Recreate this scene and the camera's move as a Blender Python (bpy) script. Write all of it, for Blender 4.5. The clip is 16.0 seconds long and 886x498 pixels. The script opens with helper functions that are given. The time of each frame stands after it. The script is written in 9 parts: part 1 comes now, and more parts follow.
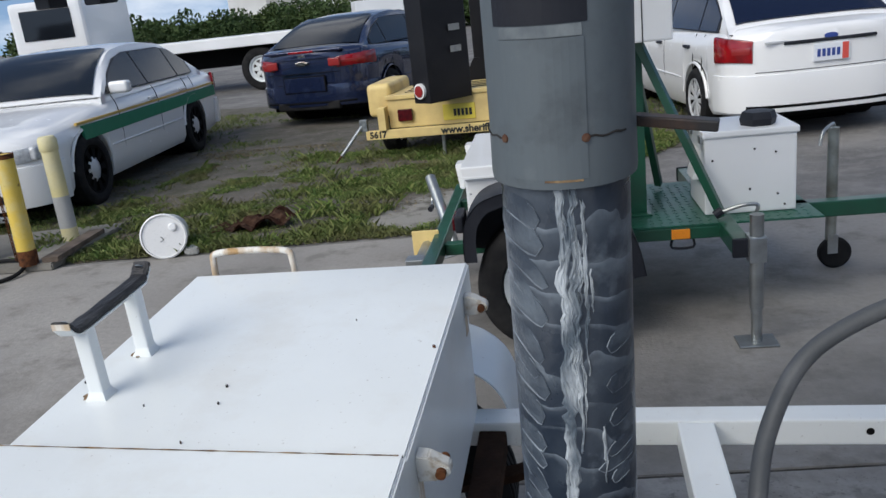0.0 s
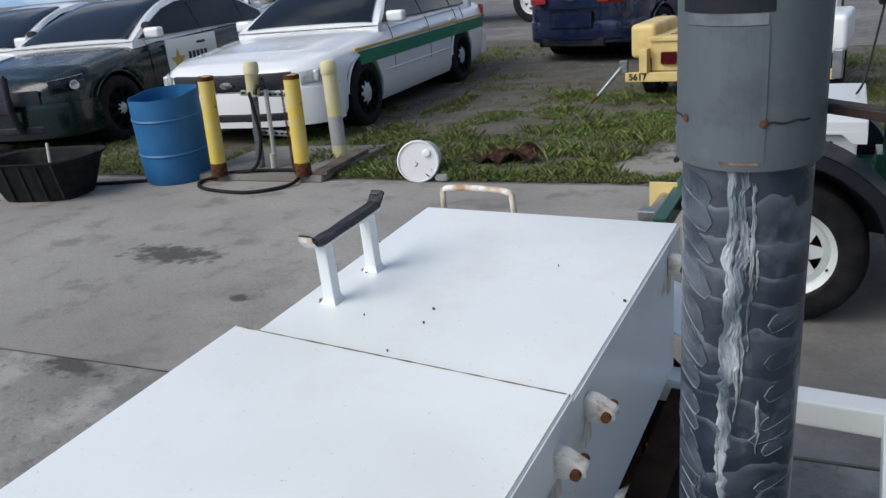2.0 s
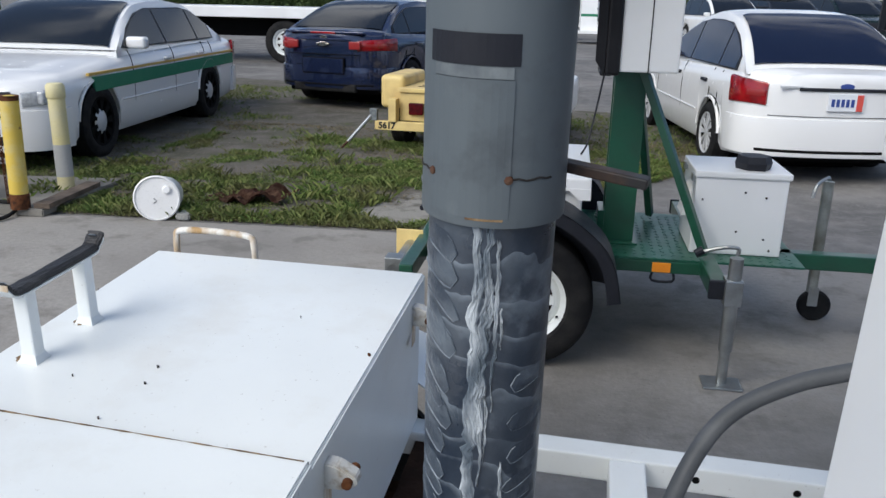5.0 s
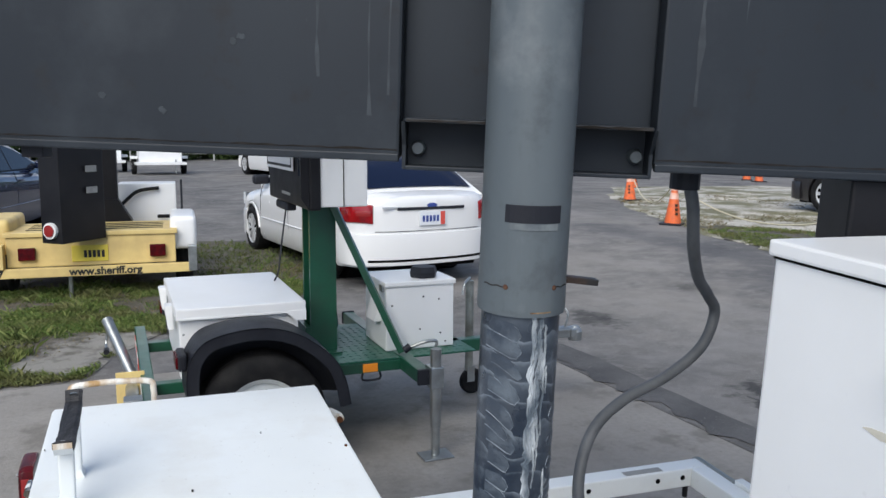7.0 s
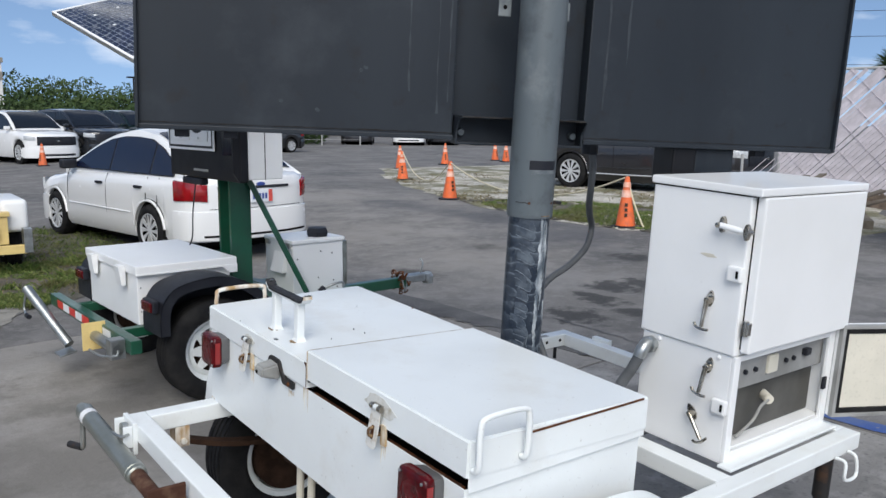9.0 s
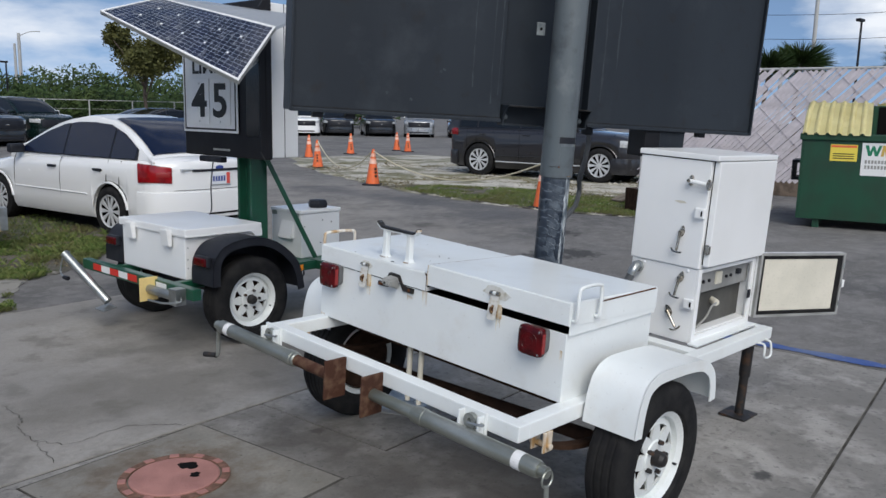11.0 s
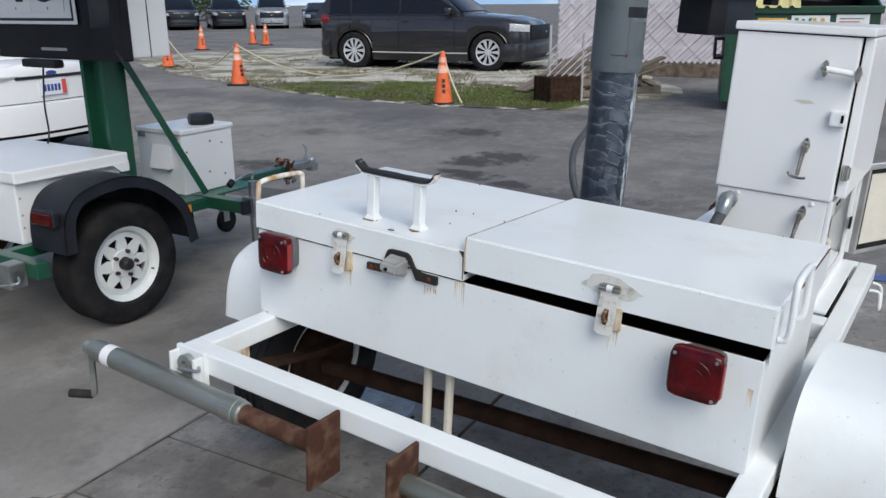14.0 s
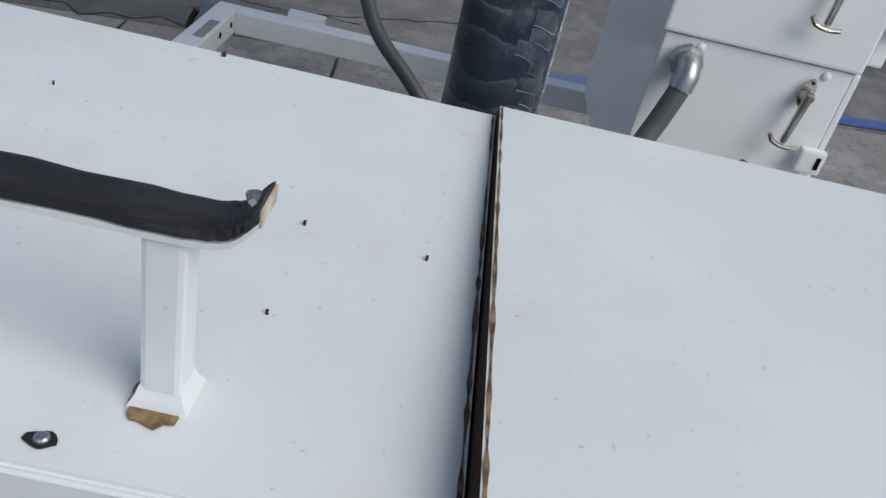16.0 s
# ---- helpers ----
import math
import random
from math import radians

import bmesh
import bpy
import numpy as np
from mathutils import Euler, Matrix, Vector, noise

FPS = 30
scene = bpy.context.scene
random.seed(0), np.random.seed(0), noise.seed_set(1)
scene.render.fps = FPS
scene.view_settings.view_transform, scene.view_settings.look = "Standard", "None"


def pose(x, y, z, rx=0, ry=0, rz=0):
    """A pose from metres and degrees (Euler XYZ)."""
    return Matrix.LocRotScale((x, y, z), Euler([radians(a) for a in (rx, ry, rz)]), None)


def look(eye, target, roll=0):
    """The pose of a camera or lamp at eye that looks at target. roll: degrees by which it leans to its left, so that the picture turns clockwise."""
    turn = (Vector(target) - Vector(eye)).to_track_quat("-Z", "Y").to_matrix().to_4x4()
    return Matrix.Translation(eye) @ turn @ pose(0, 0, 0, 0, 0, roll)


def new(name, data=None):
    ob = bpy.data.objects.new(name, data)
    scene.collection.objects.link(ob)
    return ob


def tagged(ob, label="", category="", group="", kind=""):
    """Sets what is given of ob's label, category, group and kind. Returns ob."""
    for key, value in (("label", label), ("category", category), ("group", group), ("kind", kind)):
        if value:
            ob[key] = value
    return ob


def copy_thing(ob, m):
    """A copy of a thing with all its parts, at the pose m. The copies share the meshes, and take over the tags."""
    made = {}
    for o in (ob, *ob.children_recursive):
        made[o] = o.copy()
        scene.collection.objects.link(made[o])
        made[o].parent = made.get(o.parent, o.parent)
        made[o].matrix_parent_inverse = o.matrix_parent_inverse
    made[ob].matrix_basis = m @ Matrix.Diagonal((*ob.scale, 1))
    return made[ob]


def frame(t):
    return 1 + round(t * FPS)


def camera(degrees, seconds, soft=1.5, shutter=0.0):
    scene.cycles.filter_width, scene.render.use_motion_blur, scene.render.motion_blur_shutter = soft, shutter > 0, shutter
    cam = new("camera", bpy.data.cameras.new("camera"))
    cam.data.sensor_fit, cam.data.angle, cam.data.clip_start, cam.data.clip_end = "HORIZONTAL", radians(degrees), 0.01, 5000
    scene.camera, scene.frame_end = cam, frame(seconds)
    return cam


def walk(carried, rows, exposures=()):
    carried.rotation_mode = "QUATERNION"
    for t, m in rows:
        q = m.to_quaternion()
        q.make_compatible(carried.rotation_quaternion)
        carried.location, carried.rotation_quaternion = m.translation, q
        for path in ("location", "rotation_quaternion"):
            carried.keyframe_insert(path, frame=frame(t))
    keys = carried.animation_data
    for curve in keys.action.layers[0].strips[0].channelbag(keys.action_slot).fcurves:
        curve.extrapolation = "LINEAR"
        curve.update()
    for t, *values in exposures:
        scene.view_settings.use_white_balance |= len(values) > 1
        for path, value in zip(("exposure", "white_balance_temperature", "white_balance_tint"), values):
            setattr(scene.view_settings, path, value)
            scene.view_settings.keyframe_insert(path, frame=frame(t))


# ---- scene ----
EXPOSURES = [(0.0, 0.4), (3.7, 0.45), (6.0, 0.6), (8.2, 0.55), (10.5, 0.33), (11.5, 0.2), (12.5, 0.28), (14.0, 0.40), (15.0, 0.39), (16.0, 0.07)]
cam = camera(57.41, 16.0)
# the trailer leans a little on the pavement
LEAN = pose(0, 0, 0.03, 2.86, 0.86, 0)
ROWS = [
    (0.0, 0.0821, -0.0868, 1.4928, 73.177, 6.167, 8.593),
    (0.5, 0.1740, -0.1515, 1.5039, 68.832, 4.180, 24.590),
    (1.0, 0.1979, -0.1599, 1.5204, 68.126, 4.878, 27.143),
    (1.5, 0.1923, -0.1682, 1.5261, 70.512, 4.836, 28.254),
    (2.0, 0.1876, -0.1515, 1.5364, 70.548, 5.266, 27.326),
    (2.5, 0.2048, -0.1226, 1.5420, 71.875, 4.407, 21.947),
    (3.0, 0.2021, -0.0940, 1.5092, 68.045, 1.454, 17.972),
    (3.5, 0.2114, -0.0943, 1.5314, 70.070, 1.345, 16.952),
    (3.7, 0.2131, -0.0913, 1.5400, 70.949, 1.064, 16.202),
    (5.8, 0.0319, -0.0662, 1.5138, 73.182, -1.672, 0.774),
    (6.0, -0.0953, -0.0841, 1.5224, 71.947, -0.555, -4.699),
    (6.5, -0.3154, -0.2807, 1.5716, 80.029, 0.863, -14.524),
    (7.0, -0.5565, -0.4921, 1.6090, 82.014, -0.350, -20.130),
    (7.5, -0.9039, -0.6553, 1.6334, 83.885, 0.659, -25.949),
    (8.0, -1.2002, -0.8242, 1.6145, 84.629, 0.419, -30.324),
    (8.2, -1.3145, -0.9276, 1.6191, 82.695, 0.405, -32.164),
    (10.3, -2.7944, -1.3395, 1.6239, 82.061, -0.220, -45.088),
    (10.5, -2.9141, -1.3782, 1.6255, 82.423, 1.339, -45.438),
    (11.0, -3.1383, -1.5169, 1.5877, 80.587, -1.204, -46.197),
    (11.5, -3.2429, -1.5954, 1.5772, 79.141, 0.479, -46.071),
    (12.0, -3.2718, -1.5836, 1.5534, 78.318, -0.768, -47.362),
    (12.5, -3.2103, -1.4631, 1.5396, 77.276, -2.824, -50.175),
    (13.0, -3.0781, -1.1578, 1.5297, 79.753, -1.754, -53.432),
    (13.5, -2.7092, -0.7021, 1.5118, 73.064, -0.119, -52.252),
    (14.0, -2.3729, -0.1817, 1.5100, 73.112, 0.400, -56.484),
    (14.5, -1.9531, 0.2482, 1.4467, 70.638, -1.911, -64.427),
    (15.0, -1.5837, 0.5675, 1.4095, 67.346, -4.364, -69.973),
    (15.2, -1.4660, 0.6515, 1.3827, 64.431, -5.374, -73.070),
    (15.5, -1.2669, 0.7401, 1.3499, 61.101, -4.668, -79.124),
    (16.0, -1.0606, 0.8557, 1.3110, 56.679, -8.775, -84.920),
]
walk(cam, [(t, pose(x, y, z, rx, ry, rz)) for t, x, y, z, rx, ry, rz in ROWS], EXPOSURES)

# ---- sky and sun ----
world = bpy.data.worlds.new("sky")
scene.world = world
world.use_nodes = True
wn, wl = world.node_tree.nodes, world.node_tree.links
wn.clear()
w_out, w_bg = wn.new("ShaderNodeOutputWorld"), wn.new("ShaderNodeBackground")
w_sky = wn.new("ShaderNodeTexSky")
w_sky.sky_type, w_sky.sun_disc = "NISHITA", False
SUN_HEIGHT, SUN_TURN = 42.0, 214.0
w_sky.sun_elevation, w_sky.sun_rotation = radians(SUN_HEIGHT), radians(SUN_TURN)
w_sky.air_density, w_sky.dust_density, w_sky.ozone_density = 1.0, 0.5, 2.0
w_co, w_map = wn.new("ShaderNodeTexCoord"), wn.new("ShaderNodeMapping")
w_map.inputs["Scale"].default_value = (1.0, 1.0, 3.2)
w_noise, w_ramp, w_mix = wn.new("ShaderNodeTexNoise"), wn.new("ShaderNodeValToRGB"), wn.new("ShaderNodeMix")
w_noise.inputs["Scale"].default_value, w_noise.inputs["Detail"].default_value, w_noise.inputs["Roughness"].default_value = 2.3, 8.0, 0.55
w_ramp.color_ramp.elements[0].position, w_ramp.color_ramp.elements[1].position = 0.50, 0.64
w_mix.data_type = "RGBA"
w_mix.inputs[7].default_value = (6.9, 7.25, 7.8, 1)
w_bg.inputs["Strength"].default_value = 0.108
wl.new(w_co.outputs["Generated"], w_map.inputs["Vector"])
wl.new(w_map.outputs["Vector"], w_noise.inputs["Vector"])
wl.new(w_noise.outputs["Fac"], w_ramp.inputs["Fac"])
wl.new(w_ramp.outputs["Color"], w_mix.inputs["Factor"])
w_lift = wn.new("ShaderNodeVectorMath")
w_lift.inputs[1].default_value = (0, 0, 0.22)
wl.new(w_co.outputs["Generated"], w_lift.inputs[0])
wl.new(w_lift.outputs[0], w_sky.inputs["Vector"])
wl.new(w_sky.outputs["Color"], w_mix.inputs[6])
wl.new(w_mix.outputs[2], w_bg.inputs["Color"])
wl.new(w_bg.outputs["Background"], w_out.inputs["Surface"])
sun = new("sun", bpy.data.lights.new("sun", "SUN"))
sun.data.energy, sun.data.angle, sun.data.color = 2.25, radians(45), (1.0, 0.97, 0.915)
sun_a, sun_e = radians(SUN_TURN), radians(SUN_HEIGHT)
sun.matrix_world = look((0, 0, 0), (-math.sin(sun_a) * math.cos(sun_e), -math.cos(sun_a) * math.cos(sun_e), -math.sin(sun_e)))

# ---- materials ----
MATS = {}


def mat(name, col, rough=0.6, metal=0.0, col2=None, scale=4.0, lo=0.4, hi=0.65, speck=None, speck_scale=60.0, speck_at=0.68, bump=0.0, bump_scale=80.0, vary=0.06, coat=0.0, stretch=(1, 1, 1), grain=0.05, spec=0.5):
    """A painted, worn or earthy surface: base colour, a second tone in patches, specks, fine grain and relief."""
    m = bpy.data.materials.new(name)
    m.use_nodes = True
    n, l = m.node_tree.nodes, m.node_tree.links
    b = n["Principled BSDF"]
    co, mp = n.new("ShaderNodeTexCoord"), n.new("ShaderNodeMapping")
    mp.inputs["Scale"].default_value = stretch
    l.new(co.outputs["Object"], mp.inputs["Vector"])

    def noise_at(s, detail=5.0):
        t = n.new("ShaderNodeTexNoise")
        t.inputs["Scale"].default_value, t.inputs["Detail"].default_value = s, detail
        l.new(mp.outputs["Vector"], t.inputs["Vector"])
        return t

    def mix_in(fac, a, c, blend="MIX"):
        x = n.new("ShaderNodeMix")
        x.data_type, x.blend_type = "RGBA", blend
        l.new(fac, x.inputs["Factor"])
        l.new(a, x.inputs[6])
        x.inputs[7].default_value = (*c, 1)
        return x.outputs[2]

    def ramp(fac, p, q):
        r = n.new("ShaderNodeMapRange")
        r.inputs["From Min"].default_value, r.inputs["From Max"].default_value = p, q
        l.new(fac, r.inputs["Value"])
        return r.outputs["Result"]

    rgb = n.new("ShaderNodeRGB")
    rgb.outputs[0].default_value = (*col, 1)
    out = rgb.outputs[0]
    if vary:
        info = n.new("ShaderNodeObjectInfo")
        hsv, mr = n.new("ShaderNodeHueSaturation"), n.new("ShaderNodeMapRange")
        mr.inputs["To Min"].default_value, mr.inputs["To Max"].default_value = 1 - vary, 1 + vary
        l.new(info.outputs["Random"], mr.inputs["Value"])
        l.new(mr.outputs["Result"], hsv.inputs["Value"])
        l.new(out, hsv.inputs["Color"])
        out = hsv.outputs["Color"]
    if col2:
        out = mix_in(ramp(noise_at(scale, 7.0).outputs["Fac"], lo, hi), out, col2)
    if grain:
        g = noise_at(scale * 14 + 20, 4.0)
        out = mix_in(ramp(g.outputs["Fac"], 0.75 - grain * 4, 1.3), out, tuple(c * 0.55 for c in col))
    if speck:
        out = mix_in(ramp(noise_at(speck_scale, 3.0).outputs["Fac"], speck_at, speck_at + 0.05), out, speck)
    l.new(out, b.inputs["Base Color"])
    rr = n.new("ShaderNodeMapRange")
    rr.inputs["To Min"].default_value, rr.inputs["To Max"].default_value = max(rough - 0.1, 0.02), min(rough + 0.12, 1)
    l.new(noise_at(scale * 2.3).outputs["Fac"], rr.inputs["Value"])
    l.new(rr.outputs["Result"], b.inputs["Roughness"])
    b.inputs["Metallic"].default_value = metal
    b.inputs["Coat Weight"].default_value = coat
    b.inputs["Specular IOR Level"].default_value = spec
    if bump:
        bp = n.new("ShaderNodeBump")
        bp.inputs["Strength"].default_value, bp.inputs["Distance"].default_value = bump, 0.01
        l.new(noise_at(bump_scale, 6.0).outputs["Fac"], bp.inputs["Height"])
        l.new(bp.outputs["Normal"], b.inputs["Normal"])
    MATS[name] = m
    return m


RUST = (0.16, 0.06, 0.02)
mat("white_paint", (0.785, 0.815, 0.808), 0.38, col2=(0.73, 0.755, 0.745), scale=2.2, speck=(0.42, 0.38, 0.33), speck_scale=70, speck_at=0.765, bump=0.05, bump_scale=40, vary=0.01, coat=0.2, grain=0.01)
mat("white_box", (0.82, 0.825, 0.82), 0.35, col2=(0.77, 0.775, 0.765), scale=2.0, vary=0.01, coat=0.2, grain=0.01)
mat("white_car", (0.78, 0.78, 0.77), 0.22, vary=0.0, coat=0.7, grain=0.0)
mat("blue_car", (0.013, 0.022, 0.062), 0.22, metal=0.4, vary=0.0, coat=0.9, grain=0.0)
mat("green_car", (0.003, 0.011, 0.010), 0.25, vary=0.0, coat=0.35, grain=0.0, spec=0.35)
mat("gray_car", (0.024, 0.023, 0.026), 0.3, metal=0.3, vary=0.0, coat=0.9, grain=0.0)
mat("black_car", (0.01, 0.011, 0.013), 0.22, metal=0.2, vary=0.0, coat=0.9, grain=0.0)
mat("silver_car", (0.35, 0.36, 0.37), 0.28, metal=0.6, vary=0.0, coat=0.8, grain=0.0)
mat("sign_grey", (0.012, 0.0162, 0.022), 0.5, col2=(0.0245, 0.031, 0.039), scale=1.4, lo=0.40, hi=0.78, speck=(0.075, 0.08, 0.085), speck_scale=34, speck_at=0.765, bump=0.08, bump_scale=14, stretch=(1, 1, 0.3), vary=0.0, grain=0.03, spec=0.36)
mat("mast_grey", (0.085, 0.102, 0.112), 0.48, col2=(0.15, 0.168, 0.175), scale=3.0, lo=0.45, hi=0.85, speck=(0.22, 0.23, 0.23), speck_scale=26, speck_at=0.745, bump=0.08, bump_scale=30, stretch=(1, 1, 0.25), vary=0.0, grain=0.03)
mat("sign_streak", (0.034, 0.042, 0.05), 0.6, col2=(0.018, 0.0235, 0.030), scale=20, lo=0.4, hi=0.62, vary=0.1)
mat("mast_pale", (0.17, 0.19, 0.195), 0.55, col2=(0.09, 0.105, 0.115), scale=30, lo=0.42, hi=0.62, vary=0.05)
mat("sign_dirt", (0.016, 0.013, 0.011), 0.85, col2=(0.034, 0.032, 0.031), scale=22, lo=0.45, hi=0.65, vary=0.0, spec=0.2)
mat("grease", (0.014, 0.022, 0.036), 0.3, col2=(0.05, 0.062, 0.08), scale=7.0, lo=0.45, hi=0.72, bump=0.25, bump_scale=26, vary=0.0)
mat("grease_ridge", (0.19, 0.22, 0.25), 0.45, col2=(0.05, 0.065, 0.085), scale=18.0, lo=0.40, hi=0.66, bump=0.5, bump_scale=80, vary=0.1)
mat("grease_film", (0.032, 0.043, 0.06), 0.32, col2=(0.12, 0.145, 0.17), scale=15.0, lo=0.44, hi=0.70, bump=0.3, bump_scale=60, vary=0.0)
mat("grease_white", (0.44, 0.475, 0.50), 0.5, col2=(0.09, 0.115, 0.14), scale=34.0, lo=0.38, hi=0.60, bump=0.8, bump_scale=70, vary=0.1, stretch=(1, 1, 0.4))
mat("rust", (0.12, 0.045, 0.017), 0.85, col2=(0.045, 0.02, 0.012), scale=30, bump=0.5, bump_scale=120, vary=0.2, spec=0.2)
mat("rust_dark", (0.028, 0.016, 0.011), 0.9, col2=(0.05, 0.028, 0.018), scale=14, bump=0.4, bump_scale=60, vary=0.15, spec=0.1)
mat("rust_stain", (0.42, 0.26, 0.11), 0.7, col2=(0.74, 0.72, 0.66), scale=38, lo=0.36, hi=0.62, stretch=(1, 1, 0.25), vary=0.12)
mat("rust_weld", (0.26, 0.17, 0.085), 0.8, col2=(0.085, 0.045, 0.02), scale=70, lo=0.4, hi=0.6, bump=0.5, bump_scale=90, vary=0.15)
mat("rust_run", (0.46, 0.31, 0.15), 0.75, col2=(0.74, 0.70, 0.60), scale=46, lo=0.40, hi=0.64, stretch=(1, 1, 0.3), bump=0.2, bump_scale=90, vary=0.15, spec=0.2)
mat("cone_band", (0.80, 0.52, 0.42), 0.6, col2=(0.74, 0.32, 0.2), scale=9, lo=0.42, hi=0.66, vary=0.1)
mat("bare_patch", (0.66, 0.66, 0.62), 0.7, col2=(0.40, 0.37, 0.29), scale=45, lo=0.50, hi=0.72, vary=0.05)
mat("old_rubber", (0.013, 0.013, 0.015), 0.6, col2=(0.06, 0.06, 0.063), scale=24, lo=0.46, hi=0.74, bump=0.5, bump_scale=110, vary=0.05, stretch=(1, 0.25, 1))
mat("worn_strap", (0.60, 0.59, 0.55), 0.45, col2=(0.34, 0.27, 0.18), scale=60, lo=0.50, hi=0.70, bump=0.15, bump_scale=90, vary=0.05)
mat("rust_plate", (0.062, 0.027, 0.017), 0.8, col2=(0.13, 0.075, 0.048), scale=22, lo=0.45, hi=0.66, bump=0.3, bump_scale=80, vary=0.1, spec=0.2)
mat("rubber", (0.010, 0.010, 0.011), 0.8, col2=(0.02, 0.0195, 0.019), scale=12, bump=0.2, bump_scale=90, vary=0.05, spec=0.2)
mat("black_plastic", (0.012, 0.013, 0.018), 0.5, col2=(0.02, 0.022, 0.028), scale=6, bump=0.06, bump_scale=200, vary=0.05, spec=0.3)
mat("black_sign", (0.008, 0.008, 0.010), 0.45, col2=(0.014, 0.014, 0.016), scale=3, vary=0.03, spec=0.25)
mat("steel", (0.42, 0.44, 0.44), 0.35, metal=0.85, col2=(0.3, 0.31, 0.3), scale=10, bump=0.05, vary=0.08)
mat("jack_steel", (0.40, 0.415, 0.39), 0.38, metal=0.72, col2=(0.215, 0.225, 0.19), scale=7, lo=0.42, hi=0.62, bump=0.08, vary=0.08, stretch=(1, 0.3, 1))
mat("chrome", (0.56, 0.54, 0.50), 0.2, metal=1.0, col2=(0.32, 0.28, 0.22), scale=20, vary=0.08)
mat("wheel_white", (0.74, 0.77, 0.76), 0.35, col2=(0.66, 0.68, 0.66), scale=6, vary=0.02)
mat("alloy", (0.58, 0.59, 0.60), 0.35, metal=0.25, vary=0.05)
mat("lamp_grey", (0.085, 0.086, 0.09), 0.55, col2=(0.12, 0.12, 0.12), scale=20, bump=0.1, bump_scale=120, vary=0.05)
mat("dark_gap", (0.006, 0.006, 0.006), 0.9, vary=0.0, grain=0.0, spec=0.1)
mat("grey_plastic", (0.30, 0.30, 0.28), 0.55, col2=(0.25, 0.25, 0.24), scale=20, vary=0.05)
mat("dark_bracket", (0.018, 0.017, 0.017), 0.5, col2=(0.07, 0.036, 0.02), scale=22, lo=0.54, hi=0.72, vary=0.05, spec=0.4)
mat("cream", (0.66, 0.62, 0.52), 0.7, col2=(0.58, 0.55, 0.46), scale=5, vary=0.02)
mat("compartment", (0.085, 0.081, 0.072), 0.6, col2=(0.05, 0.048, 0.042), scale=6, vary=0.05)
mat("door_grey", (0.34, 0.34, 0.33), 0.5, col2=(0.2, 0.2, 0.19), scale=5, vary=0.03)
mat("green_frame", (0.008, 0.075, 0.04), 0.35, col2=(0.012, 0.06, 0.035), scale=6, vary=0.04, coat=0.3)
mat("green_plate", (0.02, 0.12, 0.075), 0.35, metal=0.3, col2=(0.03, 0.10, 0.07), scale=8, vary=0.03)
mat("dumpster_green", (0.004, 0.055, 0.026), 0.5, col2=(0.008, 0.04, 0.02), scale=3, bump=0.1, vary=0.03)
mat("yellow_trailer", (0.72, 0.55, 0.22), 0.5, col2=(0.6, 0.44, 0.18), scale=5, vary=0.04)
mat("yellow_paint", (0.70, 0.50, 0.08), 0.6, col2=(0.62, 0.52, 0.22), scale=8, lo=0.45, hi=0.7, speck=RUST, speck_scale=22, speck_at=0.70, vary=0.05)
mat("faded_yellow", (0.68, 0.60, 0.30), 0.7, col2=(0.6, 0.55, 0.36), scale=4, vary=0.05)
mat("blue_barrel", (0.010, 0.105, 0.26), 0.5, col2=(0.016, 0.13, 0.30), scale=5, vary=0.02, bump=0.05)
mat("orange", (0.85, 0.16, 0.04), 0.55, col2=(0.6, 0.14, 0.06), scale=10, vary=0.12)
mat("reflect_white", (0.75, 0.75, 0.74), 0.4, vary=0.03)
mat("reflect_red", (0.6, 0.03, 0.02), 0.35, vary=0.03)
mat("amber", (0.85, 0.28, 0.02), 0.3, vary=0.0)
mat("red_lens", (0.085, 0.001, 0.003), 0.2, col2=(0.035, 0.0006, 0.002), scale=24, vary=0.0, bump=0.15, bump_scale=140, spec=0.3)
mat("car_lens", (0.30, 0.006, 0.010), 0.15, col2=(0.16, 0.003, 0.006), scale=9, vary=0.0, spec=0.5, coat=0.5)
mat("joint_dirt", (0.052, 0.048, 0.042), 0.95, col2=(0.11, 0.105, 0.095), scale=6, lo=0.42, hi=0.64, vary=0.05, spec=0.1)
mat("red_lens_clear", (0.26, 0.025, 0.025), 0.2, vary=0.0, spec=0.4)
mat("dark_glass", (0.008, 0.010, 0.013), 0.08, vary=0.0, grain=0.0, spec=0.4)
mat("blue_glass", (0.006, 0.010, 0.028), 0.1, vary=0.0, grain=0.0, spec=0.3)
mat("headlight", (0.55, 0.57, 0.58), 0.12, vary=0.0, coat=0.9, col2=(0.35, 0.36, 0.38), scale=30)
mat("plate_white", (0.7, 0.72, 0.75), 0.4, vary=0.0)
mat("plate_yellow", (0.75, 0.6, 0.08), 0.4, vary=0.0)
mat("plate_red", (0.6, 0.08, 0.06), 0.4, vary=0.0)
mat("ink_black", (0.012, 0.012, 0.012), 0.5, vary=0.0, grain=0.0)
mat("ink_blue", (0.03, 0.06, 0.25), 0.5, vary=0.0, grain=0.0)
mat("ink_green", (0.01, 0.18, 0.09), 0.5, vary=0.0, grain=0.0)
mat("ink_gold", (0.55, 0.36, 0.08), 0.45, vary=0.0, grain=0.0)
mat("ink_red", (0.5, 0.03, 0.03), 0.5, vary=0.0, grain=0.0)
mat("ink_brown", (0.05, 0.025, 0.01), 0.5, vary=0.0, grain=0.0)
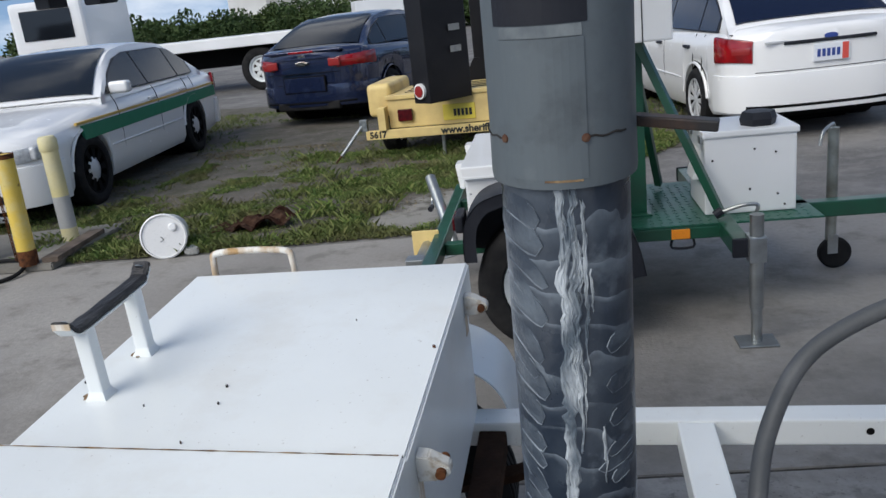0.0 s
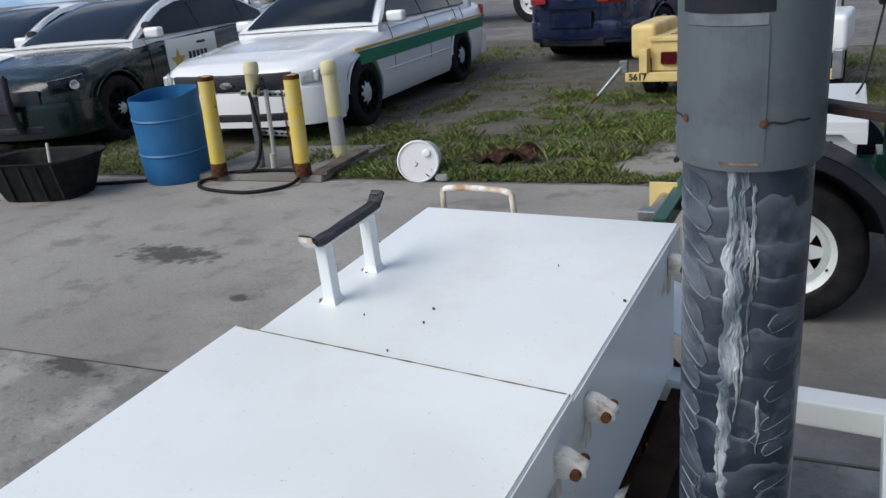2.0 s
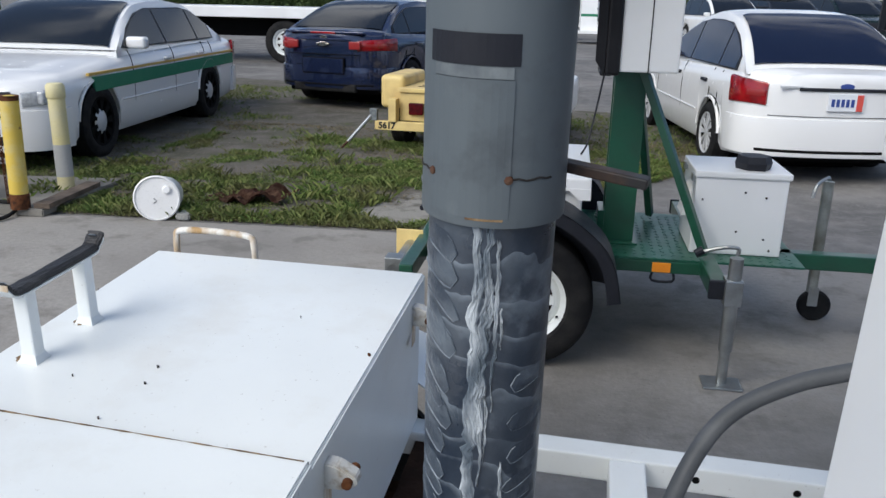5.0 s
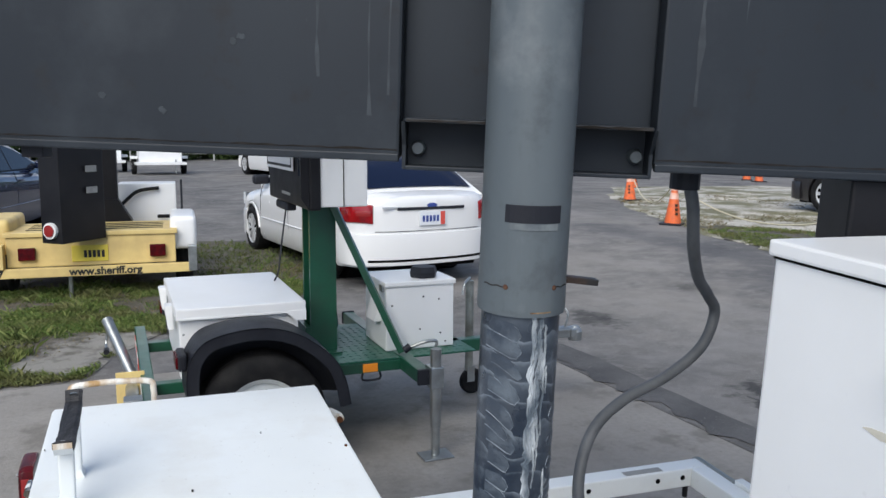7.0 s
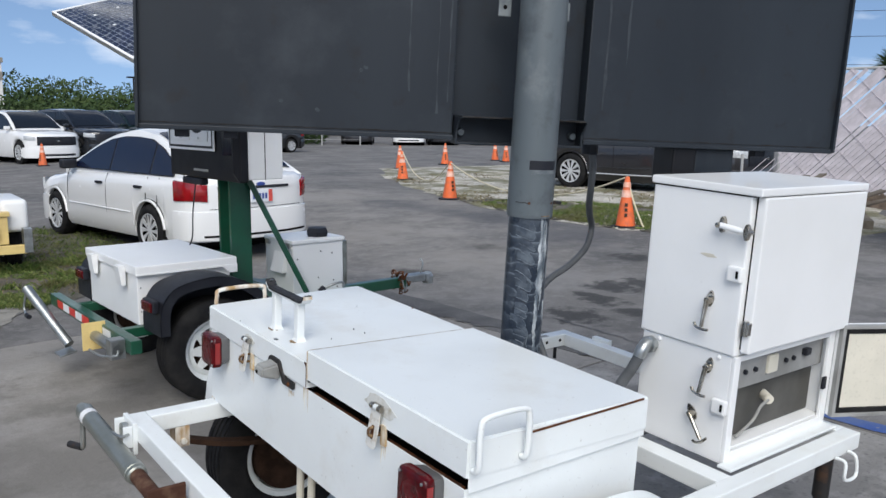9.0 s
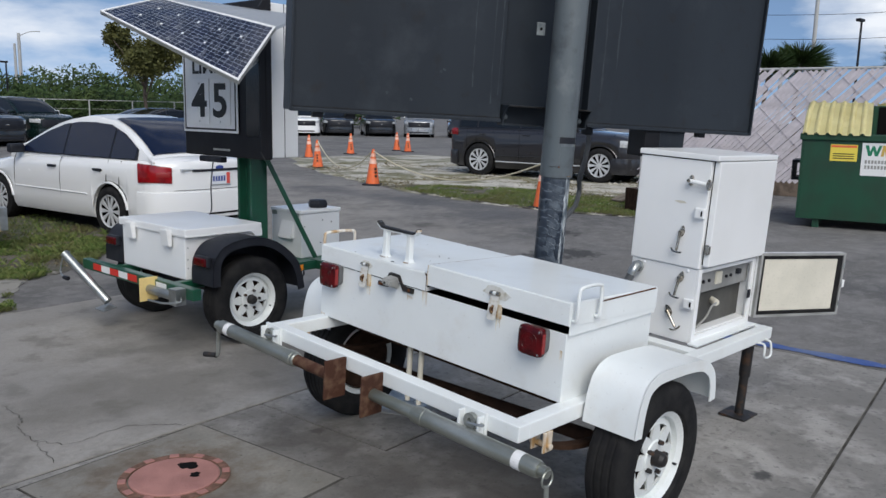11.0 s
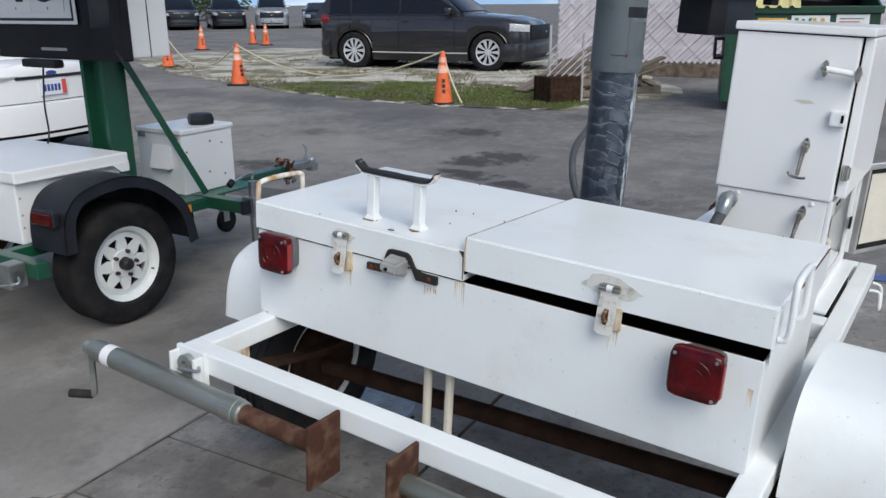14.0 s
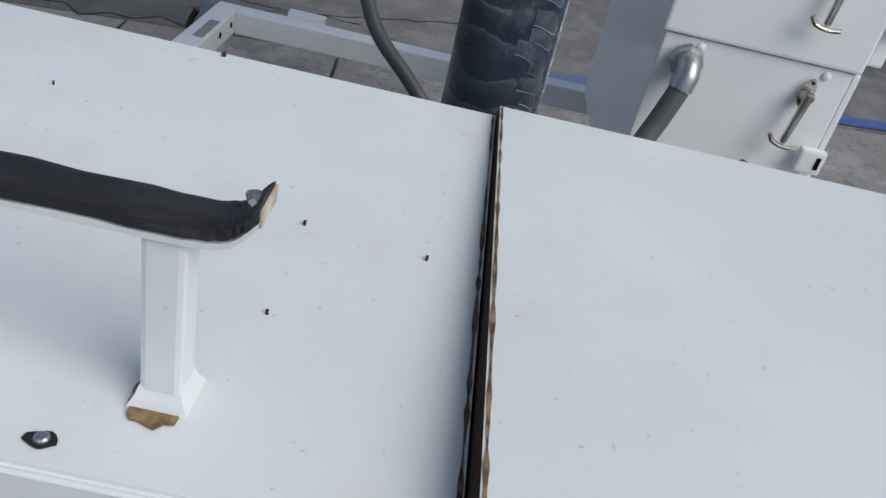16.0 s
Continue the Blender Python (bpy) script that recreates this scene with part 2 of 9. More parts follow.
mat("concrete", (0.325, 0.31, 0.288), 0.88, col2=(0.215, 0.205, 0.192), scale=0.8, lo=0.36, hi=0.66, speck=(0.09, 0.086, 0.08), speck_scale=75, speck_at=0.655, bump=0.35, bump_scale=60, vary=0.04, grain=0.12, spec=0.3)
mat("concrete_pale", (0.35, 0.33, 0.302), 0.88, col2=(0.235, 0.22, 0.202), scale=0.8, lo=0.36, hi=0.66, speck=(0.14, 0.135, 0.125), speck_scale=75, speck_at=0.68, bump=0.35, bump_scale=60, vary=0.04, grain=0.1, spec=0.3)
mat("concrete_pad", (0.25, 0.235, 0.205), 0.85, col2=(0.165, 0.155, 0.135), scale=2.5, speck=(0.07, 0.07, 0.065), speck_scale=34, speck_at=0.70, bump=0.3, vary=0.03, grain=0.10)
mat("asphalt", (0.195, 0.186, 0.175), 0.92, col2=(0.10, 0.097, 0.095), scale=0.33, lo=0.36, hi=0.66, speck=(0.28, 0.265, 0.25), speck_scale=80, speck_at=0.62, bump=0.5, bump_scale=110, vary=0.0, grain=0.12, spec=0.3)
mat("asphalt_dark", (0.135, 0.132, 0.13), 0.92, col2=(0.09, 0.089, 0.09), scale=3.0, speck=(0.2, 0.19, 0.18), speck_scale=70, speck_at=0.66, bump=0.4, bump_scale=110, vary=0.0, grain=0.1, spec=0.3)
mat("oil", (0.035, 0.034, 0.034), 0.5, col2=(0.07, 0.068, 0.066), scale=6, vary=0.1)
mat("gravel", (0.55, 0.52, 0.46), 0.9, col2=(0.34, 0.32, 0.26), scale=2.0, speck=(0.16, 0.15, 0.11), speck_scale=22, speck_at=0.58, bump=0.8, bump_scale=40, vary=0.0, grain=0.12)
mat("soil", (0.125, 0.111, 0.096), 0.95, col2=(0.072, 0.066, 0.046), scale=3.2, lo=0.42, hi=0.62, speck=(0.32, 0.30, 0.27), speck_scale=34, speck_at=0.67, bump=0.9, bump_scale=40, vary=0.0, grain=0.12)


def leaf_mat(name, dark, mid, pale, dry, rough=0.7):
    """Foliage whose every leaf takes its own tone, drier in some patches."""
    m = bpy.data.materials.new(name)
    m.use_nodes = True
    n, l = m.node_tree.nodes, m.node_tree.links
    b, geo, r = n["Principled BSDF"], n.new("ShaderNodeNewGeometry"), n.new("ShaderNodeValToRGB")
    e = r.color_ramp.elements
    e[0].color, e[1].color = (*dark, 1), (*pale, 1)
    e.new(0.55).color = (*mid, 1)
    l.new(geo.outputs["Random Per Island"], r.inputs["Fac"])
    co, t, k, x = n.new("ShaderNodeTexCoord"), n.new("ShaderNodeTexNoise"), n.new("ShaderNodeMapRange"), n.new("ShaderNodeMix")
    t.inputs["Scale"].default_value, t.inputs["Detail"].default_value = 2.2, 6.0
    k.inputs["From Min"].default_value, k.inputs["From Max"].default_value, k.inputs["To Max"].default_value = 0.42, 0.66, 0.8
    x.data_type = "RGBA"
    x.inputs[7].default_value = (*dry, 1)
    l.new(co.outputs["Object"], t.inputs["Vector"])
    l.new(t.outputs["Fac"], k.inputs["Value"])
    l.new(k.outputs["Result"], x.inputs["Factor"])
    l.new(r.outputs["Color"], x.inputs[6])
    l.new(x.outputs[2], b.inputs["Base Color"])
    b.inputs["Roughness"].default_value, b.inputs["Specular IOR Level"].default_value = rough, 0.25
    MATS[name] = m


leaf_mat("grass_blade", (0.040, 0.076, 0.015), (0.105, 0.160, 0.036), (0.21, 0.235, 0.08), (0.115, 0.105, 0.045))
leaf_mat("grass_dry", (0.075, 0.058, 0.030), (0.16, 0.13, 0.062), (0.29, 0.245, 0.14), (0.10, 0.085, 0.05))
mat("leaf", (0.030, 0.056, 0.016), 0.6, col2=(0.055, 0.08, 0.022), scale=0.8, vary=0.2, spec=0.2)
mat("leaf_olive", (0.06, 0.065, 0.02), 0.6, col2=(0.095, 0.095, 0.03), scale=0.8, vary=0.2, spec=0.2)
mat("bark", (0.16, 0.12, 0.09), 0.9, col2=(0.08, 0.06, 0.045), scale=8, bump=0.6, bump_scale=30, vary=0.1)
mat("blue_line", (0.045, 0.09, 0.27), 0.7, col2=(0.10, 0.14, 0.26), scale=4, speck=(0.22, 0.22, 0.24), speck_scale=18, speck_at=0.66, vary=0.0)
mat("manhole_ring", (0.20, 0.10, 0.07), 0.85, col2=(0.10, 0.055, 0.035), scale=30, bump=0.4, bump_scale=90, vary=0.0)
mat("manhole_pink", (0.40, 0.19, 0.16), 0.75, col2=(0.30, 0.14, 0.12), scale=6, bump=0.3, bump_scale=120, vary=0.0)
mat("lattice", (0.62, 0.57, 0.60), 0.7, col2=(0.48, 0.44, 0.46), scale=4, vary=0.12)
mat("pallet_wood", (0.225, 0.195, 0.155), 0.9, col2=(0.13, 0.11, 0.09), scale=6, stretch=(0.3, 1, 1), bump=0.3, vary=0.22, spec=0.2)
mat("building_white", (0.72, 0.72, 0.69), 0.7, col2=(0.62, 0.61, 0.58), scale=0.8, vary=0.03)
mat("building_band", (0.28, 0.25, 0.21), 0.7, col2=(0.22, 0.2, 0.17), scale=1.0, vary=0.03)
mat("pole_grey", (0.38, 0.38, 0.37), 0.6, vary=0.08)
mat("dumpster_lid", (0.88, 0.81, 0.46), 0.6, col2=(0.8, 0.72, 0.36), scale=4, vary=0.05)
mat("solar", (0.012, 0.016, 0.035), 0.15, col2=(0.02, 0.026, 0.06), scale=4, vary=0.2, coat=0.8)
mat("solar_line", (0.28, 0.30, 0.33), 0.5, vary=0.0)
mat("aluminium", (0.55, 0.56, 0.56), 0.35, metal=0.7, vary=0.05)
mat("hose_grey", (0.075, 0.08, 0.085), 0.55, col2=(0.11, 0.115, 0.12), scale=12, vary=0.0)
mat("rope", (0.62, 0.56, 0.4), 0.8, vary=0.05)


def add_layer(name, shape, colour, noise_scale, rough=None):
    """Lay a stain over a material: shape(n, l, position, noise) gives its strength."""
    m = MATS[name]
    n, l = m.node_tree.nodes, m.node_tree.links
    b = n["Principled BSDF"]
    co, t = n.new("ShaderNodeTexCoord"), n.new("ShaderNodeTexNoise")
    t.inputs["Scale"].default_value, t.inputs["Detail"].default_value, t.inputs["Roughness"].default_value = noise_scale, 8.0, 0.62
    l.new(co.outputs["Object"], t.inputs["Vector"])
    fac = shape(n, l, co.outputs["Object"], t.outputs["Fac"])
    x = n.new("ShaderNodeMix")
    x.data_type = "RGBA"
    l.new(fac, x.inputs["Factor"])
    l.new(b.inputs["Base Color"].links[0].from_socket, x.inputs[6])
    x.inputs[7].default_value = (*colour, 1)
    l.new(x.outputs[2], b.inputs["Base Color"])


def calc(n, l, op, a, b=None):
    k = n.new("ShaderNodeMath")
    k.operation = op
    for i, v in enumerate((a, b)):
        if v is None:
            continue
        if isinstance(v, (int, float)):
            k.inputs[i].default_value = v
        else:
            l.new(v, k.inputs[i])
    return k.outputs[0]


def spots(places, soft=0.5, most=0.85):
    """Ragged spots (x, y, half length, half width) spilt on a floor."""
    def shape(n, l, pos, noise):
        total = None
        for x, y, rx, ry in places:
            mp = n.new("ShaderNodeMapping")
            mp.vector_type = "TEXTURE"
            mp.inputs["Location"].default_value, mp.inputs["Scale"].default_value = (x, y, 0), (rx, ry, 50)
            ln = n.new("ShaderNodeVectorMath")
            ln.operation = "LENGTH"
            l.new(pos, mp.inputs["Vector"])
            l.new(mp.outputs["Vector"], ln.inputs[0])
            d = calc(n, l, "ADD", ln.outputs["Value"], calc(n, l, "MULTIPLY", calc(n, l, "SUBTRACT", noise, 0.5), -4.2))
            f = n.new("ShaderNodeMapRange")
            f.inputs["From Min"].default_value, f.inputs["From Max"].default_value = 1 + soft, 1 - soft
            f.inputs["To Max"].default_value = most
            l.new(d, f.inputs["Value"])
            total = f.outputs["Result"] if total is None else calc(n, l, "MAXIMUM", total, f.outputs["Result"])
        return total
    return shape


def patches(lo, hi, most):
    def shape(n, l, pos, noise):
        f = n.new("ShaderNodeMapRange")
        f.inputs["From Min"].default_value, f.inputs["From Max"].default_value, f.inputs["To Max"].default_value = lo, hi, most
        l.new(noise, f.inputs["Value"])
        return f.outputs["Result"]
    return shape


# spilt oil, tyre dust, pale wear and broad darker areas on the yard
add_layer("asphalt", patches(0.46, 0.62, 0.6), (0.25, 0.24, 0.23), 1.3)
add_layer("asphalt", patches(0.48, 0.64, 0.7), (0.085, 0.085, 0.088), 0.7)
add_layer("asphalt", patches(0.50, 0.60, 0.35), (0.26, 0.25, 0.24), 7.0)
add_layer("asphalt", spots(((3.07, 3.3, 0.2, 0.26), (3.64, 3.5, 0.14, 0.22), (3.67, 3.75, 0.1, 0.12), (4.05, 3.82, 0.14, 0.2), (4.34, 3.58, 0.2, 0.3), (3.1, 5.6, 0.16, 0.3), (5.3, 4.5, 0.16, 0.3), (3.5, 3.0, 0.1, 0.2), (4.6, 6.2, 0.16, 0.3)), 0.35), (0.04, 0.04, 0.04), 7.0)
add_layer("asphalt", spots(((4.1, 8.4, 1.5, 2.4), (4.0, 6.0, 0.8, 0.9), (5.6, 12.5, 1.4, 2.2)), 0.7, 0.55), (0.30, 0.28, 0.255), 2.0)
add_layer("asphalt", spots(((6.35, 8.0, 0.35, 2.0), (6.0, 6.0, 0.6, 0.7), (6.3, 10.4, 0.4, 1.0)), 0.6, 0.7), (0.088, 0.088, 0.094), 2.6)
add_layer("concrete", patches(0.44, 0.64, 0.75), (0.175, 0.166, 0.154), 0.9)
add_layer("concrete", patches(0.50, 0.62, 0.55), (0.42, 0.40, 0.375), 2.6)
add_layer("concrete", patches(0.53, 0.64, 0.6), (0.15, 0.143, 0.133), 6.0)
add_layer("concrete", patches(0.57, 0.63, 0.5), (0.10, 0.098, 0.095), 22.0)
add_layer("concrete", spots(((-2.65, 2.75, 0.06, 0.04), (-2.2, 3.1, 0.05, 0.03), (-3.6, 3.2, 0.3, 0.13), (-2.0, 4.0, 0.08, 0.05), (1.4, 2.6, 0.05, 0.04), (-1.2, 1.3, 0.03, 0.02), (-0.75, 1.6, 0.03, 0.03), (-2.9, 1.9, 0.16, 0.07), (-1.9, 0.5, 0.04, 0.02), (0.4, -0.2, 0.05, 0.04), (1.6, -0.8, 0.07, 0.05)), 0.35), (0.05, 0.05, 0.05), 10.0)
# broad soft darker areas of the concrete beneath the battery box
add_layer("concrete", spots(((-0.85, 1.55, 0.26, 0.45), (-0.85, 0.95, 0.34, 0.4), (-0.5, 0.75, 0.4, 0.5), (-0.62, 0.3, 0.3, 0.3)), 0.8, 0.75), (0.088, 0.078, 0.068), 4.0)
add_layer("concrete_pale", patches(0.46, 0.66, 0.5), (0.25, 0.24, 0.225), 1.1)
add_layer("concrete_pale", patches(0.54, 0.64, 0.6), (0.155, 0.145, 0.13), 3.2)
add_layer("concrete_pale", spots(((-0.6, 2.75, 1.5, 0.42), (-0.1, 3.7, 0.8, 0.7)), 0.7, 0.6), (0.125, 0.115, 0.10), 2.4)
add_layer("concrete_pale", spots(((-2.65, 2.75, 0.06, 0.04), (-2.2, 3.1, 0.05, 0.03), (-3.6, 3.2, 0.3, 0.13), (-2.0, 4.0, 0.08, 0.05), (1.4, 2.6, 0.05, 0.04)), 0.35), (0.05, 0.05, 0.05), 10.0)
add_layer("concrete_pad", spots(((-1.53, 1.6, 0.31, 0.31),), 0.5, 0.75), (0.115, 0.078, 0.048), 6.0)
add_layer("concrete_pad", patches(0.5, 0.68, 0.6), (0.11, 0.10, 0.085), 3.0)
add_layer("soil", patches(0.5, 0.62, 0.6), (0.05, 0.054, 0.026), 2.0)
add_layer("soil", patches(0.60, 0.66, 0.7), (0.20, 0.17, 0.12), 19.0)
add_layer("soil", spots(((-1.2, 5.58, 0.42, 0.28), (-0.72, 6.05, 0.45, 0.42)), 0.5, 0.8), (0.30, 0.285, 0.255), 7.0)
add_layer("white_paint", patches(0.55, 0.72, 0.35), (0.62, 0.60, 0.55), 5.0)
add_layer("white_paint", patches(0.66, 0.70, 0.6), (0.42, 0.41, 0.39), 95.0)
add_layer("sign_grey", patches(0.58, 0.67, 0.7), (0.013, 0.013, 0.014), 9.0)
add_layer("sign_grey", patches(0.54, 0.70, 0.5), (0.045, 0.053, 0.061), 2.4)
add_layer("mast_grey", patches(0.54, 0.68, 0.6), (0.045, 0.05, 0.055), 9.0)
add_layer("mast_grey", patches(0.55, 0.68, 0.5), (0.19, 0.205, 0.21), 5.0)
add_layer("solar", patches(0.55, 0.64, 0.55), (0.22, 0.23, 0.25), 26.0)
add_layer("gravel", patches(0.46, 0.58, 0.85), (0.13, 0.125, 0.06), 1.0)


def grease_waves(lo, hi, most):
    """Scalloped bands of grease round the tube, one over the other."""
    def shape(n, l, pos, noise):
        w = n.new("ShaderNodeTexWave")
        w.wave_type, w.bands_direction, w.wave_profile = "BANDS", "Z", "SAW"
        w.inputs["Scale"].default_value, w.inputs["Distortion"].default_value = 7.0, 7.5
        w.inputs["Detail"].default_value, w.inputs["Detail Scale"].default_value, w.inputs["Detail Roughness"].default_value = 3.0, 1.3, 0.5
        l.new(pos, w.inputs["Vector"])
        f = n.new("ShaderNodeMapRange")
        f.inputs["From Min"].default_value, f.inputs["From Max"].default_value, f.inputs["To Max"].default_value = lo, hi, most
        l.new(w.outputs["Fac"], f.inputs["Value"])
        k = n.new("ShaderNodeMapRange")
        k.inputs["From Min"].default_value, k.inputs["From Max"].default_value, k.inputs["To Min"].default_value = 0.38, 0.66, 0.0
        l.new(noise, k.inputs["Value"])
        return calc(n, l, "MULTIPLY", f.outputs["Result"], k.outputs["Result"])
    return shape


add_layer("grease", grease_waves(0.35, 1.0, 0.6), (0.11, 0.135, 0.16), 9.0)
add_layer("grease", grease_waves(0.80, 0.99, 0.7), (0.23, 0.265, 0.30), 14.0)
add_layer("grease", patches(0.56, 0.68, 0.5), (0.17, 0.20, 0.23), 13.0)


# ---- mesh helpers ----
def link(name, bm, material, parent=None, label="", smooth=False, matrix=None):
    me = bpy.data.meshes.new(name)
    bmesh.ops.recalc_face_normals(bm, faces=bm.faces)
    bm.to_mesh(me)
    bm.free()
    me.materials.append(MATS[material])
    if smooth:
        me.polygons.foreach_set("use_smooth", [True] * len(me.polygons))
        me.set_sharp_from_angle(angle=radians(38))
    ob = new(name, me)
    ob.parent = parent
    if matrix is not None:
        ob.matrix_basis = matrix
    if label:
        ob["label"] = label
    return ob


def part(name, bm, material, parent, label="", smooth=False, matrix=None):
    return link(name, bm, material, parent, label, smooth, matrix)


def again(ob, matrix, parent=None):
    """Another piece on the same mesh."""
    o = new(ob.name.split(".")[0], ob.data)
    o.parent = parent or ob.parent
    o.matrix_basis = matrix
    if "label" in ob:
        o["label"] = ob["label"]
    return o


def thing(name, matrix, label, category, group="", kind=""):
    ob = new(name)
    ob.empty_display_size = 0.1
    ob.matrix_world = matrix
    return tagged(ob, label, category, group, kind)


def box(x0, y0, z0, x1, y1, z1, bevel=0.004, seg=2, bm=None):
    """A bevelled block between two corners."""
    b = bmesh.new()
    bmesh.ops.create_cube(b, size=1.0)
    for v in b.verts:
        v.co = Vector(((x0 + x1) / 2 + v.co.x * (x1 - x0), (y0 + y1) / 2 + v.co.y * (y1 - y0), (z0 + z1) / 2 + v.co.z * (z1 - z0)))
    if bevel:
        bmesh.ops.bevel(b, geom=b.edges[:], offset=min(bevel, 0.45 * min(abs(x1 - x0), abs(y1 - y0), abs(z1 - z0))), segments=seg, affect="EDGES", profile=0.6)
    return merge(bm, b)


def merge(bm, b):
    if bm is None:
        return b
    me = bpy.data.meshes.new("tmp")
    b.to_mesh(me)
    b.free()
    bm.from_mesh(me)
    bpy.data.meshes.remove(me)
    return bm


def rod(p, q, r, seg=16, r2=None, bm=None, bevel=0.0):
    """A round bar from p to q."""
    p, q = Vector(p), Vector(q)
    b = bmesh.new()
    bmesh.ops.create_cone(b, cap_ends=True, segments=seg, radius1=r, radius2=r if r2 is None else r2, depth=(q - p).length)
    if bevel:
        bmesh.ops.bevel(b, geom=[e for e in b.edges if len(e.link_faces) == 2 and e.calc_face_angle(0) > 1.0], offset=bevel, segments=2, affect="EDGES")
    m = Matrix.Translation((p + q) / 2) @ (q - p).to_track_quat("Z", "Y").to_matrix().to_4x4()
    bmesh.ops.transform(b, matrix=m, verts=b.verts)
    return merge(bm, b)


def beam(p, q, w, h, bevel=0.004, bm=None, up=(0, 0, 1)):
    """A square bar from p to q, w wide and h high."""
    p, q = Vector(p), Vector(q)
    b = box(-w / 2, -h / 2, -(q - p).length / 2, w / 2, h / 2, (q - p).length / 2, bevel)
    d = (q - p).normalized()
    upv = Vector(up)
    side = d.cross(upv)
    side = side.normalized() if side.length > 1e-4 else Vector((1, 0, 0))
    m = Matrix((side, side.cross(d) * -1, d)).transposed().to_4x4()
    m = Matrix.Translation((p + q) / 2) @ m
    bmesh.ops.transform(b, matrix=m, verts=b.verts)
    return merge(bm, b)


def smoothed(pts, n=8, closed=False):
    """Points on a smooth curve through the given ones."""
    p = [Vector(v) for v in pts]
    out = []
    m = len(p)
    for i in range(m if closed else m - 1):
        a, b, c, d = (p[(i - 1) % m], p[i], p[(i + 1) % m], p[(i + 2) % m]) if closed else (p[max(i - 1, 0)], p[i], p[i + 1], p[min(i + 2, m - 1)])
        for k in range(n):
            t = k / n
            out.append(0.5 * (2 * b + (c - a) * t + (2 * a - 5 * b + 4 * c - d) * t * t + (3 * b - a - 3 * c + d) * t ** 3))
    if not closed:
        out.append(p[-1])
    return out


def tube(pts, r, seg=10, n=8, smooth=True, bm=None, closed=False, flat=1.0):
    """A round hose or bent bar along the points."""
    b = bmesh.new()
    path = smoothed(pts, n, closed) if smooth else [Vector(v) for v in pts]
    rings, side = [], None
    m = len(path)
    for i, c in enumerate(path):
        d = (path[(i + 1) % m] - path[i - 1]) if closed else (path[min(i + 1, m - 1)] - path[max(i - 1, 0)])
        d.normalize()
        if side is None:
            side = d.orthogonal().normalized()
        side = (side - d * side.dot(d)).normalized()
        w = d.cross(side)
        rings.append([b.verts.new(c + side * r * math.cos(a) + w * r * flat * math.sin(a)) for a in [2 * math.pi * k / seg for k in range(seg)]])
    for i in range(m if closed else m - 1):
        u, v = rings[i], rings[(i + 1) % m]
        for k in range(seg):
            b.faces.new((u[k], u[(k + 1) % seg], v[(k + 1) % seg], v[k]))
    if not closed:
        b.faces.new(rings[0])
        b.faces.new(rings[-1])
    return merge(bm, b)


def spin(profile, axis="Y", seg=32, bm=None, center=(0, 0, 0), closed=False):
    """A turned shape: profile of (radius, along)."""
    b = bmesh.new()
    rings = []
    for r, a in profile:
        ring = []
        for k in range(seg):
            t = 2 * math.pi * k / seg
            c, s = r * math.cos(t), r * math.sin(t)
            p = {"X": (a, c, s), "Y": (c, a, s), "Z": (c, s, a)}[axis]
            ring.append(b.verts.new(Vector(p) + Vector(center)))
        rings.append(ring)
    n = len(rings)
    for i in range(n if closed else n - 1):
        u, v = rings[i], rings[(i + 1) % n]
        for k in range(seg):
            b.faces.new((u[k], u[(k + 1) % seg], v[(k + 1) % seg], v[k]))
    if not closed:
        for ring in (rings[0], rings[-1]):
            b.faces.new(ring)
    return merge(bm, b)


def prism(pts, axis, a, b_, bm=None, bevel=0.0):
    """A polygon in the plane across the axis, pushed from a to b_ along it."""
    b = bmesh.new()

    def put(u, v, w):
        return {"X": (w, u, v), "Y": (u, w, v), "Z": (u, v, w)}[axis]
    lo = [b.verts.new(put(u, v, a)) for u, v in pts]
    hi = [b.verts.new(put(u, v, b_)) for u, v in pts]
    b.faces.new(lo)
    b.faces.new(hi)
    for i in range(len(pts)):
        j = (i + 1) % len(pts)
        b.faces.new((lo[i], lo[j], hi[j], hi[i]))
    if bevel:
        bmesh.ops.bevel(b, geom=b.edges[:], offset=bevel, segments=2, affect="EDGES")
    return merge(bm, b)


def moved(bm, m):
    bmesh.ops.transform(bm, matrix=m, verts=bm.verts)
    return bm


def blob(cx, cy, r, n=14, rough=0.3, rnd=random):
    """An uneven outline."""
    out = []
    a = rnd.uniform(0, 6)
    for k in range(n):
        t = 2 * math.pi * k / n
        q = r * (1 + rough * math.sin(2 * t + a) * 0.5 + rnd.uniform(-rough, rough) * 0.6)
        out.append((cx + q * math.cos(t), cy + q * math.sin(t)))
    return out


FONT_CURVES = {}


def words(text, size, material, parent, matrix, label="", name="lettering", depth=0.0015, bold=0.0):
    """Lettering as a mesh, centred on the matrix, reading along its x."""
    cu = bpy.data.curves.new(name, "FONT")
    cu.body, cu.size, cu.extrude, cu.align_x, cu.align_y = text, size, depth, "CENTER", "CENTER"
    cu.resolution_u, cu.offset = 3, bold
    tmp = new("tmp_text", cu)
    me = bpy.data.meshes.new_from_object(tmp.evaluated_get(bpy.context.evaluated_depsgraph_get()))
    bpy.data.objects.remove(tmp)
    bpy.data.curves.remove(cu)
    me.materials.clear()
    me.materials.append(MATS[material])
    ob = new(name, me)
    ob.parent = parent
    ob.matrix_basis = matrix
    if label:
        ob["label"] = label
    return ob

# ---- ground ----
SLAB = pose(0, 0, 0, 0, 0, 4.5)
SLAB_U, SLAB_V = 2.53, 5.18


def rise(x):
    s = min(max((x - 2) / 4.5, 0), 1)
    return 0.17 * s * s * (3 - 2 * s)


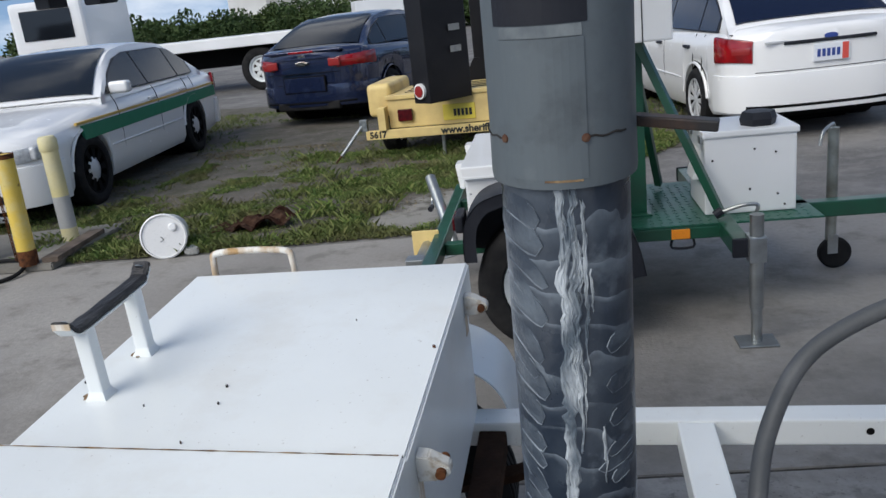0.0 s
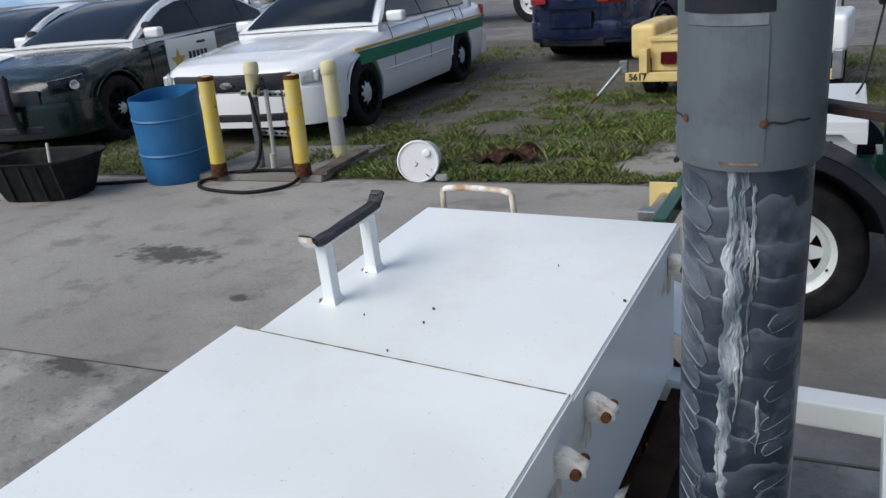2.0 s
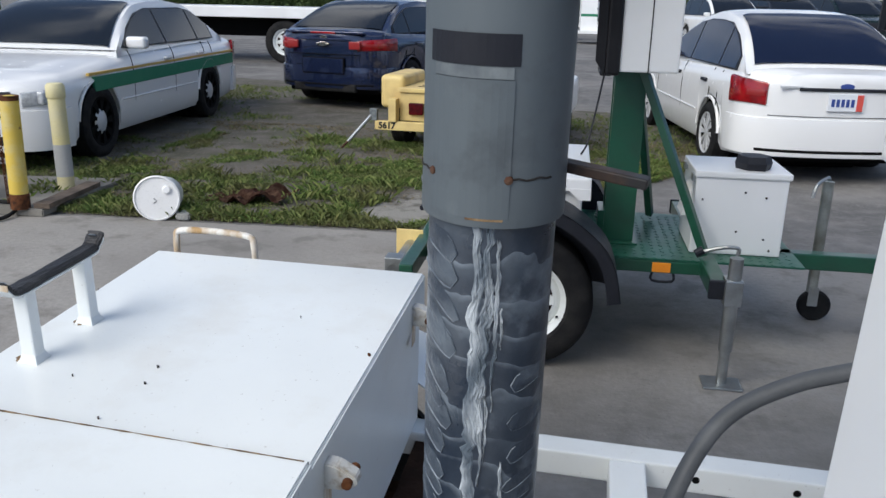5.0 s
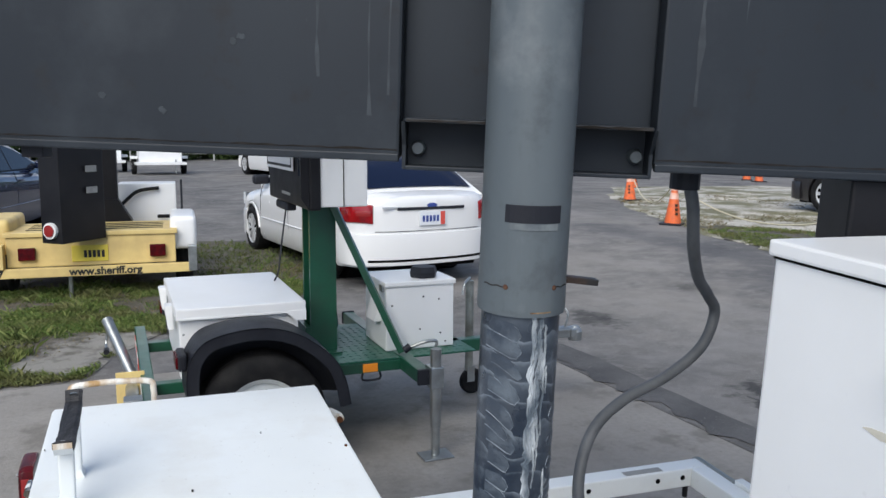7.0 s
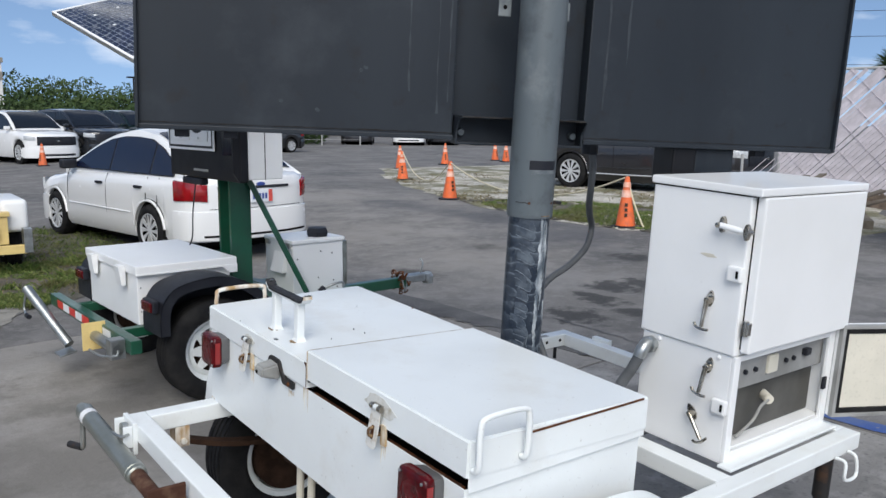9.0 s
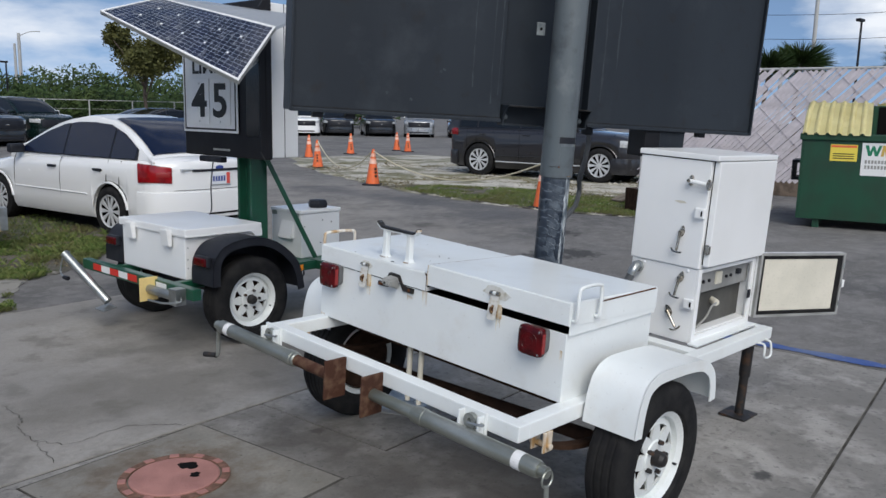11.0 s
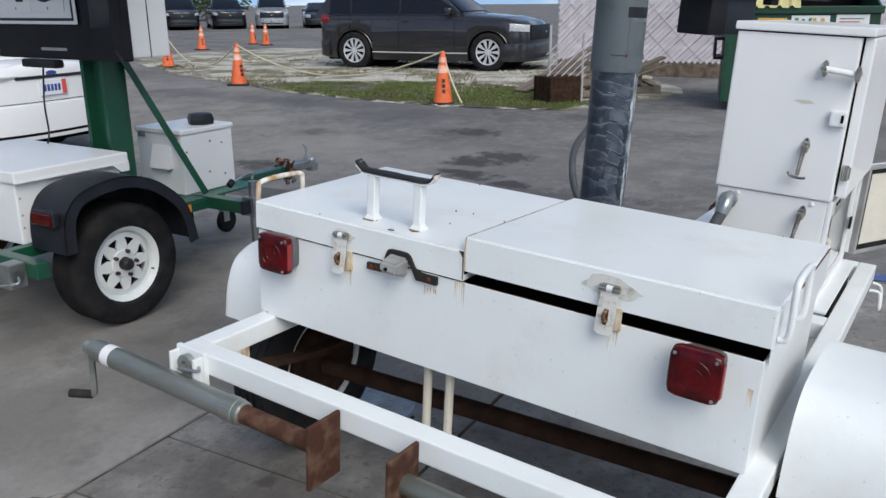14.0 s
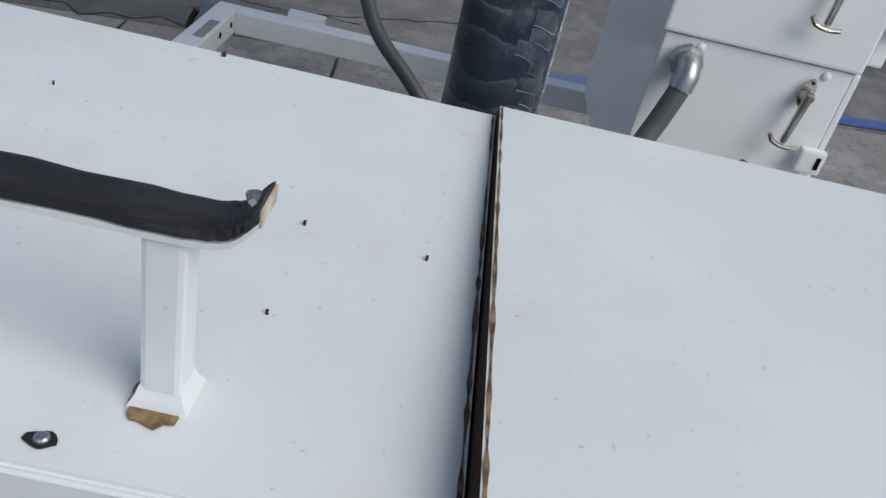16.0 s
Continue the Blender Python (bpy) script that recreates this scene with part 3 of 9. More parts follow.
def build_ground():
    us = [-900, -300, -120, -60, -30, -18, -12, -9, -6, -4, -2, 0, 1, 2, SLAB_U - 0.02, SLAB_U] + [SLAB_U + 0.5 * k for k in range(1, 18)] + [13, 16, 20, 30, 60, 150, 400, 900]
    vs = [-900, -300, -100, -40, -20, -12, -8, -5, -3, -1, 1, 3, SLAB_V - 0.02, SLAB_V, 6, 7, 8, 10, 13, 16, 20, 30, 60, 150, 400, 900]
    bm = bmesh.new()
    rows = []
    for v in vs:
        row = []
        for u in us:
            p = SLAB @ Vector((u, v, 0))
            inside = u < SLAB_U - 0.01 and v < SLAB_V - 0.01 and u > -13 and v > -13
            p.z = -0.05 if inside else rise(p.x)
            row.append(bm.verts.new(p))
        rows.append(row)
    for a, b in zip(rows, rows[1:]):
        for i in range(len(us) - 1):
            bm.faces.new((a[i], a[i + 1], b[i + 1], b[i]))
    ob = link("ground", bm, "asphalt", smooth=True)
    tagged(ob, "worn grey asphalt yard with pale aggregate", "ground", kind="structure")


build_ground()


def build_pavement():
    root = thing("pavement", Matrix(), "stained grey concrete slabs with dark joints", "pavement", kind="structure")
    def slab(u0, v0, u1, v1, tilt0=0.0, tilt1=0.0, seams=(1, 1, 1, 1), material="concrete"):
        g = 0.0075
        a, b, c, d = (g * k for k in seams)
        quad = [(u0 + a, v0 + b + tilt0 * (u0 - 1)), (u1 - c, v0 + b + tilt0 * (u1 - 1)), (u1 - c, v1 - d + tilt1 * (u1 - 1)), (u0 + a, v1 - d + tilt1 * (u0 - 1))]
        part("concrete_slab", moved(prism(quad, "Z", -0.045, random.uniform(-0.002, 0.0), bevel=0.003), SLAB), material, root)
    T = 0.053
    slab(-13, 2.18, SLAB_U, SLAB_V, seams=(1, 1, 1, 0.3), material="concrete_pale")
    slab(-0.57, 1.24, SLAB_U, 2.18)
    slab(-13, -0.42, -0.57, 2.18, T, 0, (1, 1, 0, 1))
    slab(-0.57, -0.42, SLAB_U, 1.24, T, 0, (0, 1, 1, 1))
    for u0, u1 in ((-13, -7.2), (-7.2, -2.6), (-2.6, SLAB_U)):
        slab(u0, -4.2, u1, -0.42, 0, T)
        slab(u0, -8.6, u1, -4.2)
        slab(u0, -13, u1, -8.6)
    part("joint_filler", moved(box(-12.99, -12.99, -0.04, SLAB_U - 0.01, SLAB_V - 0.01, -0.006, 0), SLAB), "joint_dirt", root, "dark dirt in the joints")
    pad = [(-1.14, 2.08), (-1.01, 1.095), (-1.90, 0.97), (-2.05, 1.95)]
    c = Vector((sum(p[0] for p in pad) / 4, sum(p[1] for p in pad) / 4))
    wide = [tuple(c + (Vector(p) - c) * 1.016) for p in pad]
    part("pad_joint", prism([(x + random.uniform(-0.002, 0.002), y) for x, y in wide], "Z", -0.03, 0.0022), "joint_dirt", root, "dirt-filled joint round the manhole square")
    part("manhole_pad", prism(pad, "Z", -0.03, 0.004, bevel=0.003), "concrete_pad", root, "square of rough pale concrete round the manhole")
    return root


pavement = build_pavement()


def ribbon(pts, width, z, wander=0.0, bm=None):
    """A thin uneven strip lying along the points."""
    b = bmesh.new()
    left, right = [], []
    for i, p in enumerate(pts):
        d = Vector(pts[min(i + 1, len(pts) - 1)]) - Vector(pts[max(i - 1, 0)])
        nrm = Vector((-d.y, d.x)).normalized()
        w = width * random.uniform(0.6, 1.4) / 2
        c = Vector(p) + nrm * random.uniform(-wander, wander)
        left.append(b.verts.new((c.x + nrm.x * w, c.y + nrm.y * w, z + rise(c.x))))
        right.append(b.verts.new((c.x - nrm.x * w, c.y - nrm.y * w, z + rise(c.x))))
    for i in range(len(pts) - 1):
        b.faces.new((left[i], left[i + 1], right[i + 1], right[i]))
    return merge(bm, b)


def line(p, q, n=14):
    return [(p[0] + (q[0] - p[0]) * k / n, p[1] + (q[1] - p[1]) * k / n) for k in range(n + 1)]


# painted line along the slab's end, cracks and oil on the asphalt
tagged(link("blue_line", ribbon([tuple((SLAB @ Vector((SLAB_U + 0.07, v, 0)))[:2]) for v in np.linspace(-4, 0.95, 40)], 0.11, 0.004, 0.004), "blue_line"), "worn blue painted line along the slab edge", "marking", kind="structure")
tagged(link("asphalt_patch", ribbon([tuple((SLAB @ Vector((SLAB_U + 0.18, v, 0)))[:2]) for v in np.linspace(1.0, 5.1, 40)], 0.33, 0.003, 0.006), "asphalt_dark"), "darker strip of newer asphalt along the slab", "asphalt", kind="structure")
for a, b in (((2.62, 2.2), (3.1, 0.8)), ((2.9, 3.4), (2.8, 1.4))):
    tagged(link("crack", ribbon(line(a, b, 24), 0.011, 0.0035, 0.018), "oil"), "dark crack in the asphalt", "crack", kind="structure")

for k, path in enumerate((((-1.756, 3.0), (-1.76, 2.76), (-1.816, 2.64), (-1.816, 2.425), (-1.848, 2.11)), ((-1.816, 2.425), (-1.724, 2.274), (-1.415, 2.302), (-1.14, 2.09)), ((-2.05, 1.955), (-2.2, 1.99), (-2.32, 1.97)), ((-1.01, 1.09), (-0.93, 1.05), (-0.90, 0.98)))):
    pts = [q for a, b in zip(path, path[1:]) for q in line(a, b, 9)[:-1]] + [path[-1]]
    tagged(link("crack", ribbon(pts, 0.0034, 0.0035, 0.012), "joint_dirt"), "fine dark crack in the concrete", "crack", kind="structure")


def build_manhole():
    root = thing("manhole", Matrix.Translation((-1.53, 1.6, 0.0)), "pink-painted cast iron manhole cover with a dark pick hole", "manhole", kind="structure")
    part("manhole_ring", spin([(0.235, 0.0), (0.235, 0.010), (0.198, 0.010), (0.198, 0.0)], "Z", 48), "manhole_ring", root, "rusty outer ring")
    part("cover", spin([(0.0005, 0.0), (0.19, 0.0), (0.19, 0.011), (0.182, 0.014), (0.0005, 0.014)], "Z", 48), "manhole_pink", root, "chalky pink cover")
    part("pick_hole", prism(blob(0.09, 0.05, 0.04, 14, 0.3), "Z", 0.0145, 0.0155), "dark_gap", root, "dark pick hole")
    part("pick_hole", prism(blob(0.068, -0.055, 0.024, 14, 0.35), "Z", 0.0145, 0.0155), "dark_gap", root, "dark pick hole")
    lug = part("lug", box(0.2, -0.012, 0.008, 0.232, 0.03, 0.014, 0.002, 1), "manhole_pink", root)
    for k in range(1, 12):
        again(lug, pose(0, 0, 0, 0, 0, 30 * k))


build_manhole()


def build_plate_cover():
    root = thing("access_cover", Matrix.Translation((-0.15, 1.63, 0.0)), "round diamond-plate access cover with a bolted white ring", "manhole", kind="structure")
    part("cover_ring", spin([(0.21, 0.0), (0.21, 0.008), (0.165, 0.008), (0.165, 0.0)], "Z", 40, closed=True), "grey_plastic", root, "chipped white ring")
    part("cover_plate", spin([(0.0005, 0.0), (0.163, 0.0), (0.163, 0.007), (0.0005, 0.007)], "Z", 40), "steel", root, "diamond-pattern steel plate")
    b = bmesh.new()
    for i in range(-9, 10):
        for j in range(-9, 10):
            x, y = i * 0.017, j * 0.017
            if x * x + y * y < 0.152 ** 2:
                merge(b, moved(box(-0.0065, -0.002, 0.007, 0.0065, 0.002, 0.009, 0), Matrix.Translation((x, y, 0)) @ pose(0, 0, 0, 0, 0, 45 if (i + j) % 2 else -45)))
    tagged(part("tread_pattern", b, "steel", root), kind="stuff")
    bolt = part("bolt", spin([(0.0005, 0.012), (0.009, 0.012), (0.009, 0.008), (0.0005, 0.008)], "Z", 6, None, (0.188, 0, 0)), "dark_bracket", root)
    for k in range(1, 8):
        again(bolt, pose(0, 0, 0, 0, 0, 45 * k))


build_plate_cover()

# ---- the display trailer ----
trailer = thing("display_trailer", LEAN, "white sign trailer with battery box, cabinet and dark sign board", "trailer")


def build_chassis():
    z0, z1 = 0.447, 0.507
    for b in (box(-1.09, 0.095, z0, -1.03, 1.563, z1, 0.005), box(-1.03, 1.503, z0, 1.04, 1.563, z1, 0.005), box(-1.03, 0.095, z0, 1.04, 0.155, z1, 0.005),
              box(0.98, 0.155, z0, 1.04, 1.503, z1, 0.005), box(0.24, 0.155, z0, 0.315, 1.503, z1 - 0.002, 0.005)):
        part("frame_beam", b, "white_paint", trailer)
    part("floor_beam", box(-0.18, 0.155, z0 - 0.01, -0.12, 1.503, z1 - 0.02, 0.004), "rust_dark", trailer, "rusty brown cross beam under the box")
    part("floor_beam", box(-0.62, 0.155, z0 - 0.03, -0.56, 1.503, z1 - 0.03, 0.004), "rust_dark", trailer, "rusty brown cross beam under the box")
    # tongue with coupler and chain
    t = part("tongue", box(1.04, 0.785, 0.44, 1.66, 0.855, 0.51, 0.005), "white_paint", trailer)
    b = box(1.62, 0.785, 0.46, 1.86, 0.855, 0.525, 0.012)
    spin([(0.0005, 0.44), (0.05, 0.44), (0.055, 0.5), (0.03, 0.54), (0.0005, 0.55)], "Z", 20, b, (1.86, 0.82, 0))
    part("coupler", b, "dark_bracket", t, "dark worn coupler")
    part("strap", box(1.56, 0.779, 0.434, 1.60, 0.861, 0.516, 0.006, bm=box(1.635, 0.768, 0.452, 1.66, 0.872, 0.538, 0.006)), "rubber", t, "black strap wound round the tongue")
    part("latch_lever", tube([(1.70, 0.82, 0.53), (1.72, 0.82, 0.575), (1.76, 0.82, 0.59), (1.80, 0.81, 0.585)], 0.008, 8, 4), "steel", t, smooth=True)
    b = bmesh.new()
    for k in range(9):
        a = k * 0.7
        tube([Vector((1.6 + 0.035 * math.cos(a), 0.86 + 0.02 * math.sin(a) + 0.02 * math.cos(t2), 0.50 - 0.012 * k + 0.02 * math.sin(t2))) for t2 in [2 * math.pi * q / 8 for q in range(8)]], 0.005, 6, 1, False, b, True)
    part("chain", b, "rust", t, "rusty safety chain")
    # holes along the far beam
    for x in (0.42, 0.62, 0.86, 0.95):
        part("bolt_hole", spin([(0.0005, 1.5015), (0.008, 1.5015), (0.008, 1.503)], "Y", 12, None, (x, 0, 0.48)), "dark_gap", trailer)
    b = tube([(0.86, 0.09, 0.455), (0.86, 0.055, 0.45), (0.86, 0.05, 0.39), (0.94, 0.05, 0.385), (0.945, 0.06, 0.45), (0.945, 0.09, 0.46)], 0.006, 8, 4)
    part("tie_loop", b, "white_paint", trailer)
    part("warning_label", box(0.75, 1.51, 0.5075, 0.88, 1.535, 0.5085, 0), "grey_plastic", trailer, "small worn grey label")


build_chassis()


def curved_sheet(profile, y0, y1, thick, bm=None):
    """A bent sheet: profile of (x, z) carried from y0 to y1."""
    b = bmesh.new()
    pts = smoothed([(x, 0, z) for x, z in profile], 5)
    n = len(pts)
    nor = []
    for i in range(n):
        d = pts[min(i + 1, n - 1)] - pts[max(i - 1, 0)]
        nor.append(Vector((-d.z, 0, d.x)).normalized() * thick)
    outer = [[b.verts.new((p.x, y, p.z)) for p in pts] for y in (y0, y1)]
    inner = [[b.verts.new((p.x - q.x, y, p.z - q.z)) for p, q in zip(pts, nor)] for y in (y0, y1)]
    for i in range(n - 1):
        b.faces.new((outer[0][i], outer[0][i + 1], outer[1][i + 1], outer[1][i]))
        b.faces.new((inner[0][i], inner[0][i + 1], inner[1][i + 1], inner[1][i]))
        for k in (0, 1):
            b.faces.new((outer[k][i], outer[k][i + 1], inner[k][i + 1], inner[k][i]))
    for i in (0, n - 1):
        b.faces.new((outer[0][i], outer[1][i], inner[1][i], inner[0][i]))
    return merge(bm, b)


def spoke_wheel(parent, m, r=0.305, width=0.19, spokes=8, rim_mat="wheel_white", lug_mat="dark_bracket"):
    """Trailer wheel; its outer face looks along -y."""
    h = width / 2
    w = new("wheel")
    w.parent, w.matrix_basis = parent, m
    tread = [(r * 0.60, -h * 0.72), (r * 0.66, -h * 0.95), (r * 0.80, -h), (r * 0.93, -h * 0.93), (r * 0.985, -h * 0.78)]
    for a in (-0.55, -0.18, 0.18, 0.55):
        tread += [(r, h * (a - 0.13)), (r, h * (a + 0.10)), (r * 0.982, h * (a + 0.12)), (r * 0.982, h * (a + 0.16))]
    tread += [(r * 0.985, h * 0.78), (r * 0.93, h * 0.93), (r * 0.80, h), (r * 0.66, h * 0.95), (r * 0.60, h * 0.72)]
    part("tyre", spin(tread, "Y", 56, closed=True), "rubber", w, smooth=True)
    rr = r * 0.62
    part("rim", spin([(rr, -h * 0.80), (rr * 1.03, -h * 0.84), (rr * 1.02, -h * 0.74), (rr * 0.93, -h * 0.62), (rr * 0.90, -h * 0.1), (rr * 0.90, h * 0.7), (rr * 1.02, h * 0.8), (rr * 0.86, h * 0.6), (rr * 0.86, -h * 0.1), (rr * 0.88, -h * 0.62)], "Y", 48, closed=True), rim_mat, w, smooth=True)
    b = bmesh.new()
    ri, ro = rr * 0.36, rr * 0.92
    y = -h * 0.45
    spin([(ri * 0.5, y - 0.012), (ri, y - 0.012), (ri * 1.1, y), (ri * 0.5, y)], "Y", 32, b, closed=True)
    spin([(rr * 0.70, y - 0.006), (rr * 0.80, y + 0.0), (ro, y + 0.015), (ro, y + 0.022), (rr * 0.70, y + 0.006)], "Y", 48, b, closed=True)
    part("wheel_disc", b, rim_mat, w)
    g = math.pi / spokes
    pts = [(ri * 0.98, g * 0.99), (rr * 0.50, g * 0.86), (rr * 0.73, g * 0.34)]
    out = [(q * math.cos(t), q * math.sin(t)) for q, t in pts] + [(q * math.cos(t), -q * math.sin(t)) for q, t in reversed(pts)]
    spoke = part("spoke", prism(out, "Y", y - 0.006, y + 0.004), rim_mat, w)
    for k in range(1, spokes):
        again(spoke, pose(0, 0, 0, 0, 360 * k / spokes, 0), w)
    b = spin([(0.0005, y - 0.058), (0.022, y - 0.055), (0.030, y - 0.042), (0.032, y - 0.01), (0.05, y - 0.004), (0.0005, y)], "Y", 20)
    for k in range(5):
        a = 2 * math.pi * k / 5
        spin([(0.0005, y - 0.032), (0.009, y - 0.03), (0.01, y - 0.008), (0.0005, y - 0.008)], "Y", 6, b, (0.062 * math.cos(a), 0, 0.062 * math.sin(a)))
    part("hub", b, lug_mat, w)
    part("brake_drum", spin([(0.0005, h * 0.78), (rr * 0.82, h * 0.78), (rr * 0.82, h * 0.05), (0.0005, h * 0.05)], "Y", 28), "rust_dark", w, "rusty brake drum")
    part("valve", rod((rr * 0.8, y - 0.03, -rr * 0.35), (rr * 0.84, y, -rr * 0.37), 0.005, 8), "black_plastic", w)
    return w


def build_running_gear():
    spoke_wheel(trailer, pose(-0.445, -0.03, 0.275), r=0.303, width=0.17)
    spoke_wheel(trailer, pose(-0.435, 1.69, 0.19, 0, 0, 180), r=0.308, width=0.17)
    part("axle", rod((-0.455, 0.05, 0.27), (-0.455, 1.6, 0.19), 0.03, 14), "rust_dark", trailer, "rusty axle")
    prof = [(-0.722, 0.44), (-0.711, 0.535), (-0.682, 0.613), (-0.625, 0.652), (-0.54, 0.664), (-0.31, 0.654), (-0.205, 0.628), (-0.143, 0.578), (-0.116, 0.515), (-0.108, 0.455)]
    for y0, y1, dz in ((-0.135, 0.085, 0.0), (1.575, 1.795, -0.03)):
        b = curved_sheet([(x, z + dz) for x, z in prof], y0, y1, 0.004)
        yo = y0 if y0 < 0 else y1
        curved_sheet([(x, z + dz) for x, z in prof], yo - 0.003, yo + 0.003, 0.045, b)
        part("fender", b, "white_paint", trailer, smooth=True)
    for y in (0.12, 1.535):
        s = part("leaf_spring", curved_sheet([(-0.92, 0.40), (-0.72, 0.34), (-0.455, 0.31), (-0.2, 0.34), (0.0, 0.40)], y - 0.022, y + 0.022, 0.018), "rust_dark", trailer, "rusty leaf spring")
        for x in (-0.92, 0.0):
            b = box(x - 0.025, y - 0.03, 0.37, x + 0.025, y - 0.022, 0.447, 0.003)
            box(x - 0.025, y + 0.022, 0.37, x + 0.025, y + 0.03, 0.447, 0.003, bm=b)
            rod((x, y - 0.045, 0.395), (x, y + 0.045, 0.395), 0.011, 10, bm=b)
            part("spring_hanger", b, "rust_stain", s, "rusty spring hanger")


build_running_gear()


def lid(x0, x1, y0, y1, ztop_rear, ztop_front, skirt, seam):
    """A folded sheet lid: a tray turned over."""
    b = bmesh.new()
    t = 0.003
    z = {x0: ztop_rear, x1: ztop_front}
    o = [b.verts.new((x, y, z[x])) for x, y in ((x0, y0), (x1, y0), (x1, y1), (x0, y1))]
    ob = [b.verts.new((x, y, z[x] - skirt)) for x, y in ((x0, y0), (x1, y0), (x1, y1), (x0, y1))]
    i_ = [b.verts.new((x + (t if x == x0 else -t), y + (t if y == y0 else -t), z[x] - t)) for x, y in ((x0, y0), (x1, y0), (x1, y1), (x0, y1))]
    ib = [b.verts.new((x + (t if x == x0 else -t), y + (t if y == y0 else -t), z[x] - skirt)) for x, y in ((x0, y0), (x1, y0), (x1, y1), (x0, y1))]
    b.faces.new(o)
    b.faces.new(i_)
    for k in range(4):
        j = (k + 1) % 4
        b.faces.new((o[k], o[j], ob[j], ob[k]))
        b.faces.new((i_[k], i_[j], ib[j], ib[k]))
        b.faces.new((ob[k], ob[j], ib[j], ib[k]))
    b.edges.ensure_lookup_table()
    top = [e for e in b.edges if all(v in o for v in e.verts) or (e.verts[0] in o and e.verts[1] in ob) or (e.verts[1] in o and e.verts[0] in ob)]
    top = [e for e in top if not all(abs(v.co.y - seam) < 1e-5 for v in e.verts)]
    bmesh.ops.bevel(b, geom=top, offset=0.005, segments=2, affect="EDGES")
    return b


def build_battery_box():
    body = new("battery_box")
    body.parent = trailer
    x0, x1, y0, y1, zb, zt = -0.792, -0.188, 0.143, 1.562, 0.507, 0.768
    # four walls of sheet
    b = box(x0, y0, zb, x0 + 0.004, y1, zt, 0.001, 1)
    for y in (y0, y1 - 0.004):
        box(x0 + 0.004, y, zb, x1 - 0.004, y + 0.004, zt, 0.001, 1, bm=b)
    box(x1 - 0.004, y0, zb, x1, y1, zt, 0.001, 1, bm=b)
    box(x0 + 0.004, y0 + 0.004, zb + 0.02, x1 - 0.004, y1 - 0.004, zb + 0.024, 0, bm=b)
    part("box_body", b, "white_paint", body)
    part("lid", lid(-0.797, -0.178, 0.857, 1.571, 0.852, 0.858, 0.078, 0.857), "white_paint", body, "white steel lid, shut")
    part("lid", lid(-0.797, -0.176, 0.131, 0.8545, 0.889, 0.870, 0.088, 0.8545), "white_paint", body, "white steel lid, slightly raised")
    part("end_skirt", box(-0.789, 0.1335, 0.762, -0.182, 0.1375, 0.862, 0.001, 1), "white_paint", body)
    # bare rusty rim under the raised lid, and the dark inside
    part("rim", box(x0 + 0.006, y0 + 0.02, zt - 0.02, x0 + 0.02, 0.84, zt - 0.004, 0.002), "rust", body, "rusty inner rim")
    part("battery_tray", box(x0 + 0.03, y0 + 0.03, zb + 0.03, x1 - 0.03, y1 - 0.03, zt - 0.06, 0.01), "dark_gap", body, "dark batteries")
    for yy, z0, z1 in ((0.860, 0.852, 0.858), (0.8520, 0.889, 0.870)):
        bm = bmesh.new()
        n = 40
        rows = []
        for k in range(n + 1):
            x, w = -0.79 + 0.605 * k / n, random.uniform(0.0008, 0.0045)
            z = z0 + (z1 - z0) * (x + 0.797) / 0.62 + 0.0006
            rows.append((bm.verts.new((x, yy - w / 2, z)), bm.verts.new((x, yy + w / 2, z))))
        for p_, q_ in zip(rows, rows[1:]):
            bm.faces.new((p_[0], q_[0], q_[1], p_[1]))
        part("edge_rust", bm, "rust_weld", body, "rust along the lid edge")
    # black strip set in the slit: the shade between the lids as colour
    part("lid_seam_rust", box(-0.793, 0.8553, 0.79, -0.18, 0.8566, 0.838, 0), "dark_gap", body, "dark seam between the lids")
    part("lid_side_rust", prism([(-0.793, 0.80), (-0.18, 0.80), (-0.18, 0.8692), (-0.793, 0.8880)], "Y", 0.8546, 0.8551), "rust_dark", body, "rusty side of the raised lid")
    part("lid_corner_rust", prism([(0.8505, 0.802), (0.8544, 0.802), (0.8544, 0.886), (0.8515, 0.886), (0.8525, 0.85)], "X", -0.7985, -0.7975), "rust_run", body, "rust down the lid corner")
    part("lid_corner_rust", prism([(0.8575, 0.776), (0.8595, 0.78), (0.8605, 0.835), (0.8680, 0.846), (0.8720, 0.850), (0.8575, 0.850)], "X", -0.7985, -0.7975), "rust", body, "rust down the lid corner")
    return body


bbox = build_battery_box()


def stain(parent, name, m, w, h, material="rust_run", label="brown rust run"):
    """Thin drips of rust side by side, hanging in their own plane."""
    b = bmesh.new()
    n = max(3, int(w / 0.006))
    for k in range(n):
        x = -w / 2 + w * (k + 0.5) / n + random.uniform(-0.002, 0.002)
        r, d = random.uniform(0.0012, 0.0032), h * random.uniform(0.3, 1.0)
        prism([(x - r, random.uniform(0, 0.006)), (x - r * 0.7, -d * 0.5), (x - r * 0.2, -d), (x + r * 0.2, -d), (x + r * 0.8, -d * 0.5), (x + r, random.uniform(0, 0.006))], "Y", 0.0001 * k, 0.0006 + 0.0001 * k, b)
    return tagged(part(name, b, material, parent, label, matrix=m), kind="stuff")


REAR = pose(0, 0, 0, 0, 0, -90)


def on_rear(y, z, x=-0.7925):
    """A place on the box's rear face: local x runs to the right as seen from behind, -y out of the face."""
    return Matrix.Translation((x, y, z)) @ REAR


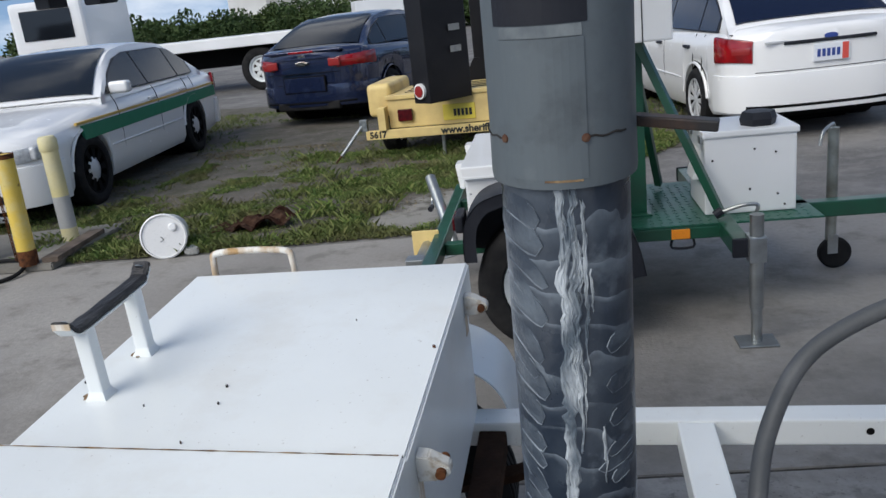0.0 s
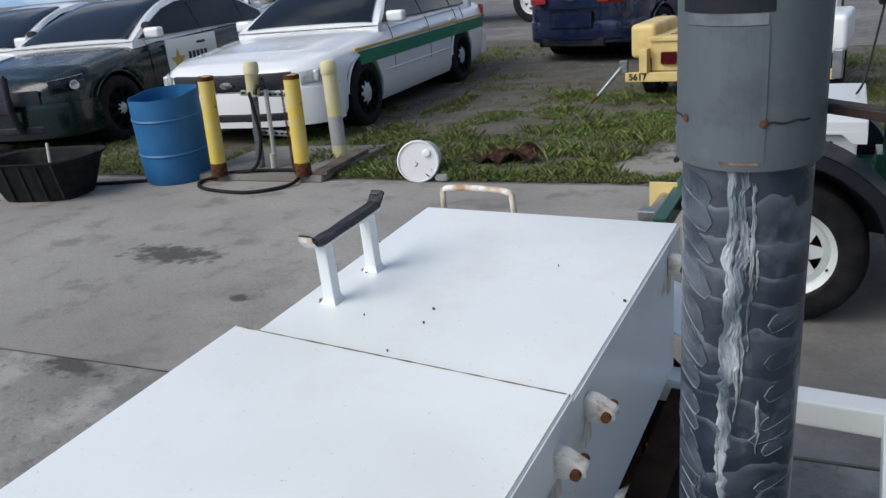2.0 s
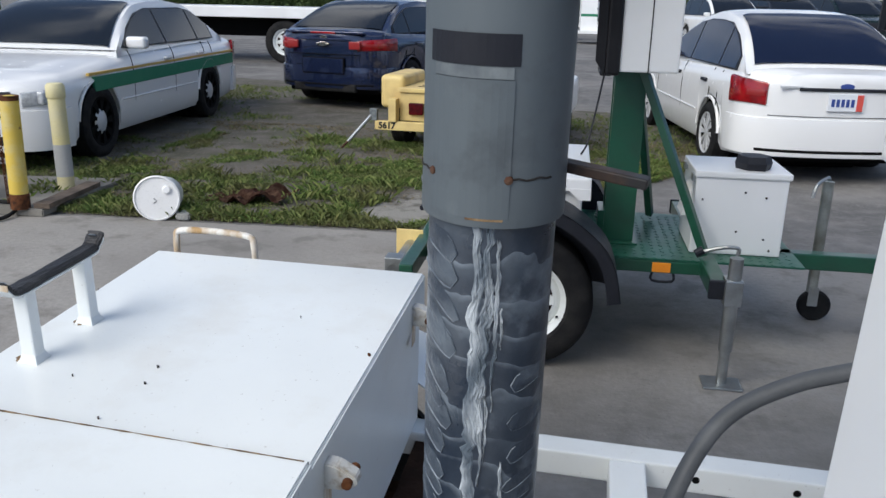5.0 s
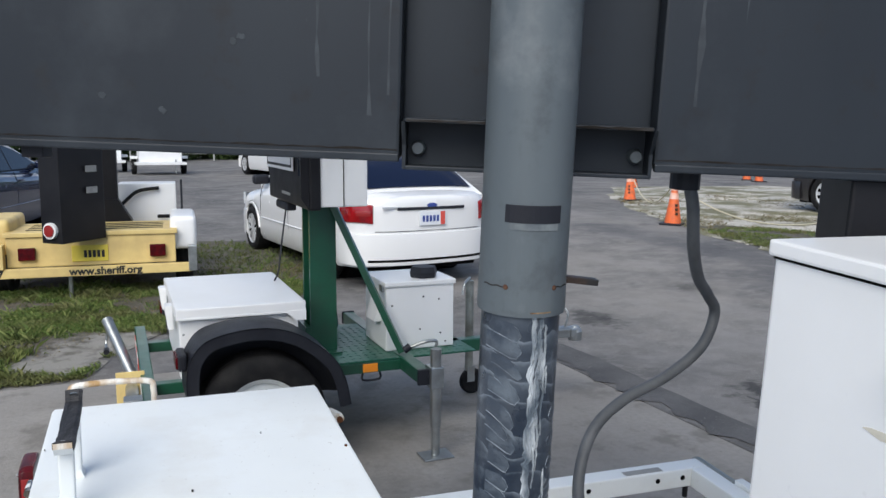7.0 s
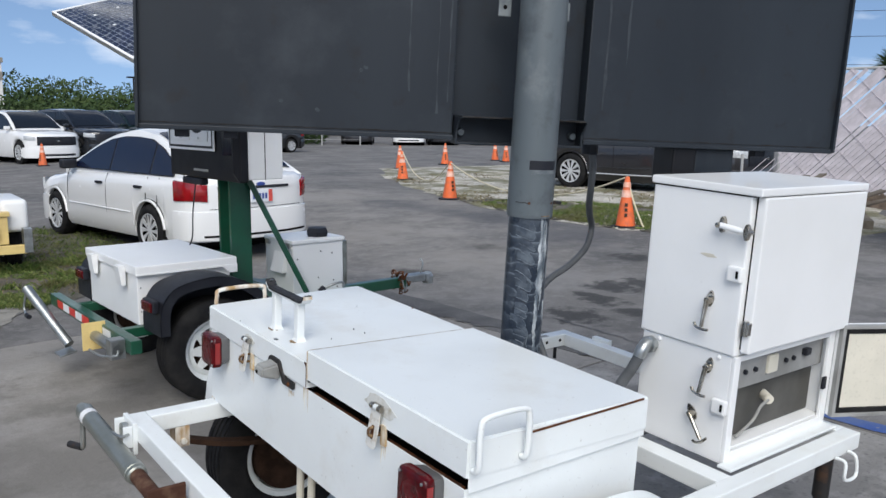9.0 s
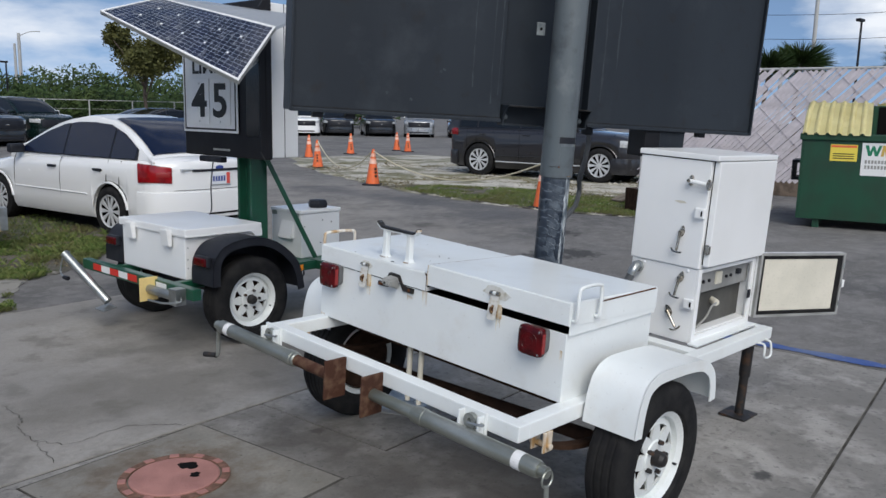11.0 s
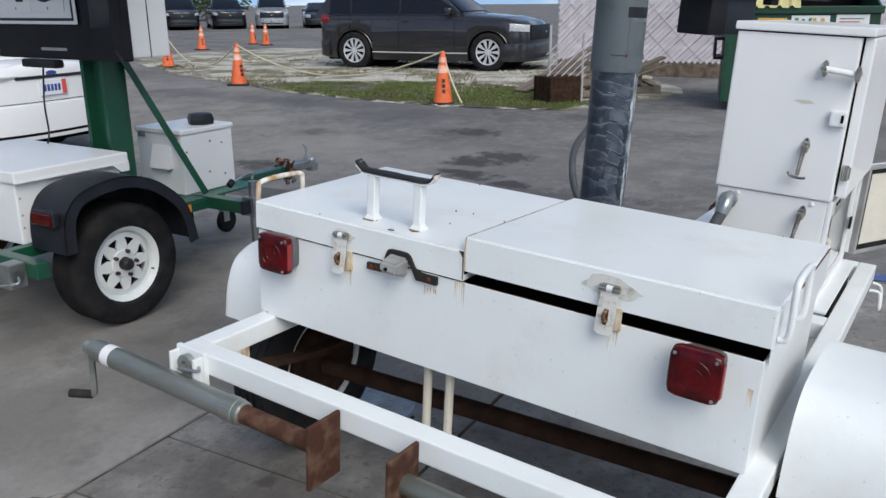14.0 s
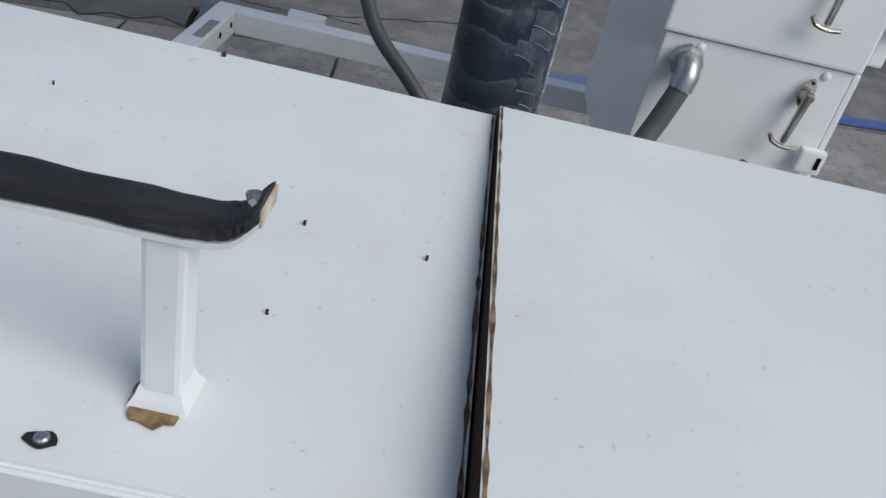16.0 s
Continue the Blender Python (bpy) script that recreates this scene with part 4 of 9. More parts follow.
def lamp_shell(half, rings, n=32, q=7.0):
    """A square shell with soft corners, lofted through (depth, scale) rings along y and closed at its last ring."""
    b = bmesh.new()
    loops = []
    for depth, k in rings:
        loop = []
        for i in range(n):
            a = 2 * math.pi * i / n
            c, d = math.cos(a), math.sin(a)
            r = half * k * (abs(c) ** q + abs(d) ** q) ** (-1 / q)
            loop.append(b.verts.new((r * c, depth, r * d)))
        loops.append(loop)
    for u, v in zip(loops, loops[1:]):
        for i in range(n):
            b.faces.new((u[i], u[(i + 1) % n], v[(i + 1) % n], v[i]))
    b.faces.new(loops[0])
    b.faces.new(loops[-1])
    return b


def build_box_fittings():
    # saddle for the folded sign
    s = new("sign_rest")
    s.parent = bbox
    for y in (1.197, 1.045):
        p = part("post", box(-0.735, y - 0.0125, 0.853, -0.709, y + 0.0125, 0.977, 0.004), "white_paint", s)
        part("weld_bead", spin([(0.0005, 0.870), (0.0175, 0.868), (0.0200, 0.861), (0.0250, 0.8550), (0.0255, 0.853), (0.0005, 0.853)], "Z", 4, None, (0, 0, 0)), "white_paint", p, "thick painted weld", True, matrix=Matrix.Translation((-0.722, y, 0)) @ pose(0, 0, 0, 0, 0, 45))
        part("weld_rust", prism(blob(-0.731, y + 0.002, 0.0190, 24, 0.3), "Z", 0.8535, 0.8549), "rust_weld", p, "rusty weld round the foot")
    bar = [(-0.722, y, z) for y, z in ((1.248, 1.001), (1.240, 0.994), (1.230, 0.986), (1.214, 0.981), (1.10, 0.980), (1.034, 0.980), (1.014, 0.983), (1.005, 0.989), (0.996, 1.000))]

    wear = random.Random(21)

    def strip(thick, w, dz, rough):
        b = bmesh.new()
        pts = smoothed(bar, 4)
        rows = []
        for p in pts:
            j = wear.uniform(-rough, rough)
            rows.append([b.verts.new((p.x + sx * (w / 2 + j), p.y, p.z + dz + sz + (wear.uniform(-rough, rough) * 0.6 if sz else 0))) for sx, sz in ((-1, 0), (1, 0), (1, thick * 0.75), (0.6, thick), (-0.6, thick), (-1, thick * 0.75))])
        for a, c in zip(rows, rows[1:]):
            for k in range(6):
                b.faces.new((a[k], a[(k + 1) % 6], c[(k + 1) % 6], c[k]))
        b.faces.new(rows[0])
        b.faces.new(rows[-1])
        return b
    part("cradle", strip(0.005, 0.030, -0.006, 0.0), "white_paint", s)
    part("rubber_pad", strip(0.0095, 0.031, 0.0, 0.0012), "old_rubber", s, "cracked black rubber pad")
    part("end_rust", box(-0.737, 0.9945, 0.995, -0.707, 0.9958, 1.005, 0.0), "rust_stain", s, "rusty strip end")
    for y, z in ((1.238, 1.003), (1.001, 1.001)):
        part("screw", spin([(0.0005, 0.004), (0.006, 0.003), (0.008, 0.0), (0.0005, 0.0)], "Z", 10), "steel", s, matrix=pose(-0.722, y, z, 35 if y < 1.1 else -35, 0, 0))
    # end handles
    for yy, xa, xb, zt, m_, lab in ((1.574, -0.760, -0.574, 0.897, "rust_stain", "rusty cream-painted bar handle"), (0.128, -0.785, -0.64, 0.945, "white_paint", "white bar handle")):
        d = 0.018 if yy > 1 else -0.018
        zb = 0.79 if yy > 1 else 0.82
        part("end_handle", tube([(xa, yy, zb), (xa, yy + d, zb + 0.012), (xa, yy + d, zt - 0.025), (xa + 0.02, yy + d, zt), (xb - 0.02, yy + d, zt), (xb, yy + d, zt - 0.025), (xb, yy + d, zb + 0.012), (xb, yy, zb)], 0.0075, 10, 5), m_, bbox, lab, True)
    part("edge_rust", box(-0.62, 0.1295, 0.866, -0.2, 0.1305, 0.872, 0), "rust", bbox, "rusty scratch along the lid edge")
    # tail lamps
    for y in (1.449, 0.259):
        l = part("tail_lamp", lamp_shell(0.050, ((0.0, 0.90), (-0.028, 1.0), (-0.034, 1.0), (-0.034, 0.5))), "lamp_grey", bbox, "square red tail lamp", True, matrix=on_rear(y, 0.730 if y > 1 else 0.725))
        part("lens", moved(lamp_shell(0.056, ((-0.030, 0.96), (-0.034, 1.0), (-0.050, 1.0), (-0.056, 0.97), (-0.0595, 0.90), (-0.061, 0.55), (-0.0615, 0.1))), Matrix.Translation((-0.004, 0, -0.002))), "red_lens", l, "deep red ribbed lens", True)
        for r_ in (0.016, 0.034):
            part("lens_ring", spin([(r_, -0.0600), (r_ + 0.0012, -0.0622), (r_ + 0.0032, -0.0600)], "Y", 32, None, (-0.004, 0, -0.002), closed=True), "red_lens", l, smooth=True)
        part("side_lens", box(0.0495, -0.054, -0.040, 0.0535, -0.037, 0.034, 0.0015), "red_lens_clear", l, "clearer red side lens")
        for sx, sz in ((-0.048, 0.04), (0.038, -0.045), (0.038, 0.04)):
            part("screw", spin([(0.0005, -0.064), (0.0035, -0.063), (0.0045, -0.057), (0.0005, -0.057)], "Y", 10, None, (sx, 0, sz)), "steel", l)
    # hasps
    for y, z in ((1.237, 0.815), (0.476, 0.848)):
        h = part("hasp", box(-0.017, -0.010, -0.004, 0.017, -0.003, 0.010, 0.002), "chrome", bbox, "worn steel hasp with a rusty staple", matrix=on_rear(y, z, -0.797) @ Matrix.Diagonal((1.2, 1, 1.08, 1)))
        for sx in (-0.0135, 0.0, 0.0135):
            part("hinge_barrel", rod((sx - 0.006, -0.012, 0.002), (sx + 0.006, -0.012, 0.002), 0.0075, 12), "wheel_white" if sx == 0.0 else "chrome", h)
        lean = 0.016
        b = prism([(-0.017, -0.003), (0.017, -0.003), (0.018, -0.05), (0.017, -0.088), (0.011, -0.094), (-0.012, -0.094), (-0.019, -0.086), (-0.018, -0.05)], "Y", -0.0125, -0.0095, bevel=0.001)
        for v in b.verts:
            v.co.y += lean * v.co.z / 0.094
        part("strap", b, "worn_strap", h, "flaking white strap")
        b = prism([(-0.0045, -0.040), (0.0045, -0.040), (0.0055, -0.066), (0.003, -0.072), (-0.003, -0.072), (-0.0055, -0.066)], "Y", -0.0132, -0.0105)
        for v in b.verts:
            v.co.y += lean * v.co.z / 0.094
        part("slot", b, "rust", h)
        part("staple", tube([(-0.001, 0, -0.044), (-0.001, -0.028, -0.046), (0.0, -0.034, -0.055), (0.001, -0.028, -0.064), (0.001, 0, -0.066)], 0.0038, 8, 4), "rust_weld", h, "rusty staple")
        part("staple_plate", box(0.006, -0.0025, -0.088, 0.024, 0.004, -0.038, 0.001), "rust_run", h, "rusty staple plate")
        flake = [(-0.062, -0.004), (-0.046, 0.010), (-0.040, 0.022), (-0.012, 0.027), (0.012, 0.024), (0.030, 0.016), (0.044, 0.008), (0.062, -0.001), (0.050, -0.005), (0.046, -0.012), (0.036, -0.019), (-0.030, -0.017), (-0.042, -0.009)]
        part("scraped_patch", prism([(p_[0] * (1.0 if y < 1 else 0.55), p_[1] * (1.0 if y < 1 else 0.62)) for p_ in flake], "Y", -0.0012, -0.0004, None), "bare_patch", h, "bare patch where paint has flaked")
        stain(bbox, "rust_run", on_rear(y - 0.012, z - 0.086), 0.024, 0.07)
    stain(bbox, "rust_run", on_rear(0.868, 0.768), 0.03, 0.075)
    stain(bbox, "rust_run", on_rear(0.95, 0.728), 0.05, 0.02)
    stain(bbox, "rust_run", on_rear(1.545, 0.515), 0.03, 0.006)
    stain(bbox, "rust_run", on_rear(0.16, 0.70), 0.012, 0.05)
    # lock bracket with a grey plastic cover
    m = on_rear(1.034, 0.781)
    k = part("lock_bracket", prism([(-0.119, -0.040), (-0.119, -0.021), (-0.064, -0.020), (-0.060, 0.008), (-0.051, 0.027), (-0.042, 0.031), (0.006, 0.031), (0.019, 0.026), (0.036, -0.004), (0.050, -0.016), (0.104, -0.014), (0.104, -0.036), (0.040, -0.036), (0.024, -0.004), (0.010, 0.016), (-0.038, 0.016), (-0.047, 0.004), (-0.052, -0.039)], "Y", -0.012, -0.0005, bevel=0.002), "dark_bracket", bbox, "dark rusty lock bracket with a grey plastic cover", matrix=m)
    b = bmesh.new()
    f = [(-0.034, -0.070, -0.012), (0.018, -0.070, -0.014), (0.022, -0.066, 0.014), (-0.034, -0.066, 0.015)]
    g = [(-0.046, -0.004, -0.034), (0.012, -0.004, -0.036), (0.014, -0.004, 0.018), (-0.046, -0.004, 0.020)]
    vf, vg = [b.verts.new(v) for v in f], [b.verts.new(v) for v in g]
    b.faces.new(vf)
    b.faces.new(vg)
    for q in range(4):
        b.faces.new((vf[q], vf[(q + 1) % 4], vg[(q + 1) % 4], vg[q]))
    bmesh.ops.bevel(b, geom=b.edges[:], offset=0.006, segments=3, affect="EDGES")
    part("lock_cover", b, "grey_plastic", k, "grey plastic cover", True)
    part("keyhole", spin([(0.0005, -0.0715), (0.005, -0.0715), (0.005, -0.068), (0.0005, -0.068)], "Y", 12, None, (-0.012, 0, -0.002)), "dark_gap", k)
    for sx, sz in ((-0.103, -0.031), (-0.085, -0.030), (0.080, -0.025)):
        part("screw", spin([(0.0005, -0.017), (0.006, -0.016), (0.008, -0.012), (0.0005, -0.012)], "Y", 10, None, (sx, 0, sz)), "rust", k)
    # hinge tabs along the front and the conduit elbow
    for y in (0.918, 0.778, 1.46, 0.24):
        h = part("hinge", prism([(-0.178, 0.79), (-0.178, 0.832), (-0.160, 0.830), (-0.132, 0.814), (-0.130, 0.802), (-0.150, 0.792)], "Y", y - 0.013, y + 0.013, bevel=0.002), "worn_strap", bbox, "flaking white hinge tab with a rusty pin")
        part("pin", rod((-0.143, y - 0.022, 0.808), (-0.143, y + 0.024, 0.808), 0.0075, 12), "rust", h, "rusty pin")
        part("rust_run", box(-0.1775, y - 0.016, 0.745, -0.1765, y + 0.014, 0.79, 0), "rust_stain", h)
    part("conduit_elbow", tube([(-0.19, 0.665, 0.750), (-0.145, 0.665, 0.757), (-0.11, 0.66, 0.745), (-0.093, 0.655, 0.70), (-0.09, 0.65, 0.60), (-0.09, 0.645, 0.50)], 0.017, 12, 6), "white_box", bbox, "white plastic conduit elbow", True)
    # chips and screws in the paint of the lid
    for x, y, r in ((-0.512, 1.064, 0.0026), (-0.191, 1.180, 0.0034), (-0.504, 1.011, 0.0020), (-0.516, 0.905, 0.0020), (-0.628, 1.009, 0.0014), (-0.789, 1.329, 0.0016), (-0.355, 1.297, 0.0012)):
        part("paint_chip", prism(blob(x, y, r * 0.75, 9, 0.35), "Z", 0.8535, 0.8555 + (x + 0.8) * 0.0097 + 0.0006), "rust" if x > -0.3 else "dark_bracket", bbox)
    n = part("lid_bolt", spin([(0.0005, 0.856), (0.0032, 0.856), (0.0045, 0.855), (0.0048, 0.853), (0.0005, 0.853)], "Z", 10, None, (-0.775, 1.095, 0)), "steel", bbox)
    part("rust_ring", prism(blob(-0.775, 1.095, 0.0078, 14, 0.35), "Z", 0.853, 0.8536), "dark_bracket", n)
    part("guide_post", rod((-0.74, 0.985, 0.24), (-0.74, 0.985, 0.5), 0.012, 10), "cream", bbox, "cream-painted drain pipe under the box")
    part("guide_post", rod((-0.74, 0.915, 0.24), (-0.74, 0.915, 0.5), 0.012, 10), "cream", bbox, "cream-painted drain pipe under the box")


build_box_fittings()


def t_latch(parent, m, tilt=0.0):
    """A pull-down rubber-hood latch: boss, lever and cross handle; it lies against a face that looks along -y."""
    l = new("latch")
    l.parent, l.matrix_basis = parent, m @ pose(0, 0, 0, 0, tilt, 0)
    plate = [(0.0135 * math.sin(2 * math.pi * k / 20) * (1 - 0.25 * abs(math.cos(2 * math.pi * k / 20))), 0.028 * math.cos(2 * math.pi * k / 20) + 0.004) for k in range(20)]
    part("escutcheon", prism(plate, "Y", -0.005, 0.001, bevel=0.0015), "chrome", l, "chromed oval plate")
    for z in (0.024, -0.017):
        part("screw", spin([(0.0005, -0.0075), (0.003, -0.0068), (0.0038, -0.0045), (0.0005, -0.0045)], "Y", 10, None, (0, 0, z)), "dark_bracket", l)
    part("boss", spin([(0.0005, -0.004), (0.0125, -0.004), (0.0125, -0.016), (0.009, -0.025), (0.0005, -0.028)], "Y", 18), "chrome", l, smooth=True)
    part("lever", rod((0, -0.020, 0.006), (0, -0.027, -0.088), 0.0085, 14, 0.0062, bevel=0.002), "chrome", l, smooth=True)
    part("grip", tube([(-0.029, -0.027, -0.080), (-0.020, -0.028, -0.090), (-0.006, -0.029, -0.0935), (0.010, -0.029, -0.0935), (0.026, -0.028, -0.090)], 0.0046, 8, 4), "chrome", l, smooth=True)
    return l


def build_cabinet():
    c = new("cabinet")
    c.parent = trailer
    X0, X1, Y0, Y1 = 0.345, 1.0, 0.215, 0.576
    part("upper_case", box(X0, Y0, 0.868, X1, Y1, 1.385, 0.006), "white_box", c)
    part("roof", box(X0 - 0.008, Y0 - 0.035, 1.374, X1 + 0.01, Y1 + 0.008, 1.40, 0.005), "white_box", c)
    # thin black strip round the case, just below the roof
    part("roof_gap", box(X0 - 0.0015, Y0 - 0.003, 1.3695, X1 + 0.002, Y1 + 0.0015, 1.3738, 0), "dark_gap", c, "thin dark strip under the roof")
    d = part("upper_door", box(X0 + 0.02, Y0 - 0.036, 0.882, X1 + 0.006, Y0 - 0.006, 1.371, 0.006), "white_box", c, "white door, shut")
    part("gasket", box(X0 + 0.025, Y0 - 0.0058, 0.89, X1 - 0.01, Y0 - 0.0005, 1.37, 0), "dark_gap", d)
    for z in (0.965,):
        part("hinge_knuckle", rod((X0 + 0.01, Y0 - 0.022, z - 0.024), (X0 + 0.01, Y0 - 0.022, z + 0.024), 0.009, 12, bm=box(X0 + 0.004, Y0 - 0.036, z - 0.02, X0 + 0.022, Y0 - 0.012, z + 0.02, 0.003)), "chrome", d)
    # lower case: open on the side of the road
    t = 0.012
    for x0, y0, z0, x1, y1, z1 in ((X0 + 0.008, Y0 + 0.01, 0.507, X0 + 0.02, Y1 - 0.008, 0.866), (X1 - 0.02, Y0 + 0.01, 0.507, X1 - 0.008, Y1 - 0.008, 0.866),
                                   (X0 + 0.02, Y1 - 0.02, 0.507, X1 - 0.02, Y1 - 0.008, 0.866), (X0 + 0.02, Y0 + 0.012, 0.507, X1 - 0.02, Y1 - 0.02, 0.55), (X0 + 0.02, Y0 + 0.012, 0.845, X1 - 0.02, Y1 - 0.02, 0.866)):
        part("case_panel", box(x0, y0, z0, x1, y1, z1, 0.003), "white_box", c)
    for x0, z0, x1, z1 in ((X0 + 0.008, 0.507, X0 + 0.040, 0.866), (X1 - 0.045, 0.507, X1 - 0.008, 0.866), (X0 + 0.040, 0.507, X1 - 0.045, 0.545), (X0 + 0.040, 0.848, X1 - 0.045, 0.866)):
        part("door_frame", box(x0, Y0 - 0.004, z0, x1, Y0 + 0.01, z1, 0.003), "white_box", c)
    part("gear_panel", box(X0 + 0.022, Y0 + 0.030, 0.735, X1 - 0.022, Y0 + 0.040, 0.8445, 0.003), "door_grey", c, "grey metal control panel with switches")
    # block added so the open compartment looks dark inside; its colour carries the shade
    part("gear_box", box(X0 + 0.022, Y0 + 0.060, 0.552, X1 - 0.022, Y1 - 0.03, 0.742, 0.004), "compartment", c, "dark block filling the compartment below the panel")
    part("switch", box(0.60, Y0 + 0.020, 0.762, 0.66, Y0 + 0.034, 0.825, 0.004), "cream", c, "cream switch plate")
    part("switch", box(0.83, Y0 + 0.012, 0.79, 0.865, Y0 + 0.034, 0.815, 0.004), "black_plastic", c, "black switch")
    for x in (0.47, 0.53, 0.72, 0.77):
        part("knob", spin([(0.0005, Y0 + 0.020), (0.008, Y0 + 0.021), (0.009, Y0 + 0.034), (0.0005, Y0 + 0.034)], "Y", 12, None, (x, 0, 0.79)), "black_plastic", c)
    part("plug", rod((0.63, Y0 + 0.018, 0.665), (0.66, Y0 + 0.064, 0.67), 0.017, 14, bevel=0.003), "cream", c, "cream plug")
    part("cable", tube([(0.63, Y0 + 0.022, 0.665), (0.585, Y0 + 0.022, 0.65), (0.56, Y0 + 0.032, 0.60), (0.47, Y0 + 0.035, 0.562)], 0.005, 8), "grey_plastic", c, smooth=True)
    # the open lower door
    m = Matrix.Translation((0.985, 0.195, 0.72)) @ pose(0, 0, 0, 0, 0, -26) @ Matrix.Diagonal((1.06, 1, 1.045, 1))
    d = part("lower_door", box(0.0, 0.004, -0.165, 0.54, 0.02, 0.165, 0.003), "white_box", c, "open white door with a cream insulated lining", matrix=m)
    for x0, z0, x1, z1 in ((0.0, 0.152, 0.54, 0.165), (0.0, -0.165, 0.54, -0.152), (0.527, -0.152, 0.54, 0.152), (0.0, -0.152, 0.013, 0.152)):
        part("door_rim", box(x0, -0.018, z0, x1, 0.004, z1, 0.002), "door_grey", d)
    for x0, z0, x1, z1 in ((0.013, 0.134, 0.527, 0.152), (0.013, -0.152, 0.527, -0.134), (0.497, -0.134, 0.527, 0.134), (0.013, -0.134, 0.03, 0.134)):
        part("gasket", box(x0, -0.012, z0, x1, 0.004, z1, 0.002), "rubber", d, "black rubber gasket")
    part("lining", box(0.03, -0.009, -0.134, 0.497, 0.004, 0.134, 0.004), "cream", d, "cream lining board")
    for z in (-0.1, 0.0, 0.1):
        part("rim_bolt", box(0.529, -0.021, z - 0.012, 0.538, -0.018, z + 0.012, 0.001), "steel", d)
    part("strike", box(0.54, 0.0, -0.022, 0.575, 0.02, 0.018, 0.003), "white_box", d)
    part("latch_bolt", box(0.93, Y0 - 0.012, 0.655, 0.955, Y0 - 0.004, 0.70, 0.002), "black_plastic", c)
    # latches and stays on the rear face
    def back(y, z):
        return Matrix.Translation((X0, y, z)) @ REAR
    t_latch(c, back(0.318, 1.03), 4)
    t_latch(c, back(0.295, 0.815), 8)
    t_latch(c, back(0.335, 0.645), -38)
    s = part("door_stay", rod((0, 0, 0), (0.10, 0.012, -0.012), 0.0095, 12), "white_box", c, "white door stay between two chrome pivots", matrix=back(0.30, 1.275) @ Matrix.Translation((0, -0.03, 0)))
    for dx in (0.0, 0.095):
        part("pivot", prism([(dx + 0.009 * math.sin(2 * math.pi * k / 14), 0.026 * math.cos(2 * math.pi * k / 14) - 0.1 * dx) for k in range(14)], "Y", 0.012 if dx == 0 else -0.004, 0.031 if dx == 0 else 0.014, bevel=0.002), "chrome", s)
        part("pivot_knob", spin([(0.0005, -0.013), (0.008, -0.011), (0.010, 0.0), (0.010, 0.016), (0.0005, 0.016)], "Y", 14, None, (dx, 0.01 * (dx > 0), -0.1 * dx)), "chrome", s, smooth=True)
    for z in (1.13, 0.70):
        p = part("padlock_tab", box(-0.025, -0.02, -0.024, 0.025, 0, 0.024, 0.006), "white_box", c, matrix=back(0.238, z))
        part("slot", box(0.008, -0.022, -0.012, 0.016, -0.019, 0.012, 0.001), "dark_gap", p)
    for y in (0.50, 0.27):
        part("rivet", spin([(0.0005, -0.005), (0.007, -0.003), (0.009, 0.0), (0.0005, 0.0)], "Y", 12), "white_box", c, matrix=back(y, 0.852) @ Matrix.Translation((0, 0.007, 0)))
    part("scuff", prism(blob(0, 0, 0.022, 12, 0.3), "Y", -0.0008, 0, None), "cream", c, "brown scuff", matrix=back(0.345, 1.17) @ pose(0, 0, 0, 0, 0, 0) @ Matrix.Diagonal((1.6, 1, 0.25, 1)))
    e = part("cable_gland", tube([(0.353, 0.523, 0.825), (0.315, 0.523, 0.83), (0.295, 0.523, 0.815), (0.288, 0.528, 0.79)], 0.022, 14, 5), "steel", c, "grey cable gland with a black hose", True)
    part("gland_nut", spin([(0.018, 0.0), (0.030, 0.003), (0.030, 0.022), (0.018, 0.026)], "X", 8, None, (0.318, 0.523, 0.828), closed=True), "steel", e)
    part("hose", tube([(0.288, 0.528, 0.79), (0.275, 0.545, 0.74), (0.25, 0.575, 0.66), (0.235, 0.6, 0.52)], 0.019, 12, 6), "hose_grey", e, smooth=True)
    # small foot angle between cabinet and frame
    part("foot_angle", box(X0 - 0.02, Y0 - 0.05, 0.507, X1, Y0 + 0.0, 0.517, 0.003), "white_paint", c)


build_cabinet()

# mast and sign: fixed in their raised place
MAST = Vector((0.045, 0.855, 0))
SIGN = Matrix.Translation((-0.083, 1.084, 0)) @ pose(0, 0, 0, 0, 0, -22.8)


